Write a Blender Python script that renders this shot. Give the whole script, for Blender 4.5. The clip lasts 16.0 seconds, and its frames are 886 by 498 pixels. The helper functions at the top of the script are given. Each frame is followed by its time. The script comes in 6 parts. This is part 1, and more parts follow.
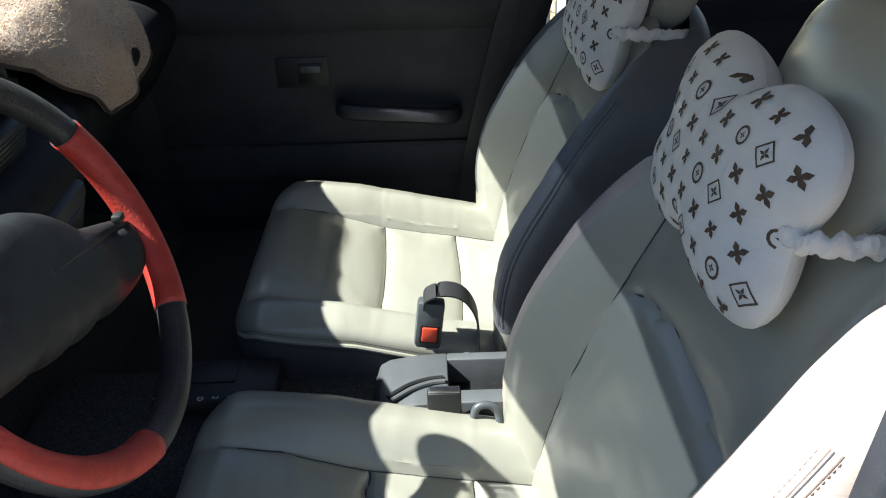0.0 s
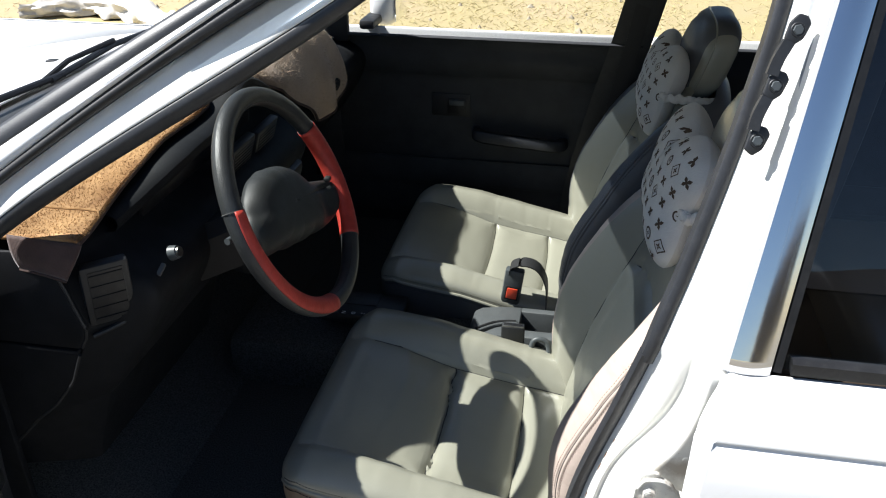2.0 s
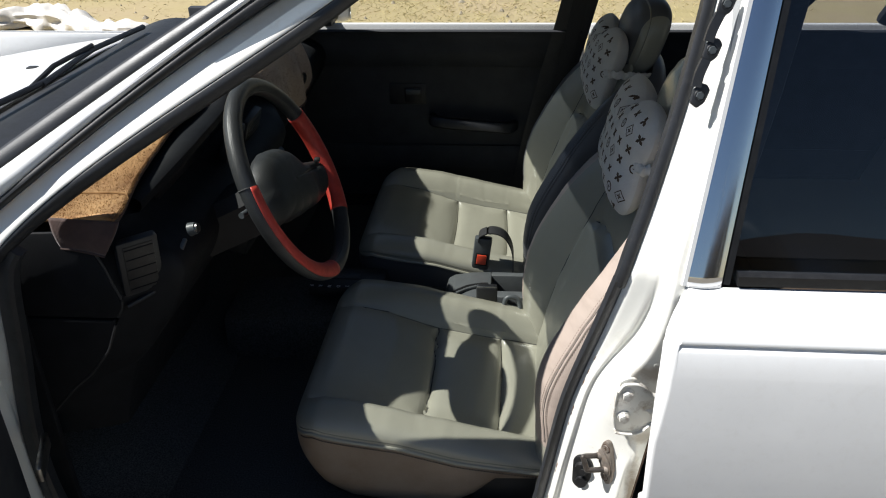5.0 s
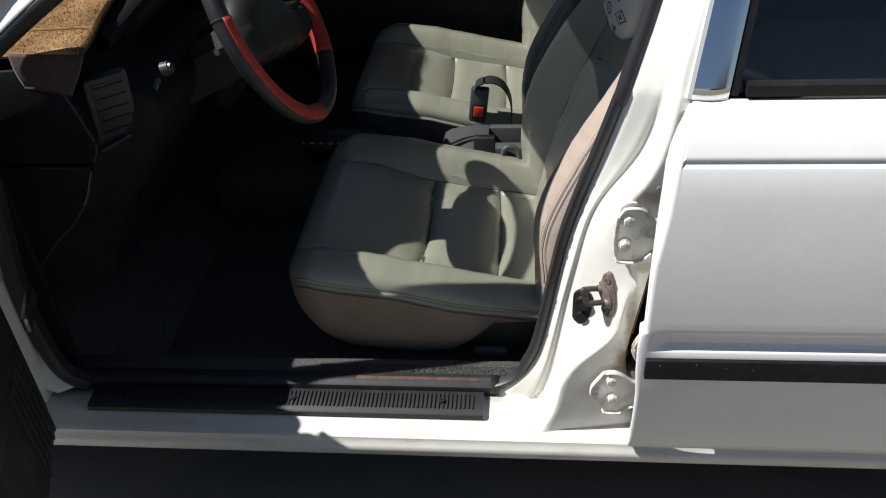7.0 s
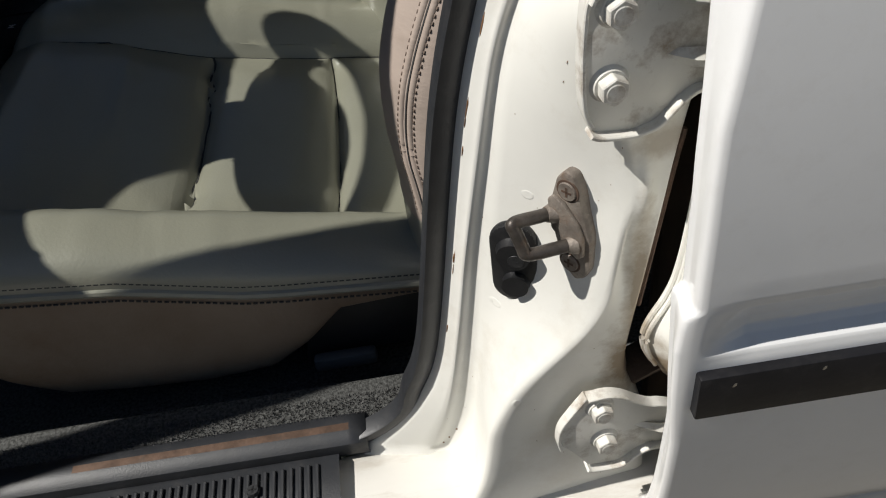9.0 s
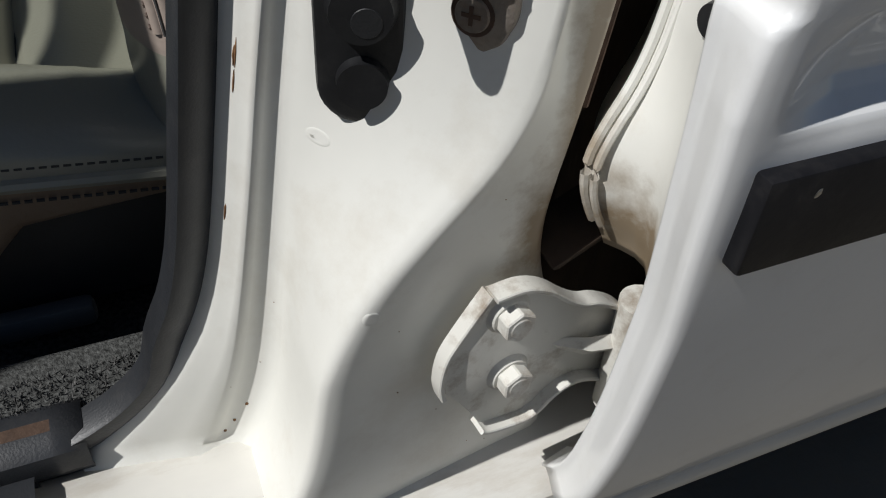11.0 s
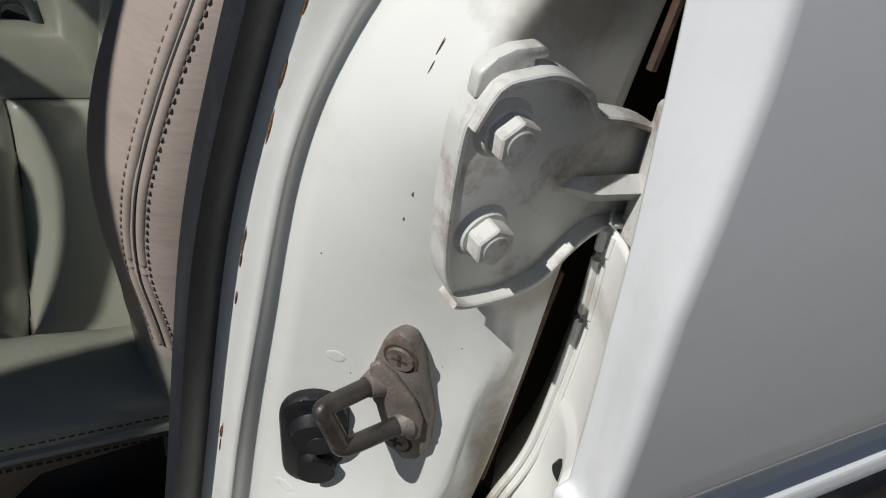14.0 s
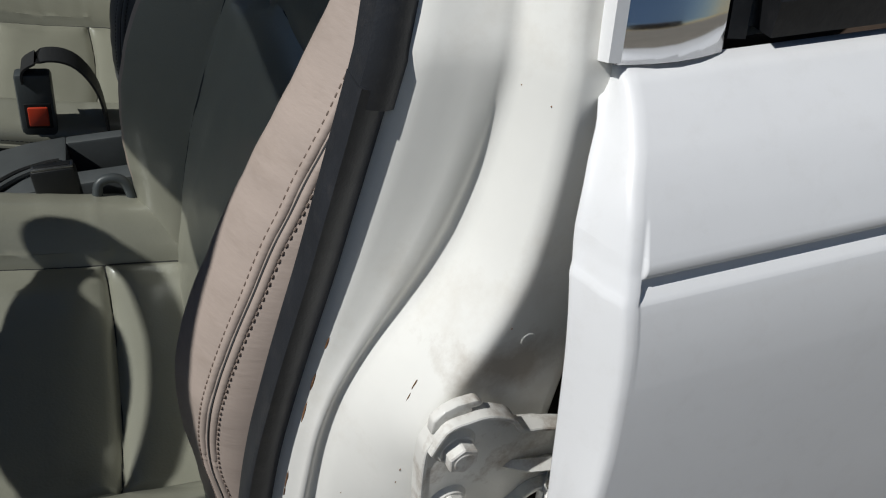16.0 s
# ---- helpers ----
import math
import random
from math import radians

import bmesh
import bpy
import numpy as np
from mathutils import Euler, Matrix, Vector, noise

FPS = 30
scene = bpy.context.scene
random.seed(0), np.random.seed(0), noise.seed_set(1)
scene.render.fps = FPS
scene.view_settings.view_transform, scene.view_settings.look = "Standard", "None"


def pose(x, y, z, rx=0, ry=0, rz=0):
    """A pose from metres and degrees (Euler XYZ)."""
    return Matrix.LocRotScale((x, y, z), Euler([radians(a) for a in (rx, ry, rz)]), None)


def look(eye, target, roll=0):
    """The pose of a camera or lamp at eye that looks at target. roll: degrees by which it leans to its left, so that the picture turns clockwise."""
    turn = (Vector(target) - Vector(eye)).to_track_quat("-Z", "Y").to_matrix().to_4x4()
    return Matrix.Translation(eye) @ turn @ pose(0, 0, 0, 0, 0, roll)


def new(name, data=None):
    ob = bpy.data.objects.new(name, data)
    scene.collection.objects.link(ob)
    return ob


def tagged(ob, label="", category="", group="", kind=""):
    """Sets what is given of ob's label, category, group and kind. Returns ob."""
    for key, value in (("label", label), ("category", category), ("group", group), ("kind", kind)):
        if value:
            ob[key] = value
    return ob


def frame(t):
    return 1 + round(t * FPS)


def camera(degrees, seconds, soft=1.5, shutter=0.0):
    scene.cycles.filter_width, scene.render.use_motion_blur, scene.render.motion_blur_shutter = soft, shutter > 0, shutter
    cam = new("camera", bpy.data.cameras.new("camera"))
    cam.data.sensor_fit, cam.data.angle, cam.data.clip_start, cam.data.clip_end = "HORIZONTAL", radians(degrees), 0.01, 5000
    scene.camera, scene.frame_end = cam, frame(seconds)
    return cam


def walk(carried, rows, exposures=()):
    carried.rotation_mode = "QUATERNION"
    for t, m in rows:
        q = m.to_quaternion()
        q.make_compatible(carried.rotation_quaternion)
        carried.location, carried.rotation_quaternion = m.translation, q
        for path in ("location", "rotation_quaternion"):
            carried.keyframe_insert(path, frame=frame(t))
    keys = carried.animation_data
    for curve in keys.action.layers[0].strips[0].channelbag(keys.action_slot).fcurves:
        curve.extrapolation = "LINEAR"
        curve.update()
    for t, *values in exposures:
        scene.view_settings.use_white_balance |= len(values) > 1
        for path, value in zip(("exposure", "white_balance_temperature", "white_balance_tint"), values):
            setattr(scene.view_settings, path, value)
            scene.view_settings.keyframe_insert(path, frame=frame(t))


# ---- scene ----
cam = camera(56.6, 16.0, soft=1.1)
PATH = [
    (0, (-0.25, -0.161, 1.268), (-0.233, 1.556, 0.243), -1.5),
    (0.5, (-0.218, -0.281, 1.308), (-0.303, 1.453, 0.315), -1.1),
    (1, (-0.157, -0.443, 1.339), (-0.375, 1.304, 0.39), -0.1),
    (1.5, (-0.112, -0.646, 1.424), (-0.41, 1.094, 0.483), 0.2),
    (2, (-0.113, -0.754, 1.472), (-0.437, 0.977, 0.525), -0.1),
    (2.5, (-0.168, -0.857, 1.487), (-0.438, 0.881, 0.535), -0.2),
    (3, (-0.182, -0.931, 1.506), (-0.388, 0.814, 0.551), -0.3),
    (3.5, (-0.188, -0.956, 1.51), (-0.349, 0.796, 0.558), -0.4),
    (3.7, (-0.186, -0.958, 1.51), (-0.337, 0.797, 0.563), -0.5),
    (5.8, (-0.179, -0.971, 1.5), (-0.359, 0.769, 0.531), -1.7),
    (6, (-0.188, -0.972, 1.502), (-0.361, 0.747, 0.496), -1.9),
    (6.5, (-0.164, -0.96, 1.427), (-0.351, 0.706, 0.336), -2.7),
    (7, (-0.158, -0.956, 1.381), (-0.343, 0.655, 0.211), -3.5),
    (7.5, (-0.145, -0.96, 1.36), (-0.318, 0.632, 0.162), -3.7),
    (8, (-0.102, -0.874, 1.331), (-0.282, 0.681, 0.086), -5.5),
    (8.5, (-0.019, -0.551, 1.206), (-0.28, 0.94, -0.101), -8.8),
    (8.8, (-0.067, -0.399, 1.034), (-0.193, 1.091, -0.295), -9.0),
    (9, (-0.108, -0.304, 0.888), (-0.084, 1.176, -0.457), -8.3),
    (9.2, (-0.143, -0.23, 0.749), (-0.008, 1.223, -0.619), -7.6),
    (11.3, (-0.139, -0.152, 0.628), (0.544, 1.189, -0.688), 4.9),
    (11.5, (-0.135, -0.153, 0.636), (0.562, 1.175, -0.688), 5.4),
    (12, (-0.127, -0.15, 0.657), (0.572, 1.164, -0.678), 6.4),
    (12.5, (-0.12, -0.141, 0.717), (0.606, 1.153, -0.625), 7.6),
    (13, (-0.123, -0.132, 0.766), (0.587, 1.141, -0.603), 7.6),
    (13.5, (-0.117, -0.128, 0.805), (0.579, 1.174, -0.544), 7.3),
    (14, (-0.118, -0.12, 0.839), (0.578, 1.189, -0.503), 7.0),
    (14.5, (-0.117, -0.118, 0.876), (0.577, 1.215, -0.444), 6.4),
    (15, (-0.12, -0.122, 0.922), (0.581, 1.248, -0.356), 6.2),
    (15.5, (-0.11, -0.138, 0.97), (0.547, 1.264, -0.296), 4.9),
    (16, (-0.102, -0.157, 1.015), (0.478, 1.291, -0.236), 3.1),
]
EXPOSURES = [(0, 2.05, 6250, 10), (0.5, 1.95, 6250, 10), (1.0, 1.72, 6250, 10), (1.5, 1.54, 6380, 10), (2.0, 1.32, 6380, 10), (2.5, 1.02, 6500, 10), (3.5, 0.75, 6500, 10), (6.0, 0.62, 6500, 10), (7.0, 0.47, 6560, 10), (8.0, 0.48, 6640, 10), (8.5, 0.27, 6680, 10), (9.0, 0.04, 6720, 10), (9.3, -0.20, 6560, 10), (11.3, -0.36, 6380, 10), (13.0, -0.35, 6320, 10), (15.0, -0.43, 6320, 10), (16.0, -0.37, 6320, 10)]
walk(cam, [(t, look(eye, target, roll)) for t, eye, target, roll in PATH], EXPOSURES)

# ---- light ----
SUN_EL, SUN_AZ = radians(51.2), radians(4.8)
SUN = Vector((-math.cos(SUN_EL) * math.cos(SUN_AZ), -math.cos(SUN_EL) * math.sin(SUN_AZ), math.sin(SUN_EL)))
world = bpy.data.worlds.new("sky")
scene.world = world
world.use_nodes = True
wn = world.node_tree
sky = wn.nodes.new("ShaderNodeTexSky")
sky.sky_type, sky.sun_disc = "NISHITA", False
sky.sun_elevation, sky.sun_rotation = SUN_EL, math.atan2(SUN.x, SUN.y)
sky.air_density, sky.dust_density, sky.ozone_density, sky.altitude = 1.0, 0.3, 2.0, 1200.0
wn.links.new(sky.outputs[0], wn.nodes["Background"].inputs[0])
wn.nodes["Background"].inputs[1].default_value = 0.047
sun_data = bpy.data.lights.new("sun", "SUN")
sun_data.energy, sun_data.angle, sun_data.color = 5.0, radians(0.55), (1.0, 0.985, 0.955)
sun = new("sun", sun_data)
sun.matrix_world = look(SUN * 30, (0, 0, 0))


# ---- materials ----
def mat(name, color, rough=0.5, metal=0.0, coat=0.0, noise_scale=0.0, noise_amt=0.0, color2=None, bump=0.0, bump_scale=200.0,
        stain_scale=0.0, stain_amt=0.0, stain=(0.2, 0.15, 0.1), spec=0.5, sheen=0.0, stretch=None, coat_rough=0.08):
    m = bpy.data.materials.new(name)
    m.use_nodes = True
    t = m.node_tree
    b = t.nodes["Principled BSDF"]
    b.inputs["Roughness"].default_value = rough
    b.inputs["Metallic"].default_value = metal
    b.inputs["Coat Weight"].default_value = coat
    b.inputs["Coat Roughness"].default_value = coat_rough
    b.inputs["Specular IOR Level"].default_value = spec
    b.inputs["Sheen Weight"].default_value = sheen
    tc = t.nodes.new("ShaderNodeTexCoord")
    src = tc.outputs["Object"]
    if stretch:
        mp = t.nodes.new("ShaderNodeMapping")
        mp.inputs["Scale"].default_value = stretch
        t.links.new(src, mp.inputs[0])
        src = mp.outputs[0]
    col = None
    if noise_scale:
        n = t.nodes.new("ShaderNodeTexNoise")
        n.inputs["Scale"].default_value, n.inputs["Detail"].default_value, n.inputs["Roughness"].default_value = noise_scale, 6.0, 0.6
        t.links.new(src, n.inputs["Vector"])
        r = t.nodes.new("ShaderNodeValToRGB")
        c2 = color2 or tuple(c * (1 - noise_amt) for c in color)
        r.color_ramp.elements[0].position, r.color_ramp.elements[1].position = 0.35, 0.65
        r.color_ramp.elements[0].color, r.color_ramp.elements[1].color = (*c2, 1), (*color, 1)
        t.links.new(n.outputs["Fac"], r.inputs[0])
        col = r.outputs[0]
        rr = t.nodes.new("ShaderNodeMapRange")
        rr.inputs[3].default_value, rr.inputs[4].default_value = min(1, rough * 1.25), rough * 0.85
        t.links.new(n.outputs["Fac"], rr.inputs[0])
        t.links.new(rr.outputs[0], b.inputs["Roughness"])
    if stain_scale:
        n2 = t.nodes.new("ShaderNodeTexNoise")
        n2.inputs["Scale"].default_value, n2.inputs["Detail"].default_value, n2.inputs["Roughness"].default_value = stain_scale, 8.0, 0.7
        t.links.new(src, n2.inputs["Vector"])
        r2 = t.nodes.new("ShaderNodeValToRGB")
        r2.color_ramp.elements[0].position, r2.color_ramp.elements[1].position = 0.52, 0.75
        r2.color_ramp.elements[0].color, r2.color_ramp.elements[1].color = (0, 0, 0, 1), (stain_amt,) * 3 + (1,)
        t.links.new(n2.outputs["Fac"], r2.inputs[0])
        mx = t.nodes.new("ShaderNodeMixRGB")
        mx.inputs[1].default_value, mx.inputs[2].default_value = (*color, 1), (*stain, 1)
        t.links.new(r2.outputs[0], mx.inputs[0])
        if col:
            t.links.new(col, mx.inputs[1])
        col = mx.outputs[0]
    if col:
        t.links.new(col, b.inputs["Base Color"])
    else:
        b.inputs["Base Color"].default_value = (*color, 1)
    if bump:
        n3 = t.nodes.new("ShaderNodeTexNoise")
        n3.inputs["Scale"].default_value, n3.inputs["Detail"].default_value = bump_scale, 4.0
        t.links.new(src, n3.inputs["Vector"])
        bp = t.nodes.new("ShaderNodeBump")
        bp.inputs["Strength"].default_value, bp.inputs["Distance"].default_value = bump, 0.002
        t.links.new(n3.outputs["Fac"], bp.inputs["Height"])
        t.links.new(bp.outputs[0], b.inputs["Normal"])
    return m


def glass(name, tint, rough=0.0, ior=1.5):
    m = bpy.data.materials.new(name)
    m.use_nodes = True
    t = m.node_tree
    t.nodes.remove(t.nodes["Principled BSDF"])
    tr, gl, mix, fr = (t.nodes.new(k) for k in ("ShaderNodeBsdfTransparent", "ShaderNodeBsdfGlossy", "ShaderNodeMixShader", "ShaderNodeFresnel"))
    tr.inputs[0].default_value = (*tint, 1)
    gl.inputs["Roughness"].default_value = rough
    fr.inputs[0].default_value = ior
    t.links.new(fr.outputs[0], mix.inputs[0])
    t.links.new(tr.outputs[0], mix.inputs[1])
    t.links.new(gl.outputs[0], mix.inputs[2])
    t.links.new(mix.outputs[0], t.nodes["Material Output"].inputs[0])
    return m


PAINT = mat("white_paint", (0.80, 0.80, 0.79), 0.38, coat=0.5, noise_scale=5, noise_amt=0.05, stain_scale=60, stain_amt=0.10, stain=(0.45, 0.40, 0.33), bump=0.02, bump_scale=400)
JAMB = mat("jamb_paint", (0.80, 0.79, 0.735), 0.45, coat=0.2, spec=0.35, noise_scale=9, noise_amt=0.07, stain_scale=13, stain_amt=0.32, stain=(0.47, 0.40, 0.30), bump=0.05, bump_scale=90)
SILLPAINT = mat("dusty_sill_paint", (0.72, 0.70, 0.65), 0.5, coat=0.2, noise_scale=12, noise_amt=0.12, stain_scale=22, stain_amt=0.6, stain=(0.36, 0.29, 0.20), stretch=(0.3, 1, 1))
def soil(m, spots, tint):
    """Brown run-off stains with ragged edges at fixed places of the car body."""
    t = m.node_tree
    bs = t.nodes["Principled BSDF"]
    geo = t.nodes.new("ShaderNodeNewGeometry")
    n = t.nodes.new("ShaderNodeTexNoise")
    n.inputs["Scale"].default_value, n.inputs["Detail"].default_value, n.inputs["Roughness"].default_value = 55.0, 7.0, 0.65
    t.links.new(geo.outputs["Position"], n.inputs["Vector"])
    total = None
    for centre, size, amount in spots:
        sub = t.nodes.new("ShaderNodeVectorMath")
        sub.operation = "SUBTRACT"
        t.links.new(geo.outputs["Position"], sub.inputs[0])
        sub.inputs[1].default_value = centre
        div = t.nodes.new("ShaderNodeVectorMath")
        div.operation = "DIVIDE"
        t.links.new(sub.outputs[0], div.inputs[0])
        div.inputs[1].default_value = size
        ln = t.nodes.new("ShaderNodeVectorMath")
        ln.operation = "LENGTH"
        t.links.new(div.outputs[0], ln.inputs[0])
        ad = t.nodes.new("ShaderNodeMath")
        ad.operation = "MULTIPLY_ADD"
        t.links.new(n.outputs["Fac"], ad.inputs[0])
        ad.inputs[1].default_value = -1.6
        t.links.new(ln.outputs["Value"], ad.inputs[2])
        mr = t.nodes.new("ShaderNodeMapRange")
        for i, v in enumerate((-0.45, 0.35, amount, 0.0)):
            mr.inputs[i + 1].default_value = v
        t.links.new(ad.outputs[0], mr.inputs[0])
        if total is None:
            total = mr.outputs[0]
        else:
            mx = t.nodes.new("ShaderNodeMath")
            mx.operation = "MAXIMUM"
            t.links.new(total, mx.inputs[0])
            t.links.new(mr.outputs[0], mx.inputs[1])
            total = mx.outputs[0]
    mix = t.nodes.new("ShaderNodeMixRGB")
    old = bs.inputs["Base Color"].links[0].from_socket
    t.links.new(total, mix.inputs[0])
    t.links.new(old, mix.inputs[1])
    mix.inputs[2].default_value = (*tint, 1)
    t.links.new(mix.outputs[0], bs.inputs["Base Color"])


SPOTS = [((0.040, 0.092, 0.716), (0.034, 0.06, 0.018), 0.6), ((0.026, 0.075, 0.47), (0.012, 0.04, 0.085), 0.75), ((0.024, 0.073, 0.400), (0.024, 0.05, 0.045), 0.85),
         ((0.045, 0.060, 0.285), (0.050, 0.06, 0.035), 0.8), ((0.056, 0.06, 0.400), (0.040, 0.06, 0.036), 0.9), ((0.038, 0.085, 0.596), (0.030, 0.04, 0.012), 0.5)]
soil(JAMB, SPOTS, (0.24, 0.165, 0.085))
HINGE = mat("chipped_hinge_paint", (0.71, 0.695, 0.64), 0.45, coat=0.2, spec=0.35, noise_scale=14, noise_amt=0.10, stain_scale=30, stain_amt=1.0, stain=(0.22, 0.15, 0.09), bump=0.12, bump_scale=160)
# rust brown, with the shade inside the door gap put into the colour
GAPRUST_SHADE = mat("rust_and_gap_shade", (0.045, 0.028, 0.017), 0.9, noise_scale=30, noise_amt=0.6, bump=0.5, bump_scale=120, stretch=(1, 1, 0.25))
RUBBER = mat("black_rubber", (0.014, 0.0145, 0.016), 0.42, spec=0.4, noise_scale=40, noise_amt=0.4, bump=0.1, bump_scale=300, stain_scale=80, stain_amt=0.07, stain=(0.16, 0.14, 0.12))
TRIM = mat("black_trim", (0.026, 0.028, 0.032), 0.42, noise_scale=30, noise_amt=0.3, bump=0.12, bump_scale=700, stain_scale=70, stain_amt=0.10, stain=(0.18, 0.16, 0.14))
PLASTIC = mat("black_plastic", (0.016, 0.017, 0.019), 0.48, noise_scale=25, noise_amt=0.3, bump=0.15, bump_scale=900)
DASHPL = mat("dash_plastic", (0.012, 0.013, 0.015), 0.6, spec=0.15, noise_scale=20, noise_amt=0.3, bump=0.2, bump_scale=700)
GREYPL = mat("grey_plastic", (0.075, 0.085, 0.09), 0.4, noise_scale=30, noise_amt=0.2, bump=0.12, bump_scale=800)
PANEL = mat("door_trim_vinyl", (0.033, 0.036, 0.042), 0.55, spec=0.35, noise_scale=14, noise_amt=0.3, bump=0.2, bump_scale=600)
CARPET = mat("carpet", (0.125, 0.127, 0.122), 0.95, spec=0.1, noise_scale=300, noise_amt=0.7, bump=0.8, bump_scale=500)
CARPETG = mat("sill_carpet", (0.16, 0.155, 0.15), 0.95, noise_scale=400, noise_amt=0.8, bump=1.0, bump_scale=450)
LEATHER = mat("seat_leather", (0.315, 0.308, 0.250), 0.36, coat=0.6, coat_rough=0.23, noise_scale=7, noise_amt=0.08, bump=0.14, bump_scale=350, stain_scale=14, stain_amt=0.18, stain=(0.25, 0.23, 0.19))
TAN = mat("side_leather", (0.42, 0.345, 0.295), 0.48, noise_scale=10, noise_amt=0.12, bump=0.16, bump_scale=120, stretch=(0.7, 0.7, 2.4), stain_scale=16, stain_amt=0.3, stain=(0.22, 0.17, 0.13))
SIDEGREY = mat("grey_side_leather", (0.10, 0.104, 0.112), 0.42, noise_scale=10, noise_amt=0.12, bump=0.2, bump_scale=300)
SKIRT = mat("soiled_skirt", (0.32, 0.255, 0.195), 0.5, noise_scale=4, color2=(0.22, 0.155, 0.105), bump=0.25, bump_scale=220, stain_scale=5, stain_amt=0.75, stain=(0.20, 0.12, 0.065))
STRIP = mat("rub_strip_vinyl", (0.010, 0.010, 0.012), 0.42, spec=0.22, noise_scale=18, noise_amt=0.4, bump=0.15, bump_scale=120, stain_scale=60, stain_amt=0.15, stain=(0.09, 0.085, 0.08))
THREAD = mat("thread", (0.17, 0.13, 0.105), 0.8)
DARKTHREAD = mat("dark_thread", (0.05, 0.05, 0.05), 0.8)
RED = mat("red_leather", (0.50, 0.045, 0.03), 0.5, noise_scale=60, noise_amt=0.25, bump=0.5, bump_scale=260)
BLKLEA = mat("black_leather", (0.032, 0.034, 0.035), 0.42, noise_scale=40, noise_amt=0.3, bump=0.35, bump_scale=380)
HUB = mat("hub_plastic", (0.019, 0.021, 0.021), 0.5, noise_scale=25, noise_amt=0.3, bump=0.25, bump_scale=800)
FUR = mat("plush", (0.46, 0.275, 0.125), 0.95, spec=0.1, noise_scale=9, color2=(0.17, 0.078, 0.028), sheen=0.15, stretch=(1.0, 0.55, 1.0), bump=1.0, bump_scale=260)
def paint_lit_end(m, axis, lo, hi, amount, towards):
    """Mix a cloth towards a paler colour along one axis, as painted-in light."""
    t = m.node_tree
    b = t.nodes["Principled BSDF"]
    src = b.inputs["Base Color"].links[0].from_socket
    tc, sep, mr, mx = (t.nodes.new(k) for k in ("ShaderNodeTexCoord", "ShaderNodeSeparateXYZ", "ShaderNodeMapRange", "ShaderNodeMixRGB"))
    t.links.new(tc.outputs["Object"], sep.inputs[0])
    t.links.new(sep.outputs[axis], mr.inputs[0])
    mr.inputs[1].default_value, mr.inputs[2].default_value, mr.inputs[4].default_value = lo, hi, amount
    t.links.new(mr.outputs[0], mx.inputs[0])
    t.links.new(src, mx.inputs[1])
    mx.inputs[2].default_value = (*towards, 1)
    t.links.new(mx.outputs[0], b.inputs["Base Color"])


# the harsh light on the far end is put into the plush colour
paint_lit_end(FUR, 1, 0.62, 1.05, 0.55, (0.50, 0.43, 0.36))
FLAP = mat("flap_cloth", (0.062, 0.031, 0.025), 0.75, noise_scale=30, noise_amt=0.35, sheen=0.2, bump=0.3, bump_scale=300)
MATBACK = mat("mat_hem", (0.06, 0.035, 0.028), 0.8, noise_scale=40, noise_amt=0.3)
CLOTH = mat("pillow_cloth", (0.62, 0.60, 0.56), 0.8, noise_scale=30, noise_amt=0.07, bump=0.25, bump_scale=260, sheen=0.2)
PRINT = mat("brown_print", (0.10, 0.065, 0.040), 0.8, noise_scale=120, noise_amt=0.4)
CHROME = mat("bright_trim", (0.72, 0.73, 0.75), 0.13, metal=1.0, bump=0.03, bump_scale=60)
STEEL = mat("steel", (0.45, 0.44, 0.42), 0.32, metal=1.0, noise_scale=60, noise_amt=0.4)
RUST = mat("weathered_steel", (0.27, 0.235, 0.20), 0.55, metal=0.35, noise_scale=60, noise_amt=0.5, color2=(0.16, 0.135, 0.115), stain_scale=90, stain_amt=0.6, stain=(0.20, 0.115, 0.065), bump=0.3, bump_scale=500)
LOOP = mat("dark_steel", (0.115, 0.10, 0.088), 0.38, metal=0.55, noise_scale=70, noise_amt=0.5, stain_scale=60, stain_amt=0.6, stain=(0.16, 0.085, 0.045), bump=0.2, bump_scale=500)
WORN = mat("worn_edge", (0.115, 0.068, 0.045), 0.85, noise_scale=60, noise_amt=0.5, stain_scale=40, stain_amt=0.7, stain=(0.05, 0.045, 0.04), bump=0.4, bump_scale=200)
RUSTY = mat("rust", (0.26, 0.13, 0.055), 0.9, noise_scale=90, noise_amt=0.6, bump=0.5, bump_scale=300)
REDBTN = mat("red_button", (0.62, 0.06, 0.025), 0.35)
WEB = mat("webbing", (0.02, 0.02, 0.021), 0.6, bump=0.3, bump_scale=700)
INK = mat("white_ink", (0.75, 0.76, 0.78), 0.6)
TYRE = mat("tyre_rubber", (0.02, 0.02, 0.02), 0.8)
GLASS_CLEAR = glass("clear_glass", (0.75, 0.77, 0.74))
GLASS_BAND = glass("band_glass", (0.068, 0.080, 0.094))
GLASS_FAR = glass("side_glass", (0.93, 0.94, 0.93))
GLASS_TINT = glass("tinted_glass", (0.48, 0.50, 0.54), ior=1.75)


# ---- building helpers ----
def part(name, data, material, parent=None, label="", smooth=True, sharp=38):
    """Link a bmesh, or (verts, faces), as one mesh object under its thing."""
    me = bpy.data.meshes.new(name)
    if isinstance(data, tuple):
        me.from_pydata([tuple(map(float, v)) for v in data[0]], [], data[1])
    else:
        data.to_mesh(me)
        data.free()
    me.materials.append(material)
    me.polygons.foreach_set("use_smooth", [smooth] * len(me.polygons))
    if smooth and sharp:
        me.set_sharp_from_angle(angle=radians(sharp))
    me.update()
    ob = new(name, me)
    if parent is not None:
        ob.parent = parent
    if label:
        ob["label"] = label
    return ob


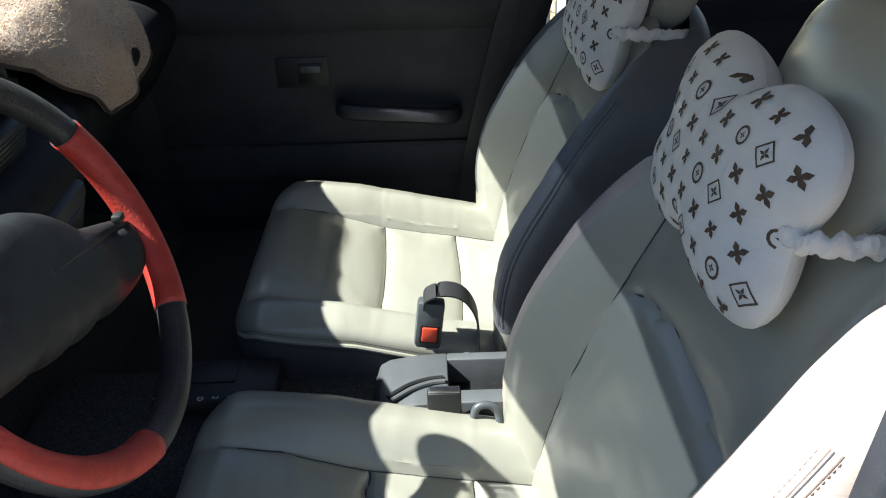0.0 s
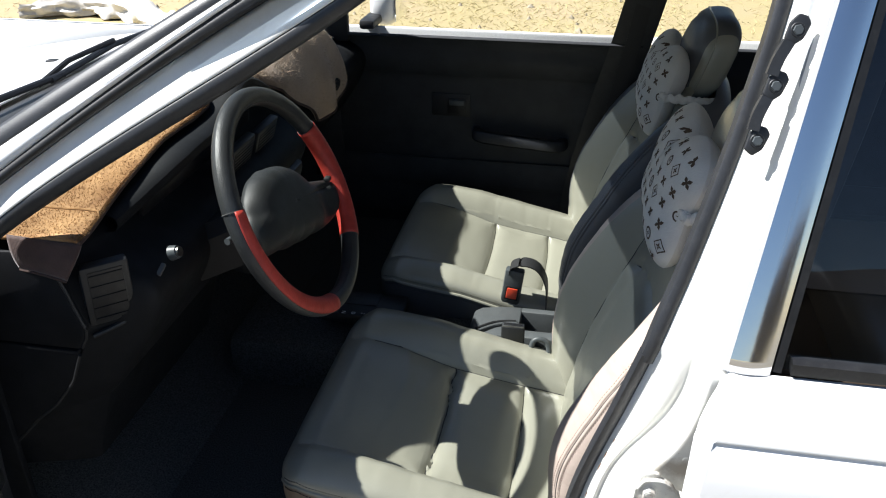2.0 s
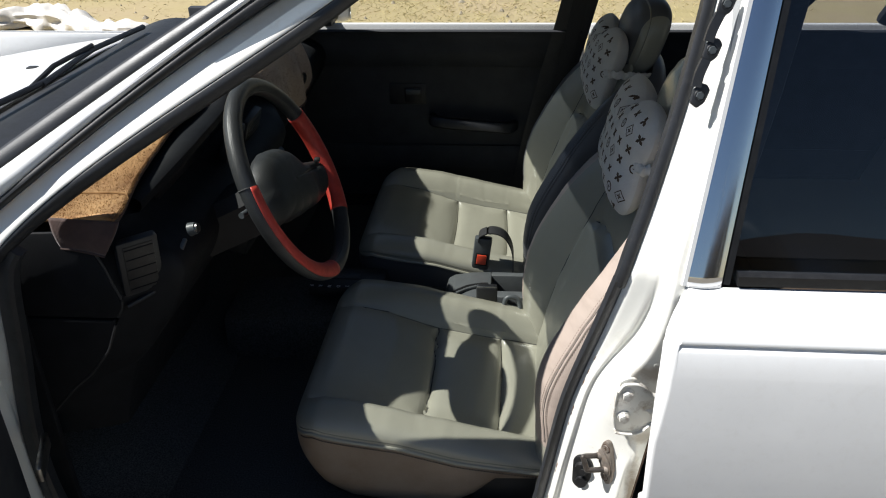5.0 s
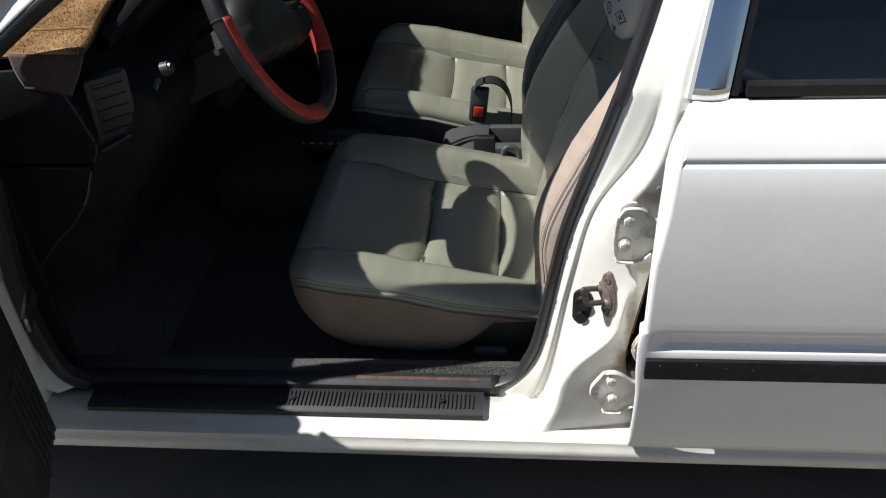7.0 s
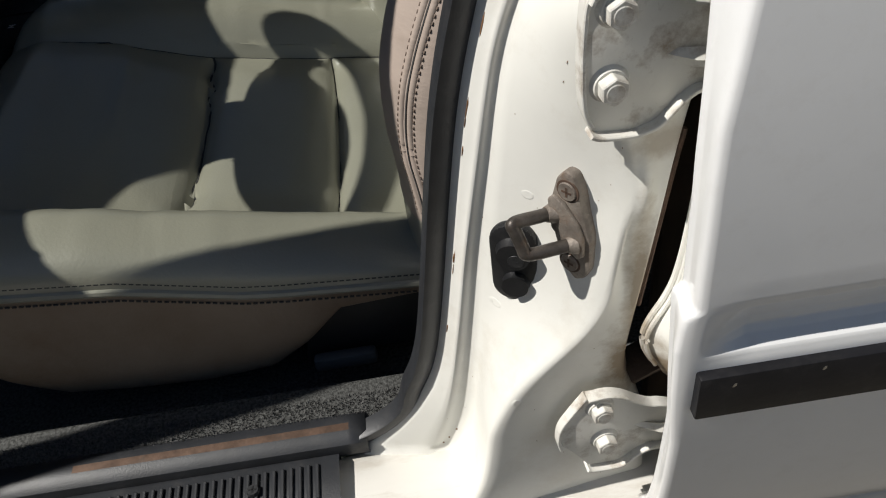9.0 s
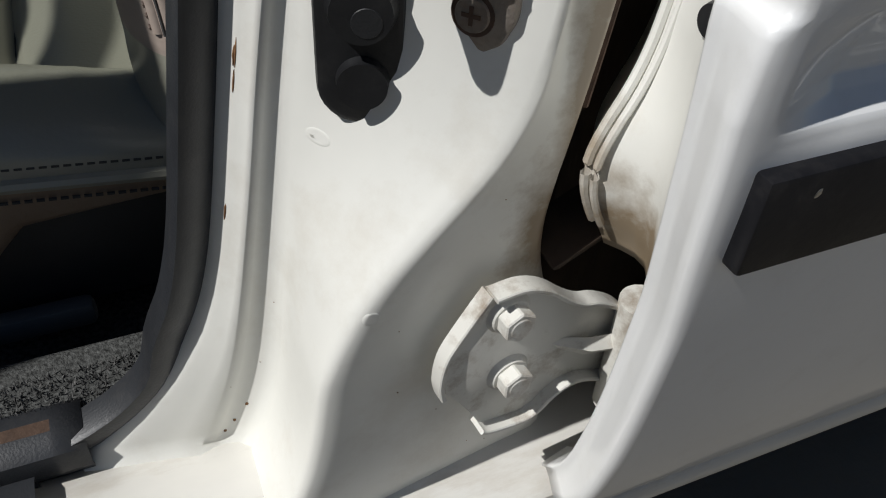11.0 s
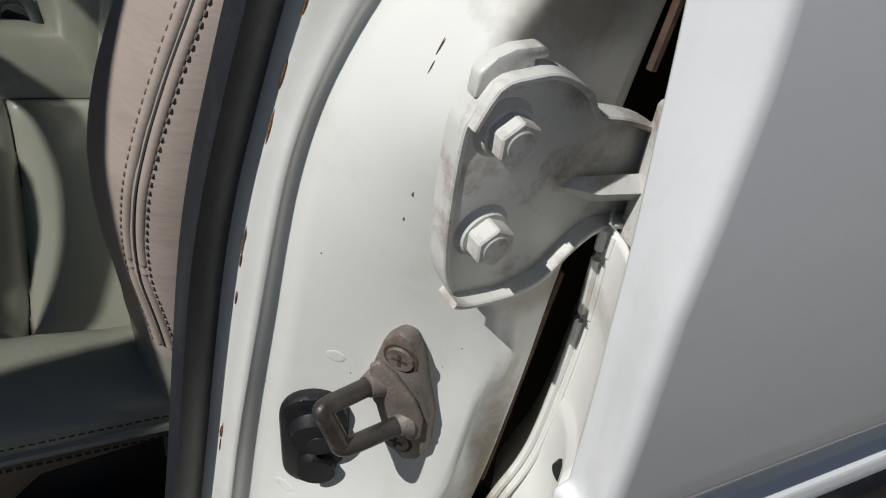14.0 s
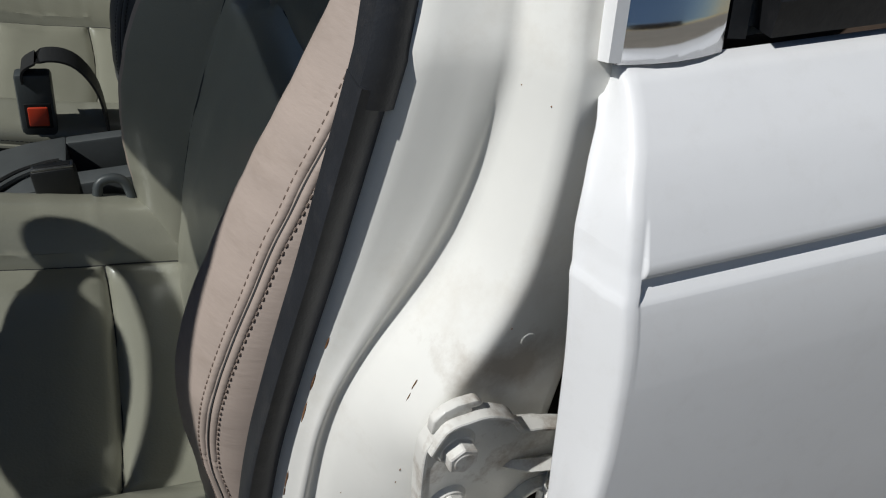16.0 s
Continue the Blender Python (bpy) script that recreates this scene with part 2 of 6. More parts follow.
def thing(name, label, category, group="", kind="", at=(0, 0, 0)):
    ob = new(name)
    ob.empty_display_size = 0.05
    ob.location = at
    return tagged(ob, label, category, group, kind)


def fix(bm):
    bmesh.ops.recalc_face_normals(bm, faces=bm.faces)
    return bm


def box(size, at=(0, 0, 0), bevel=0.0, seg=2, rot=None, bm=None):
    bm = bm or bmesh.new()
    r = bmesh.ops.create_cube(bm, size=1.0)
    bmesh.ops.scale(bm, vec=size, verts=r["verts"])
    if bevel:
        es = list({e for v in r["verts"] for e in v.link_edges})
        g = bmesh.ops.bevel(bm, geom=es, offset=bevel, segments=seg, affect="EDGES", profile=0.5)
        vs = list({v for f in g["faces"] for v in f.verts} | {v for v in r["verts"] if v.is_valid})
    else:
        vs = r["verts"]
    m = Matrix.Translation(at) @ (rot.to_4x4() if rot is not None else Matrix())
    bmesh.ops.transform(bm, matrix=m, verts=vs)
    return bm


def cyl(r1, r2, p, q, seg=20, bm=None, cap=True):
    bm = bm or bmesh.new()
    p, q = Vector(p), Vector(q)
    m = Matrix.Translation((p + q) / 2) @ (q - p).to_track_quat("Z", "Y").to_matrix().to_4x4()
    bmesh.ops.create_cone(bm, cap_ends=cap, segments=seg, radius1=r1, radius2=r2, depth=(q - p).length, matrix=m)
    return bm


def curve_pts(pts, n):
    """n points on a smooth curve through pts."""
    pts = [Vector(p) for p in pts]
    out = []
    k = len(pts) - 1
    for i in range(n):
        u = i * k / (n - 1)
        j = min(int(u), k - 1)
        f = u - j
        a, b, c, d = pts[max(j - 1, 0)], pts[j], pts[j + 1], pts[min(j + 2, k)]
        out.append(0.5 * ((2 * b) + (c - a) * f + (2 * a - 5 * b + 4 * c - d) * f * f + (3 * b - a - 3 * c + d) * f ** 3))
    return out


def sweep(pts, prof, closed=False, up=(0, 0, 1), scale=None, cap=True):
    """Sweep a closed 2D profile (list of (a, b)) along pts. Returns (verts, faces)."""
    pts = [Vector(p) for p in pts]
    n, k = len(pts), len(prof)
    vs, fs = [], []
    for i, p in enumerate(pts):
        a = pts[(i - 1) % n] if closed or i > 0 else p
        b = pts[(i + 1) % n] if closed or i < n - 1 else p
        d = (b - a).normalized()
        s = d.cross(Vector(up)).normalized()
        t = s.cross(d)
        g = scale[i] if scale else 1.0
        vs += [p + s * (x * g) + t * (y * g) for x, y in prof]
    for i in range(n if closed else n - 1):
        for j in range(k):
            a, b = i * k + j, i * k + (j + 1) % k
            c, d = ((i + 1) % n) * k + (j + 1) % k, ((i + 1) % n) * k + j
            fs.append((a, b, c, d))
    if cap and not closed:
        fs.append(tuple(range(k))[::-1])
        fs.append(tuple(range((n - 1) * k, n * k)))
    return vs, fs


def circle(r, n=10, rx=None):
    return [((rx or r) * math.cos(2 * math.pi * i / n), r * math.sin(2 * math.pi * i / n)) for i in range(n)]


def tube(pts, r, n=10, closed=False, up=(0, 0, 1)):
    return sweep(pts, circle(r, n), closed, up)


def grid(fn, us, vs_):
    """A sheet of fn(u, v) over two lists of parameters."""
    verts = [fn(u, v) for u in us for v in vs_]
    k = len(vs_)
    faces = [(i * k + j, i * k + j + 1, (i + 1) * k + j + 1, (i + 1) * k + j) for i in range(len(us) - 1) for j in range(k - 1)]
    return verts, faces


def solid(ob, t, offset=0.0):
    m = ob.modifiers.new("thickness", "SOLIDIFY")
    m.thickness, m.offset = t, offset
    return ob


def join(*many):
    vs, fs = [], []
    for v, f in many:
        o = len(vs)
        vs += list(v)
        fs += [tuple(i + o for i in q) for q in f]
    return vs, fs


def bm_data(bm):
    bm.verts.index_update()
    d = ([v.co.copy() for v in bm.verts], [tuple(v.index for v in f.verts) for f in bm.faces])
    bm.free()
    return d


def extrude(outline, axis, a, b, bevel=0.0):
    """A prism: a 2D outline pushed along axis 'x', 'y' or 'z' from a to b."""
    bm = bmesh.new()
    mk = {"x": lambda p, h: (h, p[0], p[1]), "y": lambda p, h: (p[0], h, p[1]), "z": lambda p, h: (p[0], p[1], h)}[axis]
    lo = [bm.verts.new(mk(p, a)) for p in outline]
    f = bm.faces.new(lo)
    r = bmesh.ops.extrude_face_region(bm, geom=[f])
    vs = [g for g in r["geom"] if isinstance(g, bmesh.types.BMVert)]
    d = Vector(mk((0, 0), b)) - Vector(mk((0, 0), a))
    bmesh.ops.translate(bm, vec=d, verts=vs)
    fix(bm)
    if bevel:
        bmesh.ops.bevel(bm, geom=list(bm.edges), offset=bevel, segments=2, affect="EDGES", profile=0.5)
    return bm


def lerp(table, z):
    return float(np.interp(z, [p[0] for p in table], [p[1] for p in table]))


def smooth_table(table, z, w=0.012):
    return sum(lerp(table, z + w * k) for k in (-2, -1, 0, 1, 2)) / 5.0


def lin(a, b, n):
    return [a + (b - a) * i / (n - 1) for i in range(n)]


# ---- ground ----
GROUND = mat("dry_ground", (0.37, 0.295, 0.18), 0.95, spec=0.1, noise_scale=1.1, color2=(0.36, 0.30, 0.155), stain_scale=9, stain_amt=0.6, stain=(0.24, 0.185, 0.095), bump=1.0, bump_scale=30)


def build_ground():
    def warp(s):
        return math.copysign(abs(s) ** 3.0, s) * 400.0
    us = [warp(s) for s in lin(-1, 1, 81)]
    verts, faces = grid(lambda x, y: (x, y + 1.0, 0.012 * noise.noise((x * 0.7, y * 0.7, 0)) - 0.012 if max(abs(x), abs(y)) < 60 else 0.0), us, us)
    ob = part("ground", (verts, faces), GROUND)
    tagged(ob, "dry sandy ground with straw-coloured grass", "ground", kind="structure")


build_ground()


def build_yard():
    asphalt = mat("asphalt", (0.215, 0.193, 0.157), 0.9, spec=0.25, noise_scale=2.0, noise_amt=0.25, stain_scale=120, stain_amt=0.5, stain=(0.18, 0.165, 0.14), bump=0.8, bump_scale=90)
    verts, faces = grid(lambda x, y: (x, y, 0.006 + 0.003 * noise.noise((x * 0.8, y * 0.8, 2))), lin(-14, 14, 60), lin(-16, 2.05, 60))
    tagged(part("pavement", (verts, faces), asphalt), "dark worn asphalt under the car", "pavement", kind="structure")


build_yard()

# ---- car body ----
TUM = 0.32


def tum(z):
    return max(0.0, TUM * (z - 0.86))


car = thing("car_body", "white painted car body with door jambs, roof and bonnet", "car body")

EDGE = [(0.20, -0.254), (0.227, -0.216), (0.242, -0.190), (0.264, -0.157), (0.290, -0.136), (0.313, -0.123), (0.35, -0.113), (0.40, -0.105), (0.457, -0.0955), (0.50, -0.0885), (0.537, -0.084), (0.585, -0.075), (0.63, -0.066), (0.67, -0.054), (0.70, -0.042),
        (0.735, -0.033), (0.788, -0.016), (0.831, -0.004), (0.882, 0.010), (0.953, 0.033), (1.054, 0.061), (1.123, 0.079), (1.234, 0.104), (1.278, 0.111), (1.36, 0.124)]
BAND0 = [(0.19, -0.17), (0.22, -0.148), (0.28, -0.121), (0.33, -0.109), (0.41, -0.095), (0.465, -0.087), (0.52, -0.077), (0.61, -0.060), (0.656, -0.050), (0.69, -0.033), (0.742, -0.001), (0.79, 0.025), (0.83, 0.034), (0.88, 0.038), (1.10, 0.090), (1.36, 0.140)]
BAND1 = [(0.19, -0.142), (0.21, -0.128), (0.255, -0.104), (0.286, -0.095), (0.363, -0.085), (0.404, -0.080), (0.465, -0.072), (0.513, -0.065), (0.557, -0.0575), (0.60, -0.0520), (0.644, -0.043), (0.68, -0.030), (0.70, -0.018), (0.723, -0.001), (0.745, 0.018), (0.768, 0.029), (0.806, 0.038), (0.83, 0.045), (0.88, 0.048), (1.10, 0.097), (1.36, 0.147)]
CREASE = [(0.19, -0.135), (0.288, -0.112), (0.31, -0.096), (0.336, -0.089), (0.358, -0.080), (0.38, -0.0715), (0.407, -0.053), (0.419, -0.035), (0.446, -0.0115), (0.475, 0.001), (0.50, 0.0035), (0.531, 0.009), (0.57, 0.014), (0.62, 0.004), (0.66, -0.012), (0.69, -0.014), (0.707, -0.004), (0.717, 0.008), (0.744, 0.028), (0.775, 0.041), (0.80, 0.048), (0.9, 0.060), (1.10, 0.108), (1.36, 0.158)]
SIDEY = [(0.19, 0.073), (0.30, 0.073), (0.36, 0.073), (0.50, 0.073), (0.56, 0.076), (0.62, 0.080), (0.70, 0.087), (0.78, 0.098), (0.86, 0.112), (1.36, 0.112)]
GAPX = [(0.19, 0.05), (0.33, 0.04), (0.38, 0.020), (0.44, 0.023), (0.50, 0.031), (0.55, 0.039), (0.60, 0.047), (0.66, 0.064), (0.75, 0.085), (0.9, 0.100), (1.36, 0.182)]


def pillar_section(z):
    xe, b0, b1 = smooth_table(EDGE, z, 0.025), smooth_table(BAND0, z), smooth_table(BAND1, z)
    c, ys, g = max(smooth_table(CREASE, z), b1 + 0.001 + 0.009 * min(1.0, max(0.0, (z - 0.34) / 0.06))), smooth_table(SIDEY, z), smooth_table(GAPX, z)
    g = max(g, c + 0.012)
    fade = min(1.0, max(0.0, (0.88 - z) / 0.08))
    dip = 0.0035 * fade
    pts = [(xe - 0.012, 0.166), (xe - 0.002, 0.151)]
    for f in (0.25, 0.5, 0.75):
        pts.append((xe + (b0 - xe) * f, 0.150 - 0.009 * f))
    m = (b0 + b1) / 2
    pts += [(b0, 0.140), (b0 + 0.3 * (b1 - b0), 0.1385 + dip), (m, 0.138 + dip * 1.2), (b1 - 0.2 * (b1 - b0), 0.137 + dip * 0.8), (b1, 0.1345)]
    n = 14
    for i in range(1, n):
        f = i / n
        e = f + 0.10 * math.sin(math.pi * f) * (1 - math.exp(-((z - 0.52) / 0.07) ** 2))
        pts.append((b1 + (c - b1) * f, 0.1345 + (ys + 0.004 - 0.1345) * e))
    pts += [(c + 0.001, ys + 0.0025), (c + 0.005, ys + 0.0006)]
    emb = math.exp(-((z - 0.52) / 0.07) ** 2)
    for f in lin(0.06, 0.96, 16):
        xx = c + 0.005 + (g - c - 0.005) * f
        trough = 0.0035 * math.exp(-((xx - 0.004 - (0.60 - z) * 0.09) / 0.0055) ** 2) * min(1.0, max(0.0, (0.612 - z) / 0.03), 1.0) * min(1.0, max(0.0, (z - 0.465) / 0.03))
        ridge = 0.0060 * math.exp(-((xx - 0.026) / 0.006) ** 2) * math.exp(-((z - 0.562) / 0.022) ** 2)
        pts.append((xx, trough - ridge + ys + 0.115 * (g - c) * f + 0.002 * emb * math.sin(math.pi * f)))
    pts += [(g, ys + 0.115 * (g - c) + 0.002), (g + 0.003, ys + 0.115 * (g - c) + 0.010), (g + 0.003, 0.20)]
    # the foot runs out into the sill in a soft fillet
    k = min(1.0, max(0.0, (0.238 - z) / 0.038))
    k = k * k * (3 - 2 * k)
    return [(x, y + tum(z) - max(0.0, y - 0.050) * k * min(1.0, max(0.0, (-0.085 - x) / 0.06)) * (1 if i < len(pts) - 2 else 0), z) for i, (x, y) in enumerate(pts)]


def pillar_y(x, z):
    sec = [p for p in pillar_section(z)[:-2]]
    return float(np.interp(x, [p[0] for p in sec], [p[1] for p in sec]))


def build_b_pillar():
    zs = lin(0.20, 0.90, 91) + lin(0.91, 1.34, 24)
    rows = [pillar_section(z) for z in zs]
    k = len(rows[0])
    verts = [p for r in rows for p in r]
    faces = [(i * k + j, i * k + j + 1, (i + 1) * k + j + 1, (i + 1) * k + j) for i in range(len(rows) - 1) for j in range(k - 1)]
    solid(part("b_pillar", (verts, faces), JAMB, car, "off-white painted door pillar with pressed channel", sharp=0), 0.0015, -1)
    # dark inner cover of the pillar
    verts, faces = grid(lambda z, s: (lerp(EDGE, z) - 0.012 + 0.15 * s, 0.172 + tum(z) + 0.03 * math.sin(math.pi * min(1, s)) + 0.012 * s, z), lin(0.24, 1.34, 30), lin(0, 1, 8))
    solid(part("pillar_cover", (verts, faces), TRIM, car, "black moulded inner pillar cover"), 0.003, 1)


build_b_pillar()


def build_rust_edge():
    path = [(smooth_table(GAPX, z) + 0.0015, smooth_table(SIDEY, z) + 0.006, z) for z in lin(0.46, 0.60, 20)]
    part("rust_edge", tube(path, 0.0018, 6), WORN, car, "rust-brown edge of the door gap")
    path = [(smooth_table(GAPX, z) + 0.0015, smooth_table(SIDEY, z) + 0.006, z) for z in lin(0.69, 0.82, 20)]
    part("rust_edge", tube(path, 0.0022, 6), WORN, car, "rust-brown edge of the door gap")


build_rust_edge()


def build_seal():
    path = [(smooth_table(EDGE, z, 0.025) - 0.011, 0.157, z) for z in lin(0.845, 0.31, 26)]
    path += [(-0.150, 0.157, 0.285), (-0.168, 0.157, 0.266), (-0.190, 0.157, 0.253), (-0.212, 0.157, 0.245)]
    path = curve_pts(path, 90)
    prof = [(-0.0115, 0.006), (-0.010, 0.0085), (-0.004, 0.0085), (0.004, 0.004), (0.010, -0.002), (0.0115, -0.006), (0.010, -0.011), (-0.0115, -0.011)]
    prof = [(-a, b) for a, b in prof]
    part("door_seal", sweep(path, prof, up=(0, -1, 0)), TRIM, car, "black moulded weatherstrip trim along the pillar")
    path = [(lerp(EDGE, z) - 0.010, 0.158 + tum(z), z) for z in lin(0.836, 1.33, 24)]
    prof2 = [(-0.011, 0.007), (-0.006, 0.010), (0.002, 0.0095), (0.010, 0.005), (0.0135, -0.002), (0.012, -0.008), (-0.012, -0.010)]
    part("upper_seal", sweep(path, prof2, up=(0, -1, 0)), TRIM, car, "narrow dark upper weatherstrip")


build_seal()


def build_sill():
    prof = [(0.150, 0.236), (0.100, 0.233), (0.086, 0.230), (0.080, 0.226), (0.058, 0.222), (0.052, 0.218), (0.050, 0.208), (0.046, 0.204), (0.043, 0.196), (0.045, 0.184), (0.052, 0.172), (0.075, 0.166), (0.12, 0.16)]
    def fn(x, i):
        y, z = prof[i]
        return (x, y, z)
    solid(part("sill", grid(fn, lin(-1.35, 1.1, 64), range(len(prof))), SILLPAINT, car, "dusty white rocker sill"), 0.0015, -1)
    # inner ledge with black trim
    led = [(0.150, 0.238), (0.146, 0.246), (0.148, 0.256), (0.156, 0.262), (0.172, 0.262), (0.182, 0.256), (0.186, 0.22)]
    solid(part("sill_ledge", grid(lambda x, i: (x, *led[i]), lin(-1.06, -0.195, 50), range(len(led))), TRIM, car, "black sill ledge trim"), 0.002, -1)
    part("worn_patch", (bm_data(box((0.26, 0.010, 0.003), (-0.34, 0.162, 0.2625), 0.0012))), WORN, car, "worn brown bare edge of the ledge")
    rnd = random.Random(5)
    vs, fs = [], []
    for i in range(3500):
        x, y = rnd.uniform(-0.55, -0.16), rnd.uniform(0.170, 0.20)
        h = rnd.uniform(0.000, 0.003)
        a = rnd.uniform(0, 6.28)
        dx, dy = 0.0009 * math.cos(a), 0.0009 * math.sin(a)
        o = len(vs)
        vs += [(x - dx, y - dy, 0.258), (x + dx, y + dy, 0.258), (x + rnd.uniform(-.003, .003), y + rnd.uniform(-.003, .003), 0.262 + h)]
        fs.append((o, o + 1, o + 2))
    tagged(part("carpet_fringe", (vs, fs), CARPETG, car, "grey carpet pile edge"), kind="stuff")
    part("carpet_edge", bm_data(box((0.9, 0.05, 0.02), (-0.60, 0.195, 0.250), 0.006)), CARPET, car, "grey carpet edge")


build_sill()


def build_scuff_plate():
    plate = thing("scuff_plate", "black ribbed plastic scuff plate on the door sill", "scuff plate")
    x0, x1 = -0.985, -0.223
    sec = [(0.088, 0.2335), (0.089, 0.242), (0.094, 0.246), (0.140, 0.250), (0.146, 0.247), (0.146, 0.236)]
    part("plate", grid(lambda x, i: (x, *sec[i]), [x0, x0 + 0.004] + lin(x0 + 0.03, x1 - 0.03, 20) + [x1 - 0.004, x1], range(len(sec))), TRIM, plate)
    rib = bm_data(box((0.0034, 0.034, 0.003), (0, 0, 0), 0.0008, 1))
    n = 92
    first = None
    for i in range(n):
        x = x0 + 0.02 + (x1 - x0 - 0.04) * i / (n - 1)
        if first is None:
            first = part("rib", rib, TRIM, plate, smooth=False)
            ob = first
        else:
            ob = new("rib", first.data)
            ob.parent = plate
        ob.location = (x, 0.118, 0.2495)
        ob.rotation_euler = (0.085, 0, 0)
    for x in (-0.301, -0.585):
        s = part("screw", bm_data(cyl(0.0062, 0.0052, (0, 0, 0), (0, 0, 0.0035), 18)), PLASTIC, plate, "dark cross-head screw")
        s.location = (x, 0.117, 0.2505)
        bm = box((0.007, 0.0014, 0.001), (0, 0, 0.0034))
        box((0.0014, 0.007, 0.001), (0, 0, 0.0034), bm=bm)
        part("slot", bm, RUBBER, s)


build_scuff_plate()


def build_a_pillar():
    # edge lines of the pillar from the cowl up to the roof rail, as (x, z)
    screen_hi = [(-1.27, 0.858), (-1.20, 0.905), (-1.045, 1.003), (-0.904, 1.090), (-0.813, 1.145), (-0.726, 1.196), (-0.640, 1.246), (-0.451, 1.350)]
    glass_lo = [(-1.24, 0.850), (-1.17, 0.897), (-1.02, 0.990), (-0.88, 1.076), (-0.79, 1.133), (-0.705, 1.184), (-0.620, 1.236), (-0.44, 1.342)]
    seal_hi = [(-1.155, 0.842), (-1.060, 0.916), (-0.949, 1.000), (-0.805, 1.101), (-0.735, 1.149), (-0.655, 1.202), (-0.580, 1.250), (-0.423, 1.345)]
    seal_lo = [(-1.135, 0.842), (-1.040, 0.916), (-0.929, 0.996), (-0.818, 1.076), (-0.734, 1.131), (-0.654, 1.180), (-0.545, 1.248), (-0.400, 1.330)]
    jamb_lo = [(-1.045, 0.842), (-0.997, 0.888), (-0.910, 0.968), (-0.861, 1.006), (-0.783, 1.056), (-0.665, 1.123), (-0.560, 1.187), (-0.400, 1.287)]
    trim_lo = [(-1.040, 0.832), (-0.980, 0.886), (-0.934, 0.928), (-0.836, 0.993), (-0.768, 1.034), (-0.689, 1.078), (-0.580, 1.150), (-0.400, 1.262)]
    def strip(name, lo, hi, off_lo, off_hi, material, label, lift=0.0):
        def fair(q):
            c = np.polyfit([z for x, z in q], [x for x, z in q], 3)
            return [Vector((float(np.polyval(c, z)), 0, z)) for z in lin(q[0][1], q[-1][1], 48)]
        a, b = fair(lo), fair(hi)
        def fn(i, w):
            p = a[i] + (b[i] - a[i]) * w
            y = 0.11 + 0.32 * (p.z - 0.86) + off_lo + (off_hi - off_lo) * w - lift * math.sin(math.pi * w)
            # the pillar leans inwards more strongly towards the roof
            k = 1 + 0.20 * max(0.0, p.z - 1.0) / (y + 0.93)
            return (-0.17 + (p.x + 0.17) * k, -0.93 + (y + 0.93) * k, 1.47 + (p.z - 1.47) * k)
        solid(part(name, grid(fn, range(48), lin(0, 1, 7)), material, car, label), 0.003, 0)
    strip("screen_seal", screen_hi, glass_lo, 0.008, 0.004, TRIM, "dark windscreen edge moulding", 0.004)
    strip("a_pillar", glass_lo, seal_hi, 0.004, 0.0, PAINT, "white windscreen pillar", 0.010)
    strip("gutter_seal", seal_hi, seal_lo, 0.0, 0.004, RUBBER, "black gutter seal", 0.006)
    strip("pillar_jamb", seal_lo, jamb_lo, 0.018, 0.000, JAMB, "off-white inner pillar flange", -0.003)
    strip("pillar_trim", jamb_lo, trim_lo, 0.002, 0.016, TRIM, "black pillar trim", 0.006)
    # front edge of the door opening, down from the pillar foot
    pts = [(-0.985, 0.885), (-1.005, 0.855), (-1.02, 0.80), (-1.035, 0.68), (-1.055, 0.55), (-1.065, 0.43), (-1.058, 0.33), (-1.04, 0.275), (-1.0, 0.248)]
    pp = [(x, 0.14, z) for x, z in pts]
    part("front_seal", sweep(curve_pts(pp, 50), [(-0.017, 0.008), (-0.010, 0.012), (0.010, 0.009), (0.017, 0.002), (0.018, -0.01), (-0.017, -0.012)], up=(0, -1, 0)), TRIM, car, "black seal on the front door opening")
    pts_v = [(x, 0, z) for x, z in pts]
    cp = curve_pts(pts_v, 40)
    verts = [(p.x - 0.010 - 0.045 * w, 0.146 - 0.03 * w, p.z) for p in cp for w in lin(0, 1, 5)]
    faces = [(i * 5 + j, i * 5 + j + 1, (i + 1) * 5 + j + 1, (i + 1) * 5 + j) for i in range(39) for j in range(4)]
    solid(part("front_jamb", (verts, faces), JAMB, car, "white front door jamb"), 0.002)
    part("front_wing", bm_data(box((1.06, 0.05, 0.66), (-1.60, 0.030, 0.54), 0.02)), PAINT, car, "white front wing")
    part("hinge_post", bm_data(box((0.085, 0.130, 0.65), (-1.120, 0.121, 0.535), 0.01)), JAMB, car, "white front hinge post")


build_a_pillar()


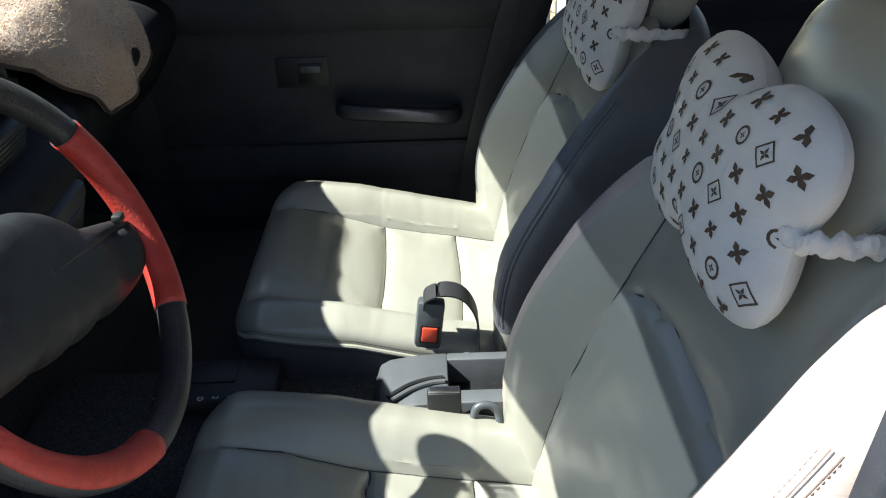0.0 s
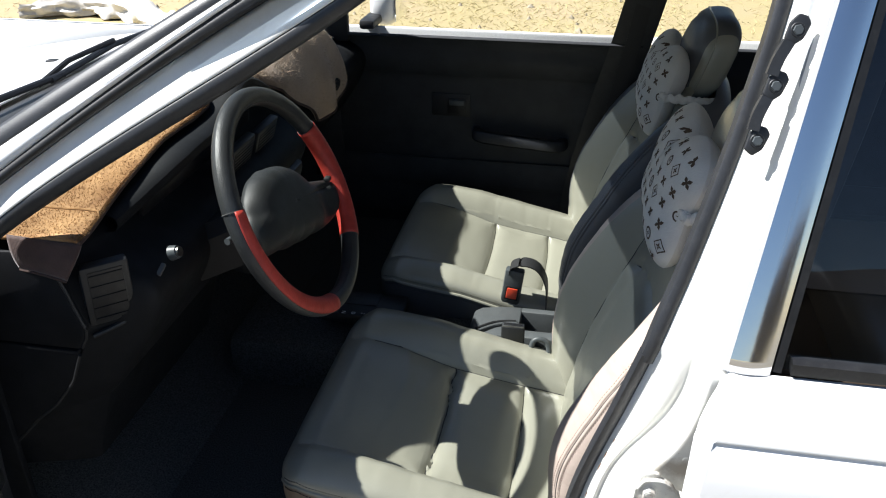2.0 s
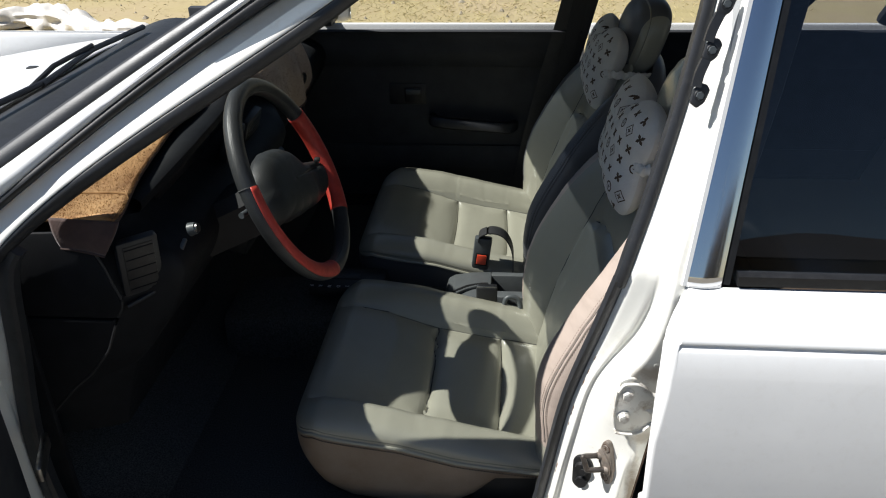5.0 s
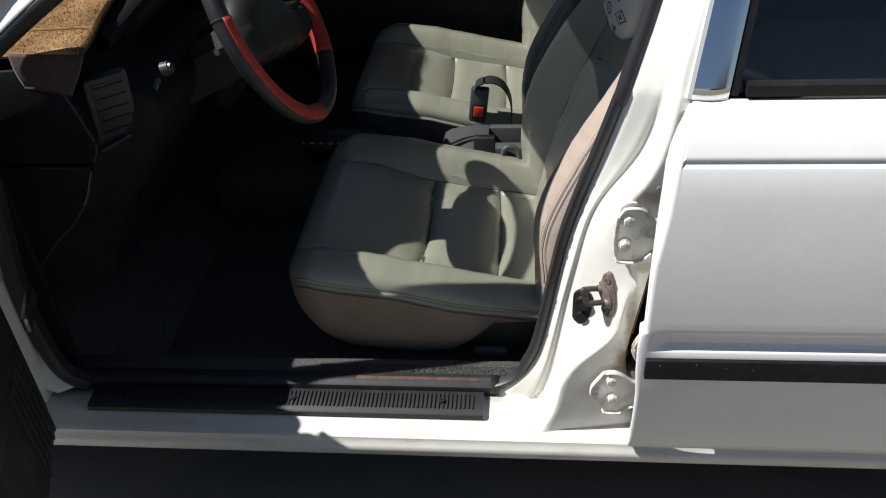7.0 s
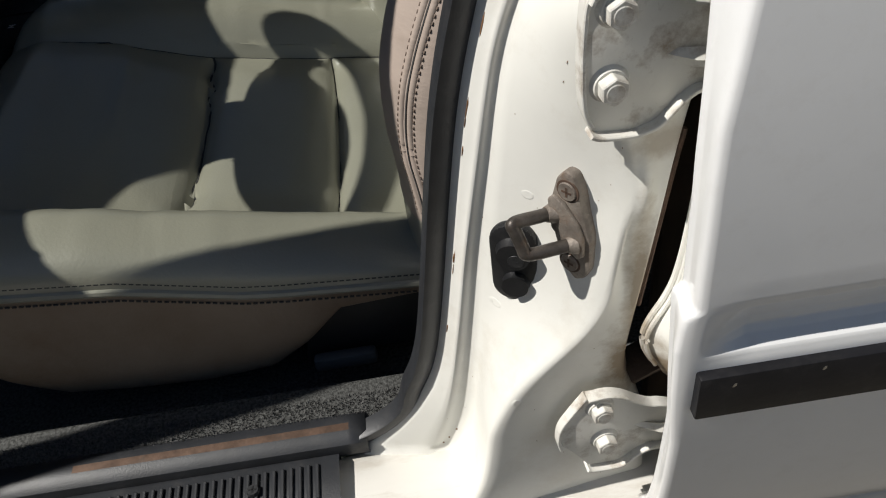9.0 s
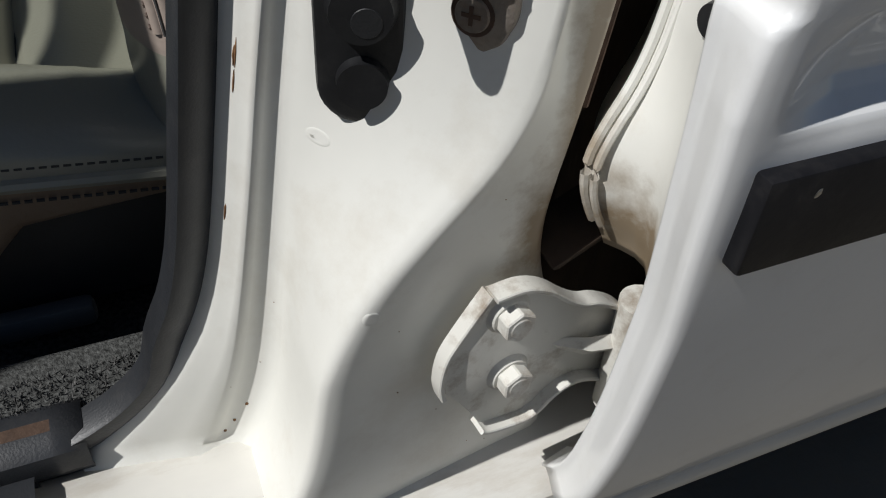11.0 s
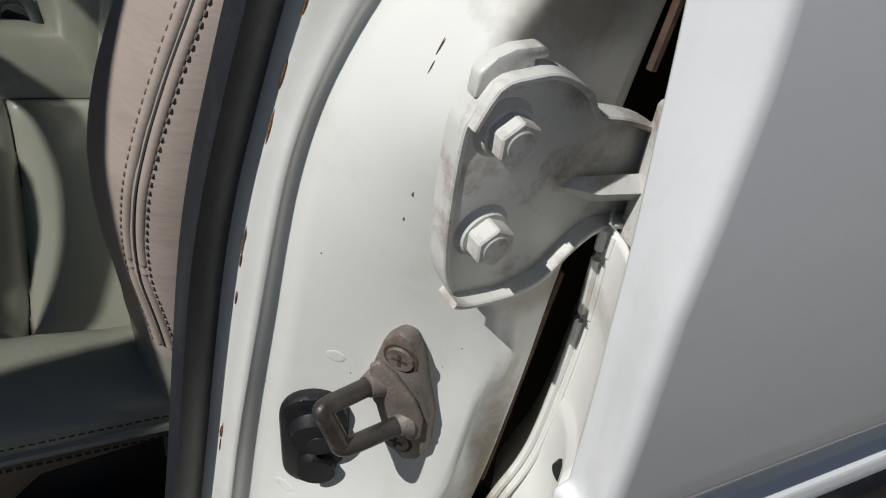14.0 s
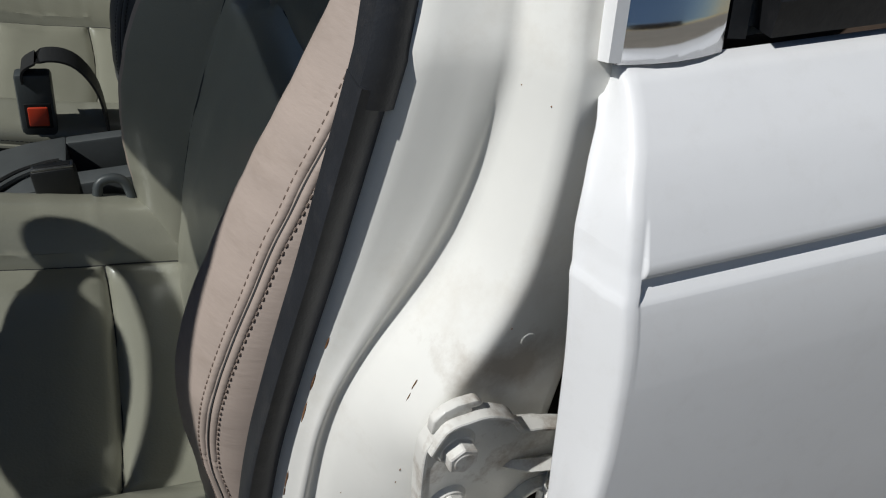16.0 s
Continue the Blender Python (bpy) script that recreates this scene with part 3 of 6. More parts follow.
def build_roof():
    def fn(x, v):
        y = 0.330 + (1.54 - 0.330) * v
        w = (2 * v - 1)
        e = (x + 0.43) / 2.2
        return (x, y, 1.335 + 0.055 * (1 - w ** 4) + 0.02 * math.sin(math.pi * max(0, min(1, e))) - 0.02 * max(0, -x - 0.25) * 3)
    ob = part("roof", grid(fn, lin(-0.45, 1.75, 40), lin(0, 1, 25)), PAINT, car, "white roof panel")
    solid(ob, 0.03, -1)
    for y, s in ((0.345, 1), (1.54, -1)):
        part("roof_rail", bm_data(box((2.15, 0.05, 0.06), (0.66, y + 0.0 * s, 1.315), 0.02)), PAINT, car, "white roof rail")
    # rear end of the body, closed
    part("rear_panel", bm_data(box((0.06, 1.5, 1.0), (1.85, 0.9, 0.75), 0.02)), PAINT, car, "white tailgate")
    part("near_quarter", bm_data(box((0.75, 0.03, 1.1), (1.47, 0.06, 0.78), 0.01, rot=Euler((-0.12, 0, 0)).to_matrix())), PAINT, car, "white rear quarter panel")
    part("far_quarter", bm_data(box((0.75, 0.03, 1.1), (1.47, 1.74, 0.78), 0.01, rot=Euler((0.12, 0, 0)).to_matrix())), PAINT, car, "white far rear quarter panel")
    part("floor_pan", bm_data(box((2.9, 1.62, 0.03), (0.40, 0.95, 0.185), 0.004)), CARPET, car, "dark carpeted floor")
    part("bulkhead", bm_data(box((0.04, 1.62, 0.62), (-1.18, 0.95, 0.50), 0.01, rot=Euler((0, 0.12, 0)).to_matrix())), CARPET, car, "dark carpeted bulkhead")
    part("front_floor", bm_data(box((0.40, 1.62, 0.02), (-1.02, 0.95, 0.23), 0.004, rot=Euler((0, 0.35, 0)).to_matrix())), CARPET, car, "dark toe board")
    part("headliner", bm_data(box((1.9, 1.18, 0.012), (0.60, 0.93, 1.318), 0.004)), mat("headliner", (0.58, 0.57, 0.55), 0.9, bump=0.3), car, "grey headliner")
    part("header", bm_data(box((0.10, 1.20, 0.06), (-0.455, 0.92, 1.305), 0.012)), PLASTIC, car, "dark windscreen header trim")
    # unseen blocks added to trim the sunlight on the backrest bolsters
    for y in (0.335, 1.500):
        part("corner_blocker", bm_data(box((0.16, 0.05, 0.075), (-0.45, y, 1.300), 0.015)), PAINT, car, "added white block at the roof corner that shades the seat")


build_roof()


def build_front():
    def hood(x, v):
        y = 0.10 + 1.60 * v
        w = 2 * v - 1
        s = (-1.37 - x) / 1.0
        return (x, y, 0.905 - 0.055 * abs(w) ** 3 - 0.10 * s - 0.09 * s * s)
    bonnet = part("bonnet", grid(hood, lin(-1.37, -2.35, 30), lin(0, 1, 30)), PAINT, car, "white bonnet")
    solid(bonnet, 0.004)
    part("cowl", grid(lambda x, v: (x, 0.14 + 1.52 * v, 0.885 + 0.012 * math.sin((x + 1.4) * 20) + 0.03 * (x + 1.38) / 0.2), lin(-1.40, -1.16, 12), lin(0, 1, 10)), PLASTIC, car, "black cowl panel")
    def screen(u, v):
        w = 2 * v - 1
        y = 0.90 + w * (0.735 - 0.13 * u)
        return (-1.245 + 0.80 * u + 0.085 * w * w * (1 - 0.3 * u), y, 0.905 + 0.435 * u)
    g = part("windscreen", grid(screen, lin(0, 0.64, 16), lin(0, 1, 24)), GLASS_CLEAR, car, "clear windscreen glass")
    # dark upper band added to hold the sun off the backrests
    part("shade_band", grid(screen, lin(0.64, 1, 10), lin(0, 1, 24)), GLASS_BAND, car, "added dark bluish glass band that shades the seats")
    n1 = part("washer_jet", bm_data(box((0.03, 0.022, 0.012), (-1.50, 1.14, 0.889), 0.004)), PLASTIC, car, "small black washer jet")
    for y0, y1, x0 in ((0.30, 0.93, -1.335), (0.88, 1.46, -1.325)):
        w = part("wiper", tube([(x0, y0, 0.925), (x0 - 0.01, (y0 + y1) / 2, 0.934), (x0 + 0.01, y1, 0.926)], 0.008, 8), RUBBER, car, "black wiper blade")
        part("wiper_arm", tube([(x0 - 0.05, y0 + 0.02, 0.905), (x0 - 0.03, y0 + 0.12, 0.937), (x0 - 0.008, (y0 + y1) / 2, 0.945)], 0.007, 8), RUBBER, car, "black wiper arm")


build_front()


def build_far_side():
    door = thing("passenger_door", "dark vinyl inner panel of the closed far door", "car door")
    sec = [(1.665, 0.862), (1.672, 0.868), (1.690, 0.860), (1.705, 0.83), (1.712, 0.78), (1.735, 0.735), (1.752, 0.722), (1.756, 0.60), (1.757, 0.455), (1.748, 0.440), (1.742, 0.40), (1.740, 0.36), (1.750, 0.345), (1.752, 0.24)]
    sec2 = curve_pts([(0, y, z) for y, z in sec], 60)
    solid(part("inner_panel", grid(lambda x, i: (x, sec2[i].y, sec2[i].z), lin(-1.02, 0.02, 20), range(60)), PANEL, door), 0.004, 1)
    h = part("grab_handle", sweep(curve_pts([(-0.468, 1.745, 0.546), (-0.458, 1.712, 0.546), (-0.40, 1.700, 0.543), (-0.30, 1.700, 0.536), (-0.21, 1.710, 0.526), (-0.19, 1.745, 0.524)], 30), [(0.010, 0.018), (0.016, 0.010), (0.016, -0.012), (0.008, -0.02), (-0.008, -0.02), (-0.014, -0.01), (-0.014, 0.012), (-0.006, 0.018)]), TRIM, door, "black pull handle")
    fr = bm_data(box((0.125, 0.008, 0.075), (-0.555, 1.752, 0.630), 0.003))
    part("release_plate", fr, PLASTIC, door, "black door release plate")
    part("release_recess", bm_data(box((0.06, 0.004, 0.05), (-0.535, 1.746, 0.628), 0.0015)), RUBBER, door)
    part("release_lever", bm_data(box((0.05, 0.012, 0.018), (-0.535, 1.744, 0.640), 0.004)), GREYPL, door, "dark release lever")
    for z in (0.445, 0.405):
        part("pocket_rib", bm_data(box((0.62, 0.006, 0.006), (-0.40, 1.744, z), 0.002)), PANEL, door)
    part("lock_knob", bm_data(cyl(0.007, 0.009, (-0.052, 1.69, 0.862), (-0.052, 1.69, 0.895), 14)), PLASTIC, door, "small black lock knob")
    g = part("window", grid(lambda x, z: (x, 1.70 - 0.30 * (z - 0.86), z), lin(-0.86, -0.015, 4), lin(0.84, 1.30, 4)), GLASS_FAR, door, "clear side window glass")
    g.visible_shadow = False
    part("outer_skin", bm_data(box((1.06, 0.02, 0.66), (-0.49, 1.80, 0.53), 0.008)), PAINT, door, "white outer door skin")
    part("mirror_corner", extrude([(-0.98, 0.84), (-0.86, 0.84), (-0.86, 0.965)], "y", 1.665, 1.69, 0.003), PLASTIC, door, "black triangular mirror cover")
    fr2 = [(-0.965, 1.662, 0.93), (-0.80, 1.625, 1.06), (-0.60, 1.585, 1.19), (-0.42, 1.56, 1.29), (-0.1, 1.55, 1.305), (1.1, 1.55, 1.30)]
    part("window_frame", sweep(fr2, [(-0.025, 0.02), (0.025, 0.02), (0.03, -0.02), (-0.03, -0.02)]), TRIM, door, "black window frame")
    m = thing("wing_mirror", "white wing mirror on the far door", "mirror")
    bm = bmesh.new()
    bmesh.ops.create_uvsphere(bm, u_segments=24, v_segments=14, radius=1.0)
    for v in bm.verts:
        c = v.co
        e = lambda a: math.copysign(abs(a) ** 0.6, a)
        v.co = Vector((-0.80 + 0.045 * e(c.x), 1.93 + 0.10 * e(c.y), 0.905 + 0.062 * e(c.z)))
    part("housing", bm, PAINT, m)
    part("mirror_glass", bm_data(box((0.006, 0.15, 0.092), (-0.756, 1.93, 0.905), 0.002)), mat("mirror", (0.85, 0.87, 0.88), 0.02, metal=1.0), m, "silvered mirror glass")
    part("foot", bm_data(box((0.05, 0.13, 0.03), (-0.82, 1.80, 0.875), 0.01)), PLASTIC, m, "black mirror foot")
    # far pillars and rear door
    pb = [(-0.13, 1.735, 0.24), (-0.115, 1.735, 0.40), (-0.06, 1.722, 0.66), (-0.012, 1.69, 0.86), (0.035, 1.62, 1.10), (0.075, 1.555, 1.31)]
    part("far_pillar", sweep(curve_pts(pb, 30), [(-0.055, 0.03), (0.055, 0.02), (0.06, -0.02), (-0.05, -0.02)], up=(0, 1, 0)), TRIM, car, "black far door pillar trim")
    belt = part("belt_strap", sweep([(0.03, 1.60, 1.14), (-0.01, 1.665, 0.86), (-0.055, 1.70, 0.62), (-0.09, 1.705, 0.36)], [(-0.022, 0.0012), (0.022, 0.0012), (0.022, -0.0012), (-0.022, -0.0012)], up=(0, 1, 0)), WEB, car, "black seat belt webbing")
    rd = thing("far_rear_door", "dark inner panel of the far rear door", "car door")
    solid(part("inner_panel", grid(lambda x, i: (x, sec2[i].y, sec2[i].z + 0.0), lin(0.06, 1.1, 16), range(60)), PANEL, rd), 0.004, 1)
    part("outer_skin", bm_data(box((1.06, 0.02, 0.66), (0.58, 1.80, 0.53), 0.008)), PAINT, rd, "white outer door skin")
    g = part("window", grid(lambda x, z: (x, 1.70 - 0.30 * (z - 0.86), z), lin(0.07, 0.98, 4), lin(0.84, 1.30, 4)), GLASS_FAR, rd, "side window glass")
    g.visible_shadow = False
    part("window_bar", sweep([(0.60, 1.690, 0.86), (0.78, 1.62, 1.10), (0.90, 1.565, 1.29)], [(-0.02, 0.015), (0.02, 0.015), (0.02, -0.015), (-0.02, -0.015)], up=(0, 1, 0)), TRIM, rd, "black window divider")
    part("c_pillar", bm_data(box((0.20, 0.04, 0.50), (1.08, 1.62, 1.08), 0.02, rot=Euler((0.3, 0.35, 0)).to_matrix())), TRIM, car, "dark rear pillar trim")
    # rear bench, seen between the front seats
    rs = thing("rear_bench", "grey leather rear bench seat", "car seat")
    part("bench_cushion", bm_data(box((0.50, 1.30, 0.22), (0.78, 0.91, 0.33), 0.06, 4)), LEATHER, rs)
    part("bench_back", bm_data(box((0.16, 1.30, 0.62), (1.06, 0.91, 0.66), 0.06, 4, rot=Euler((0, 0.35, 0)).to_matrix())), LEATHER, rs)


build_far_side()

# ---- near rear door ----
SKINY = [(0.228, 0.034), (0.24, 0.022), (0.26, 0.012), (0.30, 0.004), (0.38, -0.004), (0.442, -0.008), (0.484, -0.0085), (0.493, -0.006), (0.499, 0.001), (0.504, 0.0045), (0.514, 0.002), (0.530, -0.005), (0.537, -0.0065), (0.55, -0.0065), (0.62, -0.002), (0.70, 0.009),
         (0.76, 0.021), (0.7945, 0.030), (0.7985, 0.0335), (0.8015, 0.0365), (0.8045, 0.033), (0.808, 0.0335), (0.825, 0.046), (0.842, 0.066), (0.852, 0.080), (0.860, 0.093), (0.866, 0.104)]
PLAINY = [(0.228, 0.034), (0.24, 0.022), (0.26, 0.012), (0.30, 0.004), (0.38, -0.004), (0.442, -0.008), (0.50, -0.0085), (0.55, -0.0065), (0.62, -0.002), (0.70, 0.009), (0.76, 0.021), (0.80, 0.031), (0.825, 0.046), (0.842, 0.066), (0.852, 0.080), (0.860, 0.093), (0.866, 0.104)]
FLANGE = [(0.22, 0.036), (0.40, 0.0355), (0.458, 0.0310), (0.50, 0.0290), (0.520, 0.0280), (0.5285, 0.0282), (0.5325, 0.0345), (0.56, 0.0345), (0.62, 0.0350), (0.66, 0.0365), (0.70, 0.0380), (0.74, 0.0405), (0.78, 0.0435), (0.795, 0.0450), (0.799, 0.0468), (0.815, 0.0505), (0.832, 0.0590), (0.845, 0.0690), (0.852, 0.0735), (0.858, 0.0765), (0.866, 0.0780)]
CORNER = [(0.22, -0.004), (0.44, -0.006), (0.50, -0.005), (0.5285, -0.001), (0.54, -0.001), (0.65, 0.000), (0.69, 0.005), (0.73, 0.009), (0.78, 0.010), (0.815, 0.009), (0.835, 0.004), (0.850, 0.001), (0.866, 0.001)]
DEEP = 0.006


def plain_y(z):
    w = 0.022 * min(1.0, max(0.05, (0.866 - z) / 0.06), max(0.05, (z - 0.228) / 0.06))
    return DEEP + sum(lerp(PLAINY, z + w * k * 0.5) for k in range(-4, 5)) / 9.0


def skin_y(x, z):
    b = plain_y(z)
    a = b + lerp(SKINY, z) - lerp(PLAINY, z)
    s, wide = (0.042, 0.006) if z > 0.6 else (0.040, 0.030)
    f = min(1.0, max(0.0, (x - s) / wide))
    return b + (a - b) * f


def build_rear_door():
    door = thing("rear_door", "closed white rear car door with black rub strip", "car door")
    zs = sorted(set(lin(0.228, 0.866, 60) + [p[0] for p in SKINY] + lin(0.49, 0.545, 18) + lin(0.79, 0.812, 12)))
    k0 = 10
    xs_in = lin(0.034, 0.075, 18) + lin(0.0775, 0.16, 34) + lin(0.18, 1.02, 36)
    verts = []
    for z in zs:
        xf, y0 = lerp(FLANGE, z), plain_y(z)
        cn = lerp(CORNER, z)
        pre = [(xf + 0.020, y0 + 0.0330), (xf + 0.003, y0 + 0.0290), (xf + 0.0004, y0 + 0.0280), (xf, y0 + 0.0265), (xf + 0.0014, y0 + 0.0248), (xf + 0.25 * cn + 0.0012, y0 + 0.0190), (xf + 0.65 * cn, y0 + 0.0100),
               (xf + cn, y0 + 0.0045), (xf + cn + 0.0010, y0 + 0.0018), (xf + cn + 0.0032, y0 + 0.0005)]
        x1 = xf + cn + 0.0060
        row = pre + [(x if x > x1 else x1 + 0.0005 * i, skin_y(x, z)) for i, x in enumerate(xs_in)]
        for i in range(1, len(row)):
            if i >= k0 and row[i][0] <= row[i - 1][0]:
                row[i] = (row[i - 1][0] + 0.0004, row[i][1])
        verts += [(x, y, z) for x, y in row]
    k = k0 + len(xs_in)
    faces = [(i * k + j, i * k + j + 1, (i + 1) * k + j + 1, (i + 1) * k + j) for i in range(len(zs) - 1) for j in range(k - 1)]
    solid(part("outer_skin", (verts, faces), PAINT, door, "white door skin with pressed swage line", sharp=0), 0.001, -1)
    # rub strip
    part("rub_strip", bm_data(box((1.0, 0.010, 0.040), (0.538, -0.0045, 0.4620), 0.0018)), STRIP, door, "scuffed black rub strip")
    part("inner_shell", bm_data(box((0.92, 0.03, 0.60), (0.59, 0.115, 0.54), 0.01)), JAMB, door, "white inner door shell")
    part("trim_panel", bm_data(box((1.0, 0.02, 0.62), (0.56, 0.145, 0.54), 0.008)), GAPRUST_SHADE, door, "rust-brown inner face darkened for the gap's shade")
    # front edge of the door shell behind the folded skin, closed off by a cream weatherstrip bead
    BEAD = [(0.385, 0.052), (0.4, 0.042), (0.415, 0.034), (0.432, 0.0295), (0.445, 0.0313), (0.46, 0.0398), (0.478, 0.048), (0.505, 0.0525), (0.54, 0.0555), (0.58, 0.058), (0.62, 0.0565), (0.69, 0.061)]
    def edge_face(z, i):
        xf, y0, xb = lerp(FLANGE, z), plain_y(z), smooth_table(BEAD, z, 0.006)
        low = min(1.0, max(0.0, (0.50 - z) / 0.07))
        f = (0.0, 0.12, 0.30, 0.50, 0.68, 0.84, 1.0)[i] if i < 7 else 1.0
        x = (xf + 0.004) * (1 - f) + xb * f + (0.0065 + 0.006 * low) * math.sin(math.pi * f)
        y = (y0 + 0.0290) * (1 - f) + 0.073 * f
        return (x, y, z) if i < 7 else (xb + (0.006, 0.020)[i - 7], (0.080, 0.100)[i - 7], z)
    solid(part("edge_face", grid(edge_face, lin(0.388, 0.634, 54), range(9)), JAMB, door, "white front edge of the door shell", sharp=0), 0.0015)
    for d, r in ((0.0, 0.0024), (-0.0052, 0.0018)):
        part("edge_seal", tube([Vector(edge_face(z, 6)) + Vector((-0.001 - 0.2 * d, d, 0)) for z in lin(0.405, 0.632, 44)], r, 8), JAMB, door, "cream weatherstrip bead along the door edge")
    part("cavity_floor", bm_data(box((0.034, 0.030, 0.005), (0.040, 0.092, 0.384), 0.002, rot=Euler((0.25, -0.5, 0)).to_matrix())), GAPRUST_SHADE, door, "rusty ledge at the foot of the gap")
    gz = 0.511
    gx, gy, _ = edge_face(gz, 2)
    part("grommet", bm_data(cyl(0.0068, 0.0060, (gx + 0.002, gy, gz), (gx - 0.0012, gy - 0.0004, gz), 20)), RUBBER, door, "black rubber grommet")
    # bright window frame, rubber and tinted glass
    def plane_pt(x, z, off):
        return (x, 0.11 + 0.32 * (z - 0.86) + off, z)
    def lx(z):
        return 0.0755 + (z - 0.865) * 0.168
    def rx(z):
        return 0.130 + (z - 0.87) * 0.140
    def fn(z, w):
        return plane_pt(lx(z) + (rx(z) - lx(z)) * w, z, -0.004 - 0.004 * math.sin(math.pi * min(1, w * 1.0)) + (0.012 if w > 0.97 else 0))
    ws = [0, 0.03, 0.1, 0.3, 0.5, 0.7, 0.80, 0.83, 0.86, 0.95, 1.0]
    solid(part("window_frame", grid(fn, lin(0.866, 1.33, 30), ws), CHROME, door, "bright mirror-finish window frame"), 0.004, -1)
    part("frame_lip", sweep([plane_pt(lx(z) - 0.002, z, 0.0) for z in lin(0.866, 1.33, 12)], [(-0.003, 0.006), (0.003, 0.006), (0.003, -0.008), (-0.003, -0.008)], up=(0, -1, 0)), PAINT, door, "white frame edge")
    part("glass_seal", sweep([plane_pt(1.0, 0.879, -0.002), plane_pt(0.15, 0.879, -0.002)] , [(-0.009, 0.008), (0.007, 0.008), (0.010, 0.0), (0.007, -0.012), (-0.009, -0.012)], up=(0, -1, 0)), RUBBER, door, "black rubber belt seal")
    part("seal_upright", sweep([plane_pt(rx(z) + 0.005, z, 0.003) for z in lin(0.868, 1.33, 14)], [(-0.005, 0.006), (0.005, 0.006), (0.005, -0.012), (-0.005, -0.012)], up=(0, -1, 0)), RUBBER, door, "black glass run seal")
    g = part("window", grid(lambda x, z: plane_pt(x, z, 0.006 + 0.05 * (z - 0.86) ** 2), lin(0.12, 1.02, 6), lin(0.87, 1.33, 8)), GLASS_TINT, door, "dark tinted window glass")
    g.visible_shadow = False


build_rear_door()


# ---- seats ----
def seat(name, yc, label, loose, side, side_name, thread):
    st = thing(name, label, "car seat", "front seats")
    # cushion: rounded body lofted from front to back
    Z0 = [(-0.64, 0.415), (-0.60, 0.428), (-0.56, 0.428), (-0.50, 0.412), (-0.43, 0.386), (-0.369, 0.366), (-0.28, 0.347), (-0.208, 0.336), (-0.12, 0.322), (-0.05, 0.315)]
    RAISE = [(-0.62, 0.012), (-0.56, 0.026), (-0.50, 0.042), (-0.42, 0.062), (-0.30, 0.066), (-0.15, 0.056), (-0.05, 0.05)]
    PIPE = [(-0.62, 0.400), (-0.564, 0.424), (-0.50, 0.412), (-0.394, 0.398), (-0.288, 0.370), (-0.126, 0.346), (-0.05, 0.335)]
    BOT = [(-0.62, 0.325), (-0.585, 0.285), (-0.555, 0.252), (-0.50, 0.220), (-0.43, 0.211), (-0.36, 0.208), (-0.29, 0.218), (-0.245, 0.255), (-0.205, 0.306), (-0.05, 0.322)]
    seams_x = (-0.362, -0.205)
    SY = 0.177
    near = (-0.012, -0.008, -0.005, -0.003, -0.0015, 0, 0.0015, 0.003, 0.005, 0.008, 0.012)
    xs = sorted(set([-0.617 + 0.11 * (1 - math.cos(a)) for a in lin(0, math.pi / 2, 26)] + lin(-0.50, -0.06, 50) + [s + d for s in seams_x for d in near]))
    def top_w(a, n):
        c, s = math.cos(a), math.sin(a)
        return math.copysign(abs(c) ** (2 / n), c), abs(s) ** (2 / n)
    NT = 3.4
    ext = []
    for s0 in (SY, -SY):
        for d in near:
            w = (s0 + d) / 0.290
            ext.append((w, (1 - abs(w) ** NT) ** (1 / NT)))
    wlist = sorted(set([top_w(a, NT) for a in lin(0.0, math.pi, 70)] + ext), key=lambda q: -q[0])
    def bow(y):
        return 0.006 * math.cos(min(1.0, abs(y) / SY) * math.pi / 2)
    def cushion(x, w, h, top):
        nose = 1.0
        if x < -0.50:
            q = min(1.0, (-0.50 - x) / 0.117)
            nose = max(0.0, 1 - q ** 2.7) ** (1 / 2.7)
        qp = min(1.0, max(0.0, (-0.535 - x) / 0.083))
        W = 0.290 * (0.66 + 0.34 * max(0.0, 1 - qp ** 2.2) ** (1 / 2.2)) * (1 - 0.03 * max(0, (x + 0.25) / 0.2))
        y = w * W
        zs = lerp(PIPE, x) - 0.004
        if top:
            d = abs(abs(y) - SY)
            if abs(y) < SY:
                wob = 0.007 * noise.noise((y * 38, 1.0, 2.0)) if loose else 0.0
                d = min(d, abs(x - seams_x[0] - bow(y) - wob), abs(x - seams_x[1] - bow(y)))
            puff = 0.015 * (1 - math.exp(-d / 0.020)) + 0.006 * (1 - math.exp(-d / 0.004))
            r = min(1.0, max(0.0, (abs(y) - 0.150) / 0.085))
            zt = lerp(Z0, x) + puff + lerp(RAISE, x) * r * r * (3 - 2 * r) - 0.012 + 0.003 * noise.noise((x * 9, y * 9, yc * 3)) + 0.0012 * noise.noise((x * 60, y * 16, yc * 7))
            z = zs + (max(zt, zs + 0.004) - zs) * h * (0.12 + 0.88 * nose)
            if zt < zs:
                z = zs + (zt - zs) * min(1.0, h * 1.06) if abs(w) < 0.8 else zs + (zt - zs) * h
        else:
            b = lerp(BOT, x)
            z = zs - (zs - b) * h * (0.2 + 0.8 * nose)
            y *= 1 - 0.07 * ((zs - z) / max(0.02, zs - b)) ** 2 + 0.012 * math.sin(math.pi * min(1, (zs - z) / max(0.02, zs - b)))
        return (x, yc + y, z)
    k = len(wlist)
    vt = [cushion(x, w, h, True) for x in xs for w, h in wlist]
    ft = [(i * k + j, i * k + j + 1, (i + 1) * k + j + 1, (i + 1) * k + j) for i in range(len(xs) - 1) for j in range(k - 1)]
    part("cushion", (vt, ft), LEATHER, st)
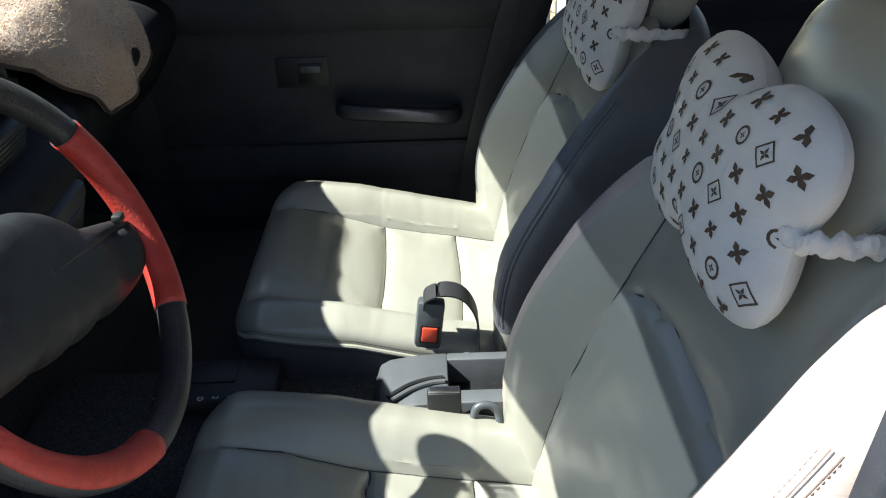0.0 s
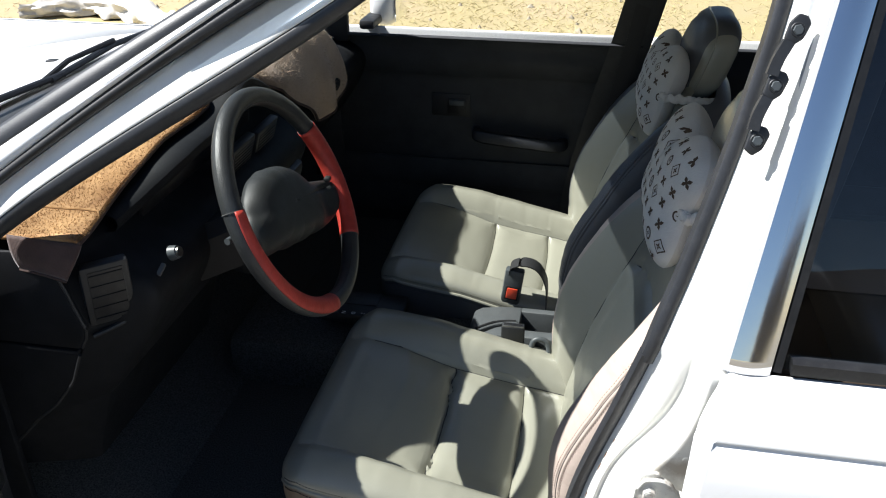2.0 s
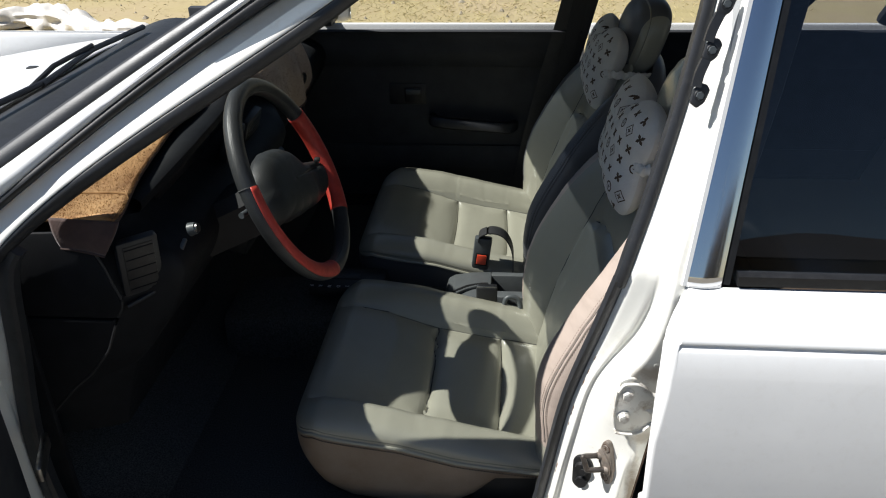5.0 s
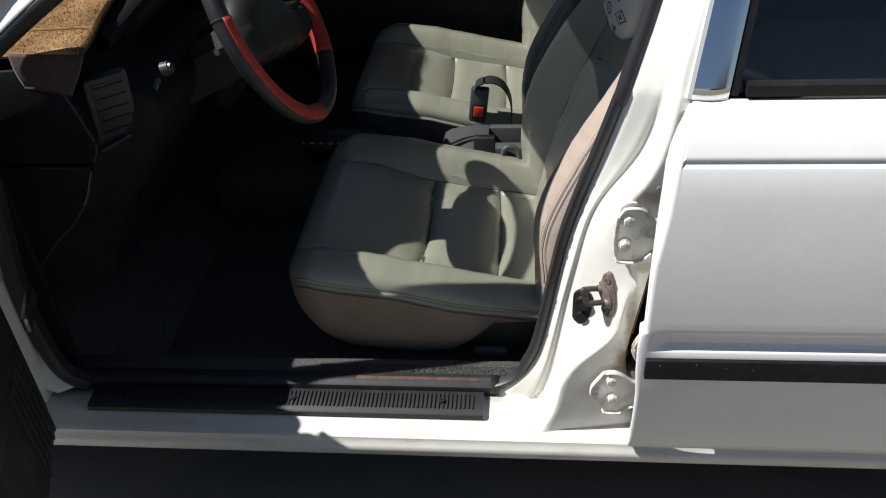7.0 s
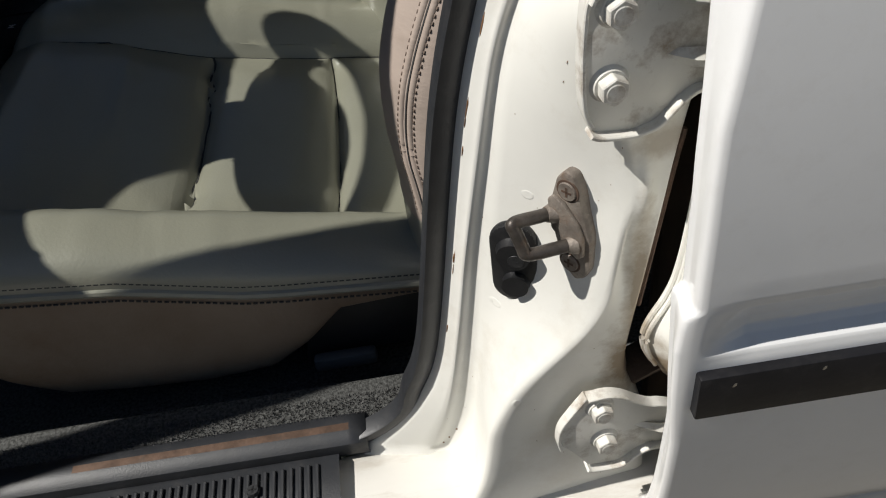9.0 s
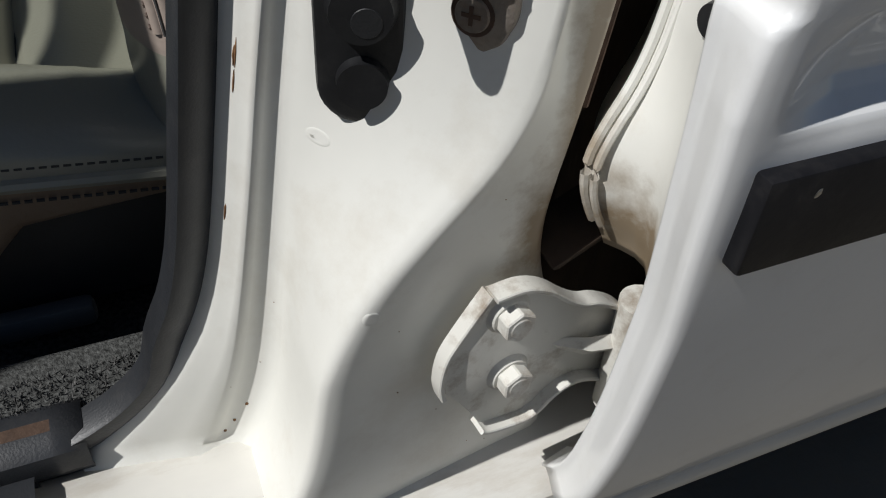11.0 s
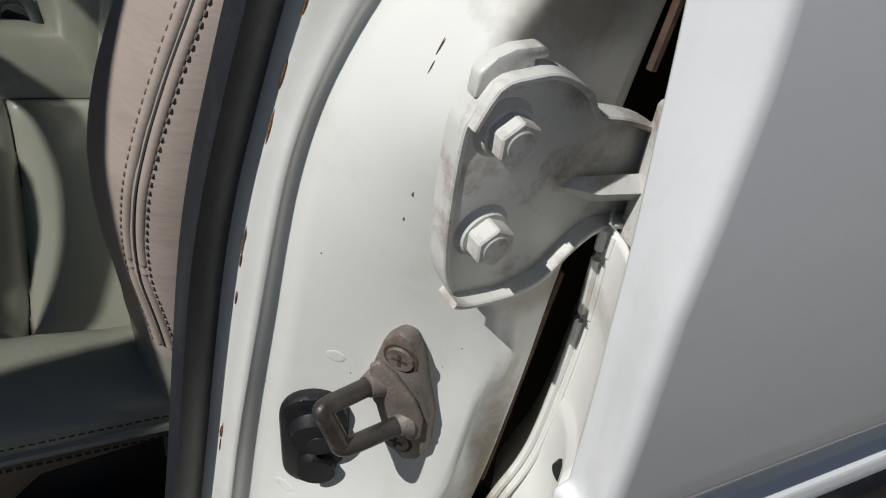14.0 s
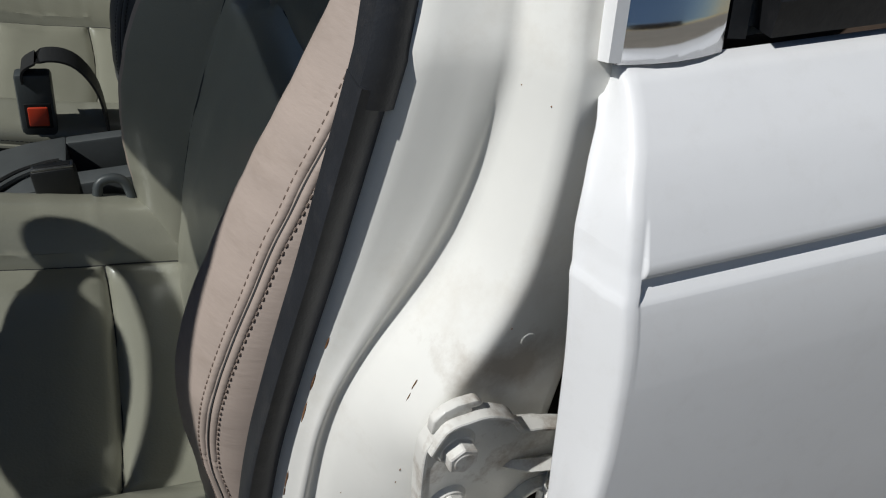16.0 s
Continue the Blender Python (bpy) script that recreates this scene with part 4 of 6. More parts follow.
    wl2 = [top_w(a, 9.0) for a in lin(0, math.pi, 50)]
    k2 = len(wl2)
    vb = [cushion(x, w, h, False) for x in xs for w, h in wl2]
    fb = [(i * k2 + j, i * k2 + j + 1, (i + 1) * k2 + j + 1, (i + 1) * k2 + j) for i in range(len(xs) - 1) for j in range(k2 - 1)]
    part("skirt", (vb, fb), SKIRT if loose else side, st, ("brown-stained beige leather" if loose else side_name) + " side skirt")
    def on_top(x, y):
        w = y / 0.290
        p = cushion(x, w, (1 - abs(w) ** NT) ** (1 / NT), True)
        return (p[0], p[1], p[2] + 0.0006)
    for s in (SY, -SY):
        part("seam", tube([on_top(x, s) for x in lin(-0.545, -0.09, 60)], 0.0011, 5), DARKTHREAD, st, "dark sewn seam")
    for sx in seams_x:
        part("seam", tube([on_top(sx + bow(y) + (0.007 * noise.noise((y * 38, 1.0, 2.0)) if loose and sx == seams_x[0] else 0.0), y) for y in lin(-SY, SY, 60)], 0.0026 if loose and sx == seams_x[0] else 0.0012, 5), DARKTHREAD, st, "dark sewn seam")
    # piping and rows of stitches round the cushion edge
    def edge(s, dz, out):
        pts = []
        for x in lin(-0.09, -0.60, 60):
            p = cushion(x, s, 0.0, True)
            pts.append(Vector((p[0], p[1] + s * out, p[2] + dz)))
        return pts
    e1, e2 = edge(-1, 0.0, 0.0), edge(1, 0.0, 0.0)
    front = [Vector((-0.6165, yc + w * 0.185, lerp(PIPE, -0.617) - 0.004)) for w in lin(-0.96, 0.96, 20)]
    loop = e1 + front + e2[::-1]
    part("piping", tube(loop, 0.0042, 8), LEATHER, st, "rolled leather piping")
    for dz, out in ((0.010, 0.0), (-0.010, 0.0012)):
        for s in (-1, 1):
            stitch_data = ([], [])
            pts = curve_pts(edge(s, dz, out - (0.0010 if dz > 0 else 0.0)), 260)
            for i in range(2, 256, 3):
                stitch_data = join(stitch_data, tube([pts[i], pts[i + 1], pts[i + 2]], 0.0010, 5))
            tagged(part("stitching", stitch_data, DARKTHREAD, st, "dark seam stitches"), kind="stuff")
    part("runner", bm_data(box((0.46, 0.44, 0.05), (-0.32, yc, 0.225), 0.01)), PLASTIC, st, "black seat frame and runner")
    part("recline_cover", extrude([(-0.255, 0.245), (-0.245, 0.29), (-0.21, 0.325), (-0.10, 0.338), (-0.05, 0.33), (-0.05, 0.25)], "y", yc - 0.272, yc - 0.262, 0.003), PLASTIC, st, "black hinge cover")
    part("recline_lever", bm_data(box((0.065, 0.014, 0.018), (-0.213, yc - 0.285, 0.252), 0.005)), GREYPL, st, "dark grey recline lever")

    # backrest
    XF = [(0.27, -0.125), (0.33, -0.112), (0.42, -0.088), (0.50, -0.060), (0.60, -0.020), (0.673, 0.010), (0.75, 0.040), (0.83, 0.068), (0.93, 0.106), (1.0, 0.135)]
    BOL = [(0.27, 0.016), (0.36, 0.042), (0.44, 0.070), (0.52, 0.098), (0.60, 0.103), (0.67, 0.093), (0.76, 0.079), (0.85, 0.052), (0.93, 0.02), (1.0, 0.0)]
    WB = [(0.27, 0.280), (0.40, 0.296), (0.55, 0.306), (0.68, 0.302), (0.78, 0.290), (0.86, 0.262), (0.93, 0.215), (1.0, 0.18)]
    # the driver's outer bolster is fuller towards the shoulder and drawn in at its foot
    BOLN = [(0.27, 0.012), (0.36, 0.018), (0.40, 0.026), (0.44, 0.046), (0.48, 0.068), (0.52, 0.086), (0.56, 0.096), (0.60, 0.099), (0.65, 0.0945), (0.70, 0.089), (0.75, 0.081), (0.80, 0.068), (0.85, 0.056), (0.93, 0.045), (1.0, 0.03)]
    WBN = [(0.27, 0.280), (0.40, 0.296), (0.55, 0.306), (0.68, 0.302), (0.78, 0.296), (0.86, 0.290), (0.93, 0.280), (1.0, 0.25)]
    def outer(w):
        return (BOLN, WBN) if loose and w < 0 else (BOL, WB)
    zs = lin(0.29, 0.84, 64) + [0.84 + 0.078 * math.sin(a) for a in lin(0.08, math.pi / 2, 16)]
    SB = 0.185
    NB = 9.0
    ext = []
    for s0 in (SB, -SB):
        for d in near:
            w = (s0 + d) / 0.288
            ext.append((w, (1 - abs(w) ** NB) ** (1 / NB)))
    ext += [(w, (1 - abs(w) ** NB) ** (1 / NB)) for w in lin(-0.96, 0.96, 65)]
    wl = sorted(set([top_w(a, NB) for a in lin(0, math.pi, 70)] + ext), key=lambda q: -q[0])
    def arch(y):
        return 0.694 - 0.026 * (abs(y) / SB) ** 2
    def back(z, w, h, front_side):
        cap = 1.0
        if z > 0.84:
            q = min(1.0, (z - 0.84) / 0.0785)
            cap = max(0.0, 1 - q ** 2.4) ** (1 / 2.4)
        bol, wide = outer(w)
        W = smooth_table(wide, z, 0.03) * (0.72 + 0.28 * cap)
        y = w * W
        xm = smooth_table(XF, z, 0.02) + 0.030
        if front_side and wide is WBN:
            h = max(0.0, 1 - abs(w) ** 4.5) ** (1 / 4.5)
        if front_side:
            d = abs(abs(y) - SB)
            if abs(y) < SB:
                d = min(d, abs(z - arch(y)))
            puff = 0.015 * (1 - math.exp(-d / 0.022)) + 0.005 * (1 - math.exp(-d / 0.004))
            r = min(1.0, max(0.0, (abs(y) - 0.150) / 0.085 if wide is WBN else (abs(y) - 0.140) / 0.126))
            xf = smooth_table(XF, z, 0.02) - puff - smooth_table(bol, z, 0.03) * r * r * (3 - 2 * r) + 0.010 + 0.0025 * noise.noise((z * 8, y * 8, yc * 3)) + 0.0012 * noise.noise((z * 55, y * 14, yc * 7))
            x = xm + (xf - xm) * h * (0.35 + 0.65 * cap)
        else:
            x = xm + (0.085 + 0.01 * math.cos(w * 2)) * h * (0.3 + 0.7 * cap)
        # shoulders fall away to the sides
        return (x, yc + y, z - (0.012 if wide is WBN else 0.035) * abs(w) ** 3 * max(0.0, (z - 0.72) / 0.2))
    def shell(front_side, ww, lo=0.0, hi=2.0):
        n, zz = len(ww), [z for z in zs if lo <= z <= hi]
        v = [back(z, w, h, front_side) for z in zz for w, h in ww]
        f = [(i * n + j, i * n + j + 1, (i + 1) * n + j + 1, (i + 1) * n + j) for i in range(len(zz) - 1) for j in range(n - 1)]
        return v, f
    # wl runs from the far side to the near side; the bolsters share their first row with the backrest
    far_i = min(range(len(wl)), key=lambda i: abs(wl[i][0] - 0.83))
    near_i = min(range(len(wl)), key=lambda i: abs(wl[i][0] + (0.72 if loose else 0.83)))
    part("backrest", shell(True, wl[far_i:near_i + 1]), LEATHER, st, "grey leather backrest with raised bolsters")
    for edge_w in (wl[:far_i + 1], wl[near_i:]):
        part("bolster_side", shell(True, edge_w, 0.410), side, st, side_name + " outer bolster")
        part("bolster_foot", shell(True, edge_w, 0.0, 0.420), LEATHER, st, "grey leather tuck below the bolster")
    part("backrest_shell", shell(False, [top_w(a, 4.0) for a in lin(0, math.pi, 40)]), side, st, side_name + " backrest side and rear")
    FOLDN = [(0.42, 0.018), (0.44, 0.016), (0.48, 0.0135), (0.52, 0.0145), (0.56, 0.0175), (0.60, 0.0195), (0.65, 0.0195), (0.70, 0.019), (0.75, 0.018), (0.86, 0.016)]
    FOLD = [(0.40, 0.009), (0.48, 0.011), (0.55, 0.013), (0.605, 0.014), (0.687, 0.014), (0.74, 0.013), (0.84, 0.011)]
    def on_back(z, y):
        w = y / lerp(outer(y)[1], z)
        p = back(z, w, (1 - abs(w) ** NB) ** (1 / NB), True)
        return (p[0] - 0.0006, p[1], p[2])
    for s in (SB, -SB):
        part("seam", tube([on_back(z, s) for z in lin(0.36, 0.83, 60)], 0.0017, 5), DARKTHREAD, st, "dark sewn seam")
    part("seam", tube([on_back(arch(y), y) for y in lin(-SB, SB, 40)], 0.0017, 5), DARKTHREAD, st, "dark sewn seam")
    for s in (-1, 1):
        fold = FOLDN if loose and s < 0 else FOLD
        def rail(shift, out=0.0008):
            pts = []
            for z in lin(0.425, 0.84, 60):
                ring = [Vector(back(z, s * w, h, True)) for w, h in (top_w(a, NB) for a in lin(1.15, 0.0, 160))]
                i0 = min(range(160), key=lambda i: ring[i].x)
                goal = ring[i0].x + lerp(fold, z) + shift
                k = next((i for i in range(i0, 160) if ring[i].x >= goal), 159)
                a, b = ring[max(k - 1, 0)], ring[k]
                f = 1.0 if b.x - a.x < 1e-6 else min(1.0, max(0.0, (goal - a.x) / (b.x - a.x)))
                pts.append(a + (b - a) * f + Vector((-0.6, s * 0.8, 0)) * out)
            for _ in range(3):
                pts = [pts[0]] + [(pts[i - 1] + pts[i] * 2 + pts[i + 1]) / 4 for i in range(1, 59)] + [pts[-1]]
            return pts
        for d in (-0.0031, 0.0031):
            part("bolster_fold", tube(rail(d, -0.0024), 0.0040, 12), side, st, "raised fold beside the seam")
        part("bolster_seam", tube(rail(0.0, 0.0004), 0.0009, 5), DARKTHREAD, st, "dark seam between two folds")
        for d in (-0.0058, 0.0058):
            sd = ([], [])
            pts = curve_pts(rail(d, 0.0002), 300)
            for i in range(1, 294, 4):
                sd = join(sd, tube([pts[i], pts[i + 1] + Vector((-0.0003, s * 0.0005, 0)), pts[i + 2]], 0.0007, 6))
            tagged(part("stitching", sd, thread, st, "even seam stitches"), kind="stuff")
    # headrest
    bm = bmesh.new()
    bmesh.ops.create_uvsphere(bm, u_segments=48, v_segments=28, radius=1.0)
    for v in bm.verts:
        c = v.co
        e = lambda a, p: math.copysign(abs(a) ** p, a)
        x, y, z = 0.055 * e(c.x, 0.75), 0.135 * e(c.y, 0.62), 0.100 * e(c.z, 0.62)
        r = math.hypot(y / 0.118, z / 0.085)
        if c.x < 0:
            x += 0.004 * math.exp(-((r - 1.0) / 0.05) ** 2)
        v.co = Vector((x + 0.30 * z + 0.02 * (y / 0.135) ** 2, y, z))
    bmesh.ops.translate(bm, vec=(0.135, yc, 0.955 if yc > 1 else 0.985), verts=bm.verts)
    for q in (-1, 1):
        bmesh.ops.bisect_plane(bm, geom=bm.verts[:] + bm.edges[:] + bm.faces[:], dist=1e-5, plane_co=(0, yc + 0.118 * q, 0), plane_no=(0, 1, 0))
    mid = lambda f: f.calc_center_median().y - yc
    sides = [bm.copy(), bm.copy()]
    bmesh.ops.delete(bm, geom=[f for f in bm.faces if abs(mid(f)) > 0.118], context="FACES")
    hr = part("headrest", bm, SIDEGREY if yc > 1 else LEATHER, st, "padded leather headrest")
    for q, hm in zip((-1, 1), sides):
        bmesh.ops.delete(hm, geom=[f for f in hm.faces if mid(f) * q <= 0.118], context="FACES")
        part("side_panel", hm, LEATHER, hr, "grey leather headrest side panel")
    ring = []
    for a in lin(0, 2 * math.pi, 61)[:-1]:
        c = Vector((-0.30, 0.954 * math.cos(a), 0.954 * math.sin(a)))
        x, y, z = 0.055 * e(c.x, 0.75), 0.1355 * e(c.y, 0.62), 0.1005 * e(c.z, 0.62)
        ring.append(Vector((x + 0.30 * z + 0.02 * (y / 0.135) ** 2 + 0.135, y + yc, z + (0.955 if yc > 1 else 0.985))))
    part("headrest_piping", tube(ring, 0.0022, 6, closed=True, up=(1, 0, 0)), LEATHER, st, "piped headrest seam")
    for s in (-0.05, 0.05):
        part("headrest_post", tube([(0.125, yc + s, 0.86), (0.14, yc + s, 0.93)], 0.006, 10), STEEL, st, "chromed headrest post")
    return st


seat("driver_seat", 0.540, "grey leather driver's seat with beige sides and a loose seam", True, TAN, "soiled beige leather", THREAD)
seat("passenger_seat", 1.272, "grey leather passenger seat lit by the sun", False, SIDEGREY, "dark grey leather", DARKTHREAD)


# ---- steering wheel ----
WC, WT = Vector((-0.623, 0.512, 0.850)), radians(23.8)
WU, WD, WY = Vector((-math.sin(WT), 0, math.cos(WT))), Vector((math.cos(WT), 0, math.sin(WT))), Vector((0, 1, 0))


def wpt(y, u, d=0.0):
    return WC + WY * y + WU * u + WD * d


def build_wheel():
    w = thing("steering_wheel", "black and red leather-wrapped steering wheel", "steering wheel")
    R = 0.196
    def rim_pt(a, t, r):
        q = R + r * math.cos(t)
        return wpt(q * math.cos(radians(a)), q * math.sin(radians(a)), r * math.sin(t))
    def arc(a0, a1, r, t0, t1, name, m, label):
        n = max(8, int(abs(a1 - a0) / 2.5))
        return part(name, grid(lambda a, t: rim_pt(a, t, r), lin(a0, a1, n), lin(t0, t1, 22)), m, w, label)
    # angles: 0 towards the passenger, 90 at the top; the section runs from the outer side over the front to the inner side
    segs = [(24, 160, 0), (160, 254, 1), (254, 313, 0), (313, 384, 1)]
    for a0, a1, red in segs:
        arc(a0, a1, 0.0170, 0.0, 2 * math.pi, "rim_wrap", BLKLEA, "black leather rim wrap")
        if red:
            solid(arc(a0, a1, 0.0178, radians(40), radians(262), "red_wrap", RED, "red embossed leather wrap on the inner side"), 0.001, -1)
        part("wrap_seam", tube([rim_pt(a0, t, 0.0176) for t in lin(0, 2 * math.pi, 17)[:-1]], 0.0012, 5, closed=True), DARKTHREAD, w)
    st = ([], [])
    for a in lin(0, 357, 120):
        p = [wpt((R + 0.0172 * math.cos(2.4)) * math.cos(radians(a + d)), (R + 0.0172 * math.cos(2.4)) * math.sin(radians(a + d)), 0.0172 * math.sin(2.4)) for d in (0, 1.0, 2.0)]
        st = join(st, tube(p, 0.0009, 5))
    part("rim_stitches", st, DARKTHREAD, w, "rim lacing stitches")
    # horn pad with its two broad arms, the wheel turned a little off straight
    half = [(0.0, 0.066), (0.045, 0.061), (0.080, 0.042), (0.105, 0.020), (0.125, 0.012), (0.150, 0.014), (0.184, 0.004), (0.186, -0.028), (0.150, -0.058), (0.110, -0.070), (0.060, -0.064), (0.0, -0.066)]
    left = [(-0.060, -0.062), (-0.105, -0.066), (-0.135, -0.060), (-0.186, -0.050), (-0.188, -0.030), (-0.140, -0.022), (-0.118, -0.004), (-0.108, 0.020), (-0.084, 0.044), (-0.045, 0.061)]
    rim_pts = half + left
    angs = sorted((math.atan2(z, x) % (2 * math.pi), math.hypot(x, z)) for x, z in rim_pts)
    tab = [(angs[-1][0] - 2 * math.pi, angs[-1][1])] + angs + [(angs[0][0] + 2 * math.pi, angs[0][1])]
    TURN = radians(-14)
    def pad(r, a):
        q = sum(lerp(tab, (a + d) % (2 * math.pi)) for d in (-0.05, 0, 0.05)) / 3 * r
        e1, e2 = q * math.cos(a), q * math.sin(a)
        low = min(1.0, max(0.0, (abs(e1) - 0.085) / 0.06))
        low = low * low * (3 - 2 * low)
        d = (0.036 - 0.024 * low) * math.sqrt(max(0.0, 1 - r ** 6)) - 0.036 + 0.005 * (1 - r * r) + 0.030 * min(1.0, max(0.0, (abs(e1) - 0.105) / 0.06))
        return wpt(e1 * math.cos(TURN) - e2 * math.sin(TURN), e1 * math.sin(TURN) + e2 * math.cos(TURN), d)
    solid(part("horn_pad", grid(pad, [1 - (1 - i / 22) ** 1.5 for i in range(23)], lin(0, 2 * math.pi, 97)), HUB, w, "grained black horn pad with two arms"), 0.004, -1)
    part("horn_button", bm_data(box((0.012, 0.016, 0.010), wpt(0.158, -0.026, 0.002), 0.003)), HUB, w, "small raised horn button")
    part("column_shroud", sweep([wpt(0, -0.01, -0.03), wpt(0, -0.015, -0.10), wpt(0, -0.02, -0.22)], [(-0.062, 0.02), (-0.045, 0.045), (0.045, 0.045), (0.062, 0.02), (0.055, -0.05), (-0.055, -0.05)], up=(0, 0, 1)), PLASTIC, w, "black column shroud")
    for s, col in ((-1, GREYPL),):
        part("stalk", tube(curve_pts([wpt(s * 0.05, 0.0, -0.05), wpt(s * 0.12, 0.012, -0.045), wpt(s * 0.165, 0.02, -0.05)], 10), 0.006, 10), col, w, "grey column stalk")


build_wheel()


# ---- dashboard ----
LIP = [(0.30, 0.896), (0.36, 0.905), (0.42, 0.926), (0.48, 0.946), (0.62, 0.949), (0.69, 0.955), (0.72, 0.985), (0.76, 1.000), (0.80, 0.990), (0.86, 0.958), (0.92, 0.920), (1.0, 0.890)]
END_X = [(0.42, -1.13), (0.484, -1.06), (0.563, -0.985), (0.600, -0.942), (0.652, -0.900), (0.708, -0.876), (0.722, -0.869), (0.742, -0.857), (0.760, -0.854), (0.792, -0.864), (0.824, -0.872), (0.854, -0.883), (0.875, -0.897), (0.90, -0.93)]


def near_bend(x, y, z):
    """Draw the driver's end of the dashboard round to its end panel."""
    k = min(1.0, max(0.0, (0.270 - y) / 0.075))
    k = k * k * (3 - 2 * k)
    return x + (min(x, smooth_table(END_X, z, 0.006)) - x) * k


def build_dash():
    d = thing("dashboard", "black moulded dashboard with vents", "dashboard")
    sec = [(-1.24, 0.885), (-1.10, 0.893), (-0.98, 0.895), (-0.905, 0.890), (-0.875, 0.878), (-0.862, 0.862), (-0.835, 0.845), (-0.795, 0.828), (-0.772, 0.808), (-0.765, 0.775), (-0.785, 0.725), (-0.825, 0.66), (-0.87, 0.60), (-0.93, 0.55), (-1.02, 0.52), (-1.12, 0.52)]
    cs = curve_pts([(x, 0, z) for x, z in sec], 60)
    def fn(y, i):
        p = cs[i]
        far = min(1.0, max(0.0, (y - 0.98) / 0.12))
        return (near_bend(p.x, y, p.z) - 0.055 * far * (1 if p.z < 0.87 else 0.6), y, p.z - 0.004 - 0.022 * far * min(1.0, max(0.0, (p.z - 0.84) / 0.04)))
    part("fascia", grid(fn, lin(0.195, 0.275, 12) + lin(0.30, 1.745, 64), range(60)), DASHPL, d)
    # hood over the instruments
    def hood(y, i):
        zl = smooth_table(LIP, y, 0.014)
        k = min(1.0, max(0.0, (zl - 0.895) / 0.05))
        q = [(-1.0, 0.886), (-0.93, 0.888 + (zl - 0.888) * 0.55), (-0.87, 0.888 + (zl - 0.888) * 0.90), (-0.825, zl), (-0.805, zl - 0.002), (-0.797, zl - 0.008), (-0.796, zl - 0.018), (-0.802, zl - 0.028), (-0.83, zl - 0.034), (-0.85, min(zl - 0.036, 0.90)), (-0.855, 0.86)][i]
        return (q[0] - 0.05 * (1 - k) if i > 2 else q[0], y, max(q[1], 0.86))
    part("instrument_hood", grid(hood, lin(0.31, 1.0, 60), range(11)), DASHPL, d, "black instrument hood")
    # end vent beside the driver's door
    def vent(yc, zc, xc, w, h, tilt, turn=0.0, name="vent"):
        v = part(name, bm_data(box((0.02, w, h), (0, 0, 0), 0.005)), PLASTIC, d, "black air vent")
        v.location, v.rotation_euler = (xc, yc, zc), (0, tilt, turn)
        part("vent_recess", bm_data(box((0.004, w - 0.02, h - 0.018), (0.0095, 0, 0), 0.001)), RUBBER, v)
        for i in range(5):
            s = part("slat", bm_data(box((0.0035, w - 0.022, 0.0018), (0.0112, 0, -h / 2 + 0.015 + (h - 0.03) * i / 4), 0.0008, 1)), DASHPL, v)
        return v
    vent(0.226, 0.812, -0.826, 0.072, 0.110, 0.12, -0.82)
    vent(0.700, 0.852, -0.806, 0.115, 0.062, 0.30)
    vent(0.828, 0.846, -0.806, 0.115, 0.062, 0.30)
    part("control_panel", bm_data(box((0.012, 0.25, 0.05), (-0.800, 0.80, 0.785), 0.004, rot=Euler((0, 0.3, 0)).to_matrix())), PLASTIC, d, "black heater control panel")
    for z in (0.776, 0.794):
        part("slider", bm_data(box((0.008, 0.20, 0.004), (-0.794, 0.80, z), 0.001)), GREYPL, d, "grey slider track")
    part("instrument_panel", bm_data(box((0.012, 0.30, 0.07), (-0.858, 0.55, 0.885), 0.006)), RUBBER, d, "dark instrument face")
    part("radio_housing", bm_data(box((0.06, 0.24, 0.20), (-0.812, 0.82, 0.665), 0.015, rot=Euler((0, 0.3, 0)).to_matrix())), PLASTIC, d, "black centre stack")
    part("radio", bm_data(box((0.02, 0.18, 0.05), (-0.775, 0.82, 0.70), 0.004, rot=Euler((0, 0.3, 0)).to_matrix())), RUBBER, d)
    k = part("ignition_ring", bm_data(cyl(0.013, 0.011, (-0.775, 0.339, 0.822), (-0.762, 0.339, 0.826), 24)), GREYPL, d, "dark ignition ring")
    part("ignition_core", bm_data(cyl(0.0085, 0.008, (-0.763, 0.339, 0.826), (-0.758, 0.339, 0.8275), 20)), STEEL, d, "worn steel key barrel")
    part("bonnet_lever", bm_data(box((0.008, 0.024, 0.007), (-0.775, 0.30, 0.812), 0.002, rot=Euler((0.5, 0.2, 0)).to_matrix())), GREYPL, d, "dark grey pull lever")
    # lower panels
    part("lower_panel", grid(lambda y, s: (near_bend(-0.80 - 0.14 * s - 0.02 * math.sin(3 * s), y, 0.74 - 0.32 * s), y, 0.74 - 0.32 * s), lin(0.196, 0.275, 10) + lin(0.32, 0.72, 10), lin(0, 1, 16)), DASHPL, d, "black knee panel")
    up = [(-0.93, 0.890)] + [(x, z) for z, x in END_X[::-1] if 0.715 < z < 0.88] + [(-1.15, 0.7205), (-1.12, 0.88)]
    part("end_panel", extrude(up, "y", 0.186, 0.21, 0.003), DASHPL, d, "black dashboard end panel")
    low = [(-0.876, 0.7165)] + [(x, z) for z, x in END_X[::-1] if z < 0.71] + [(-1.16, 0.50), (-1.15, 0.7165)]
    part("lower_end_panel", extrude(low, "y", 0.188, 0.21, 0.003), DASHPL, d, "black lower end panel")
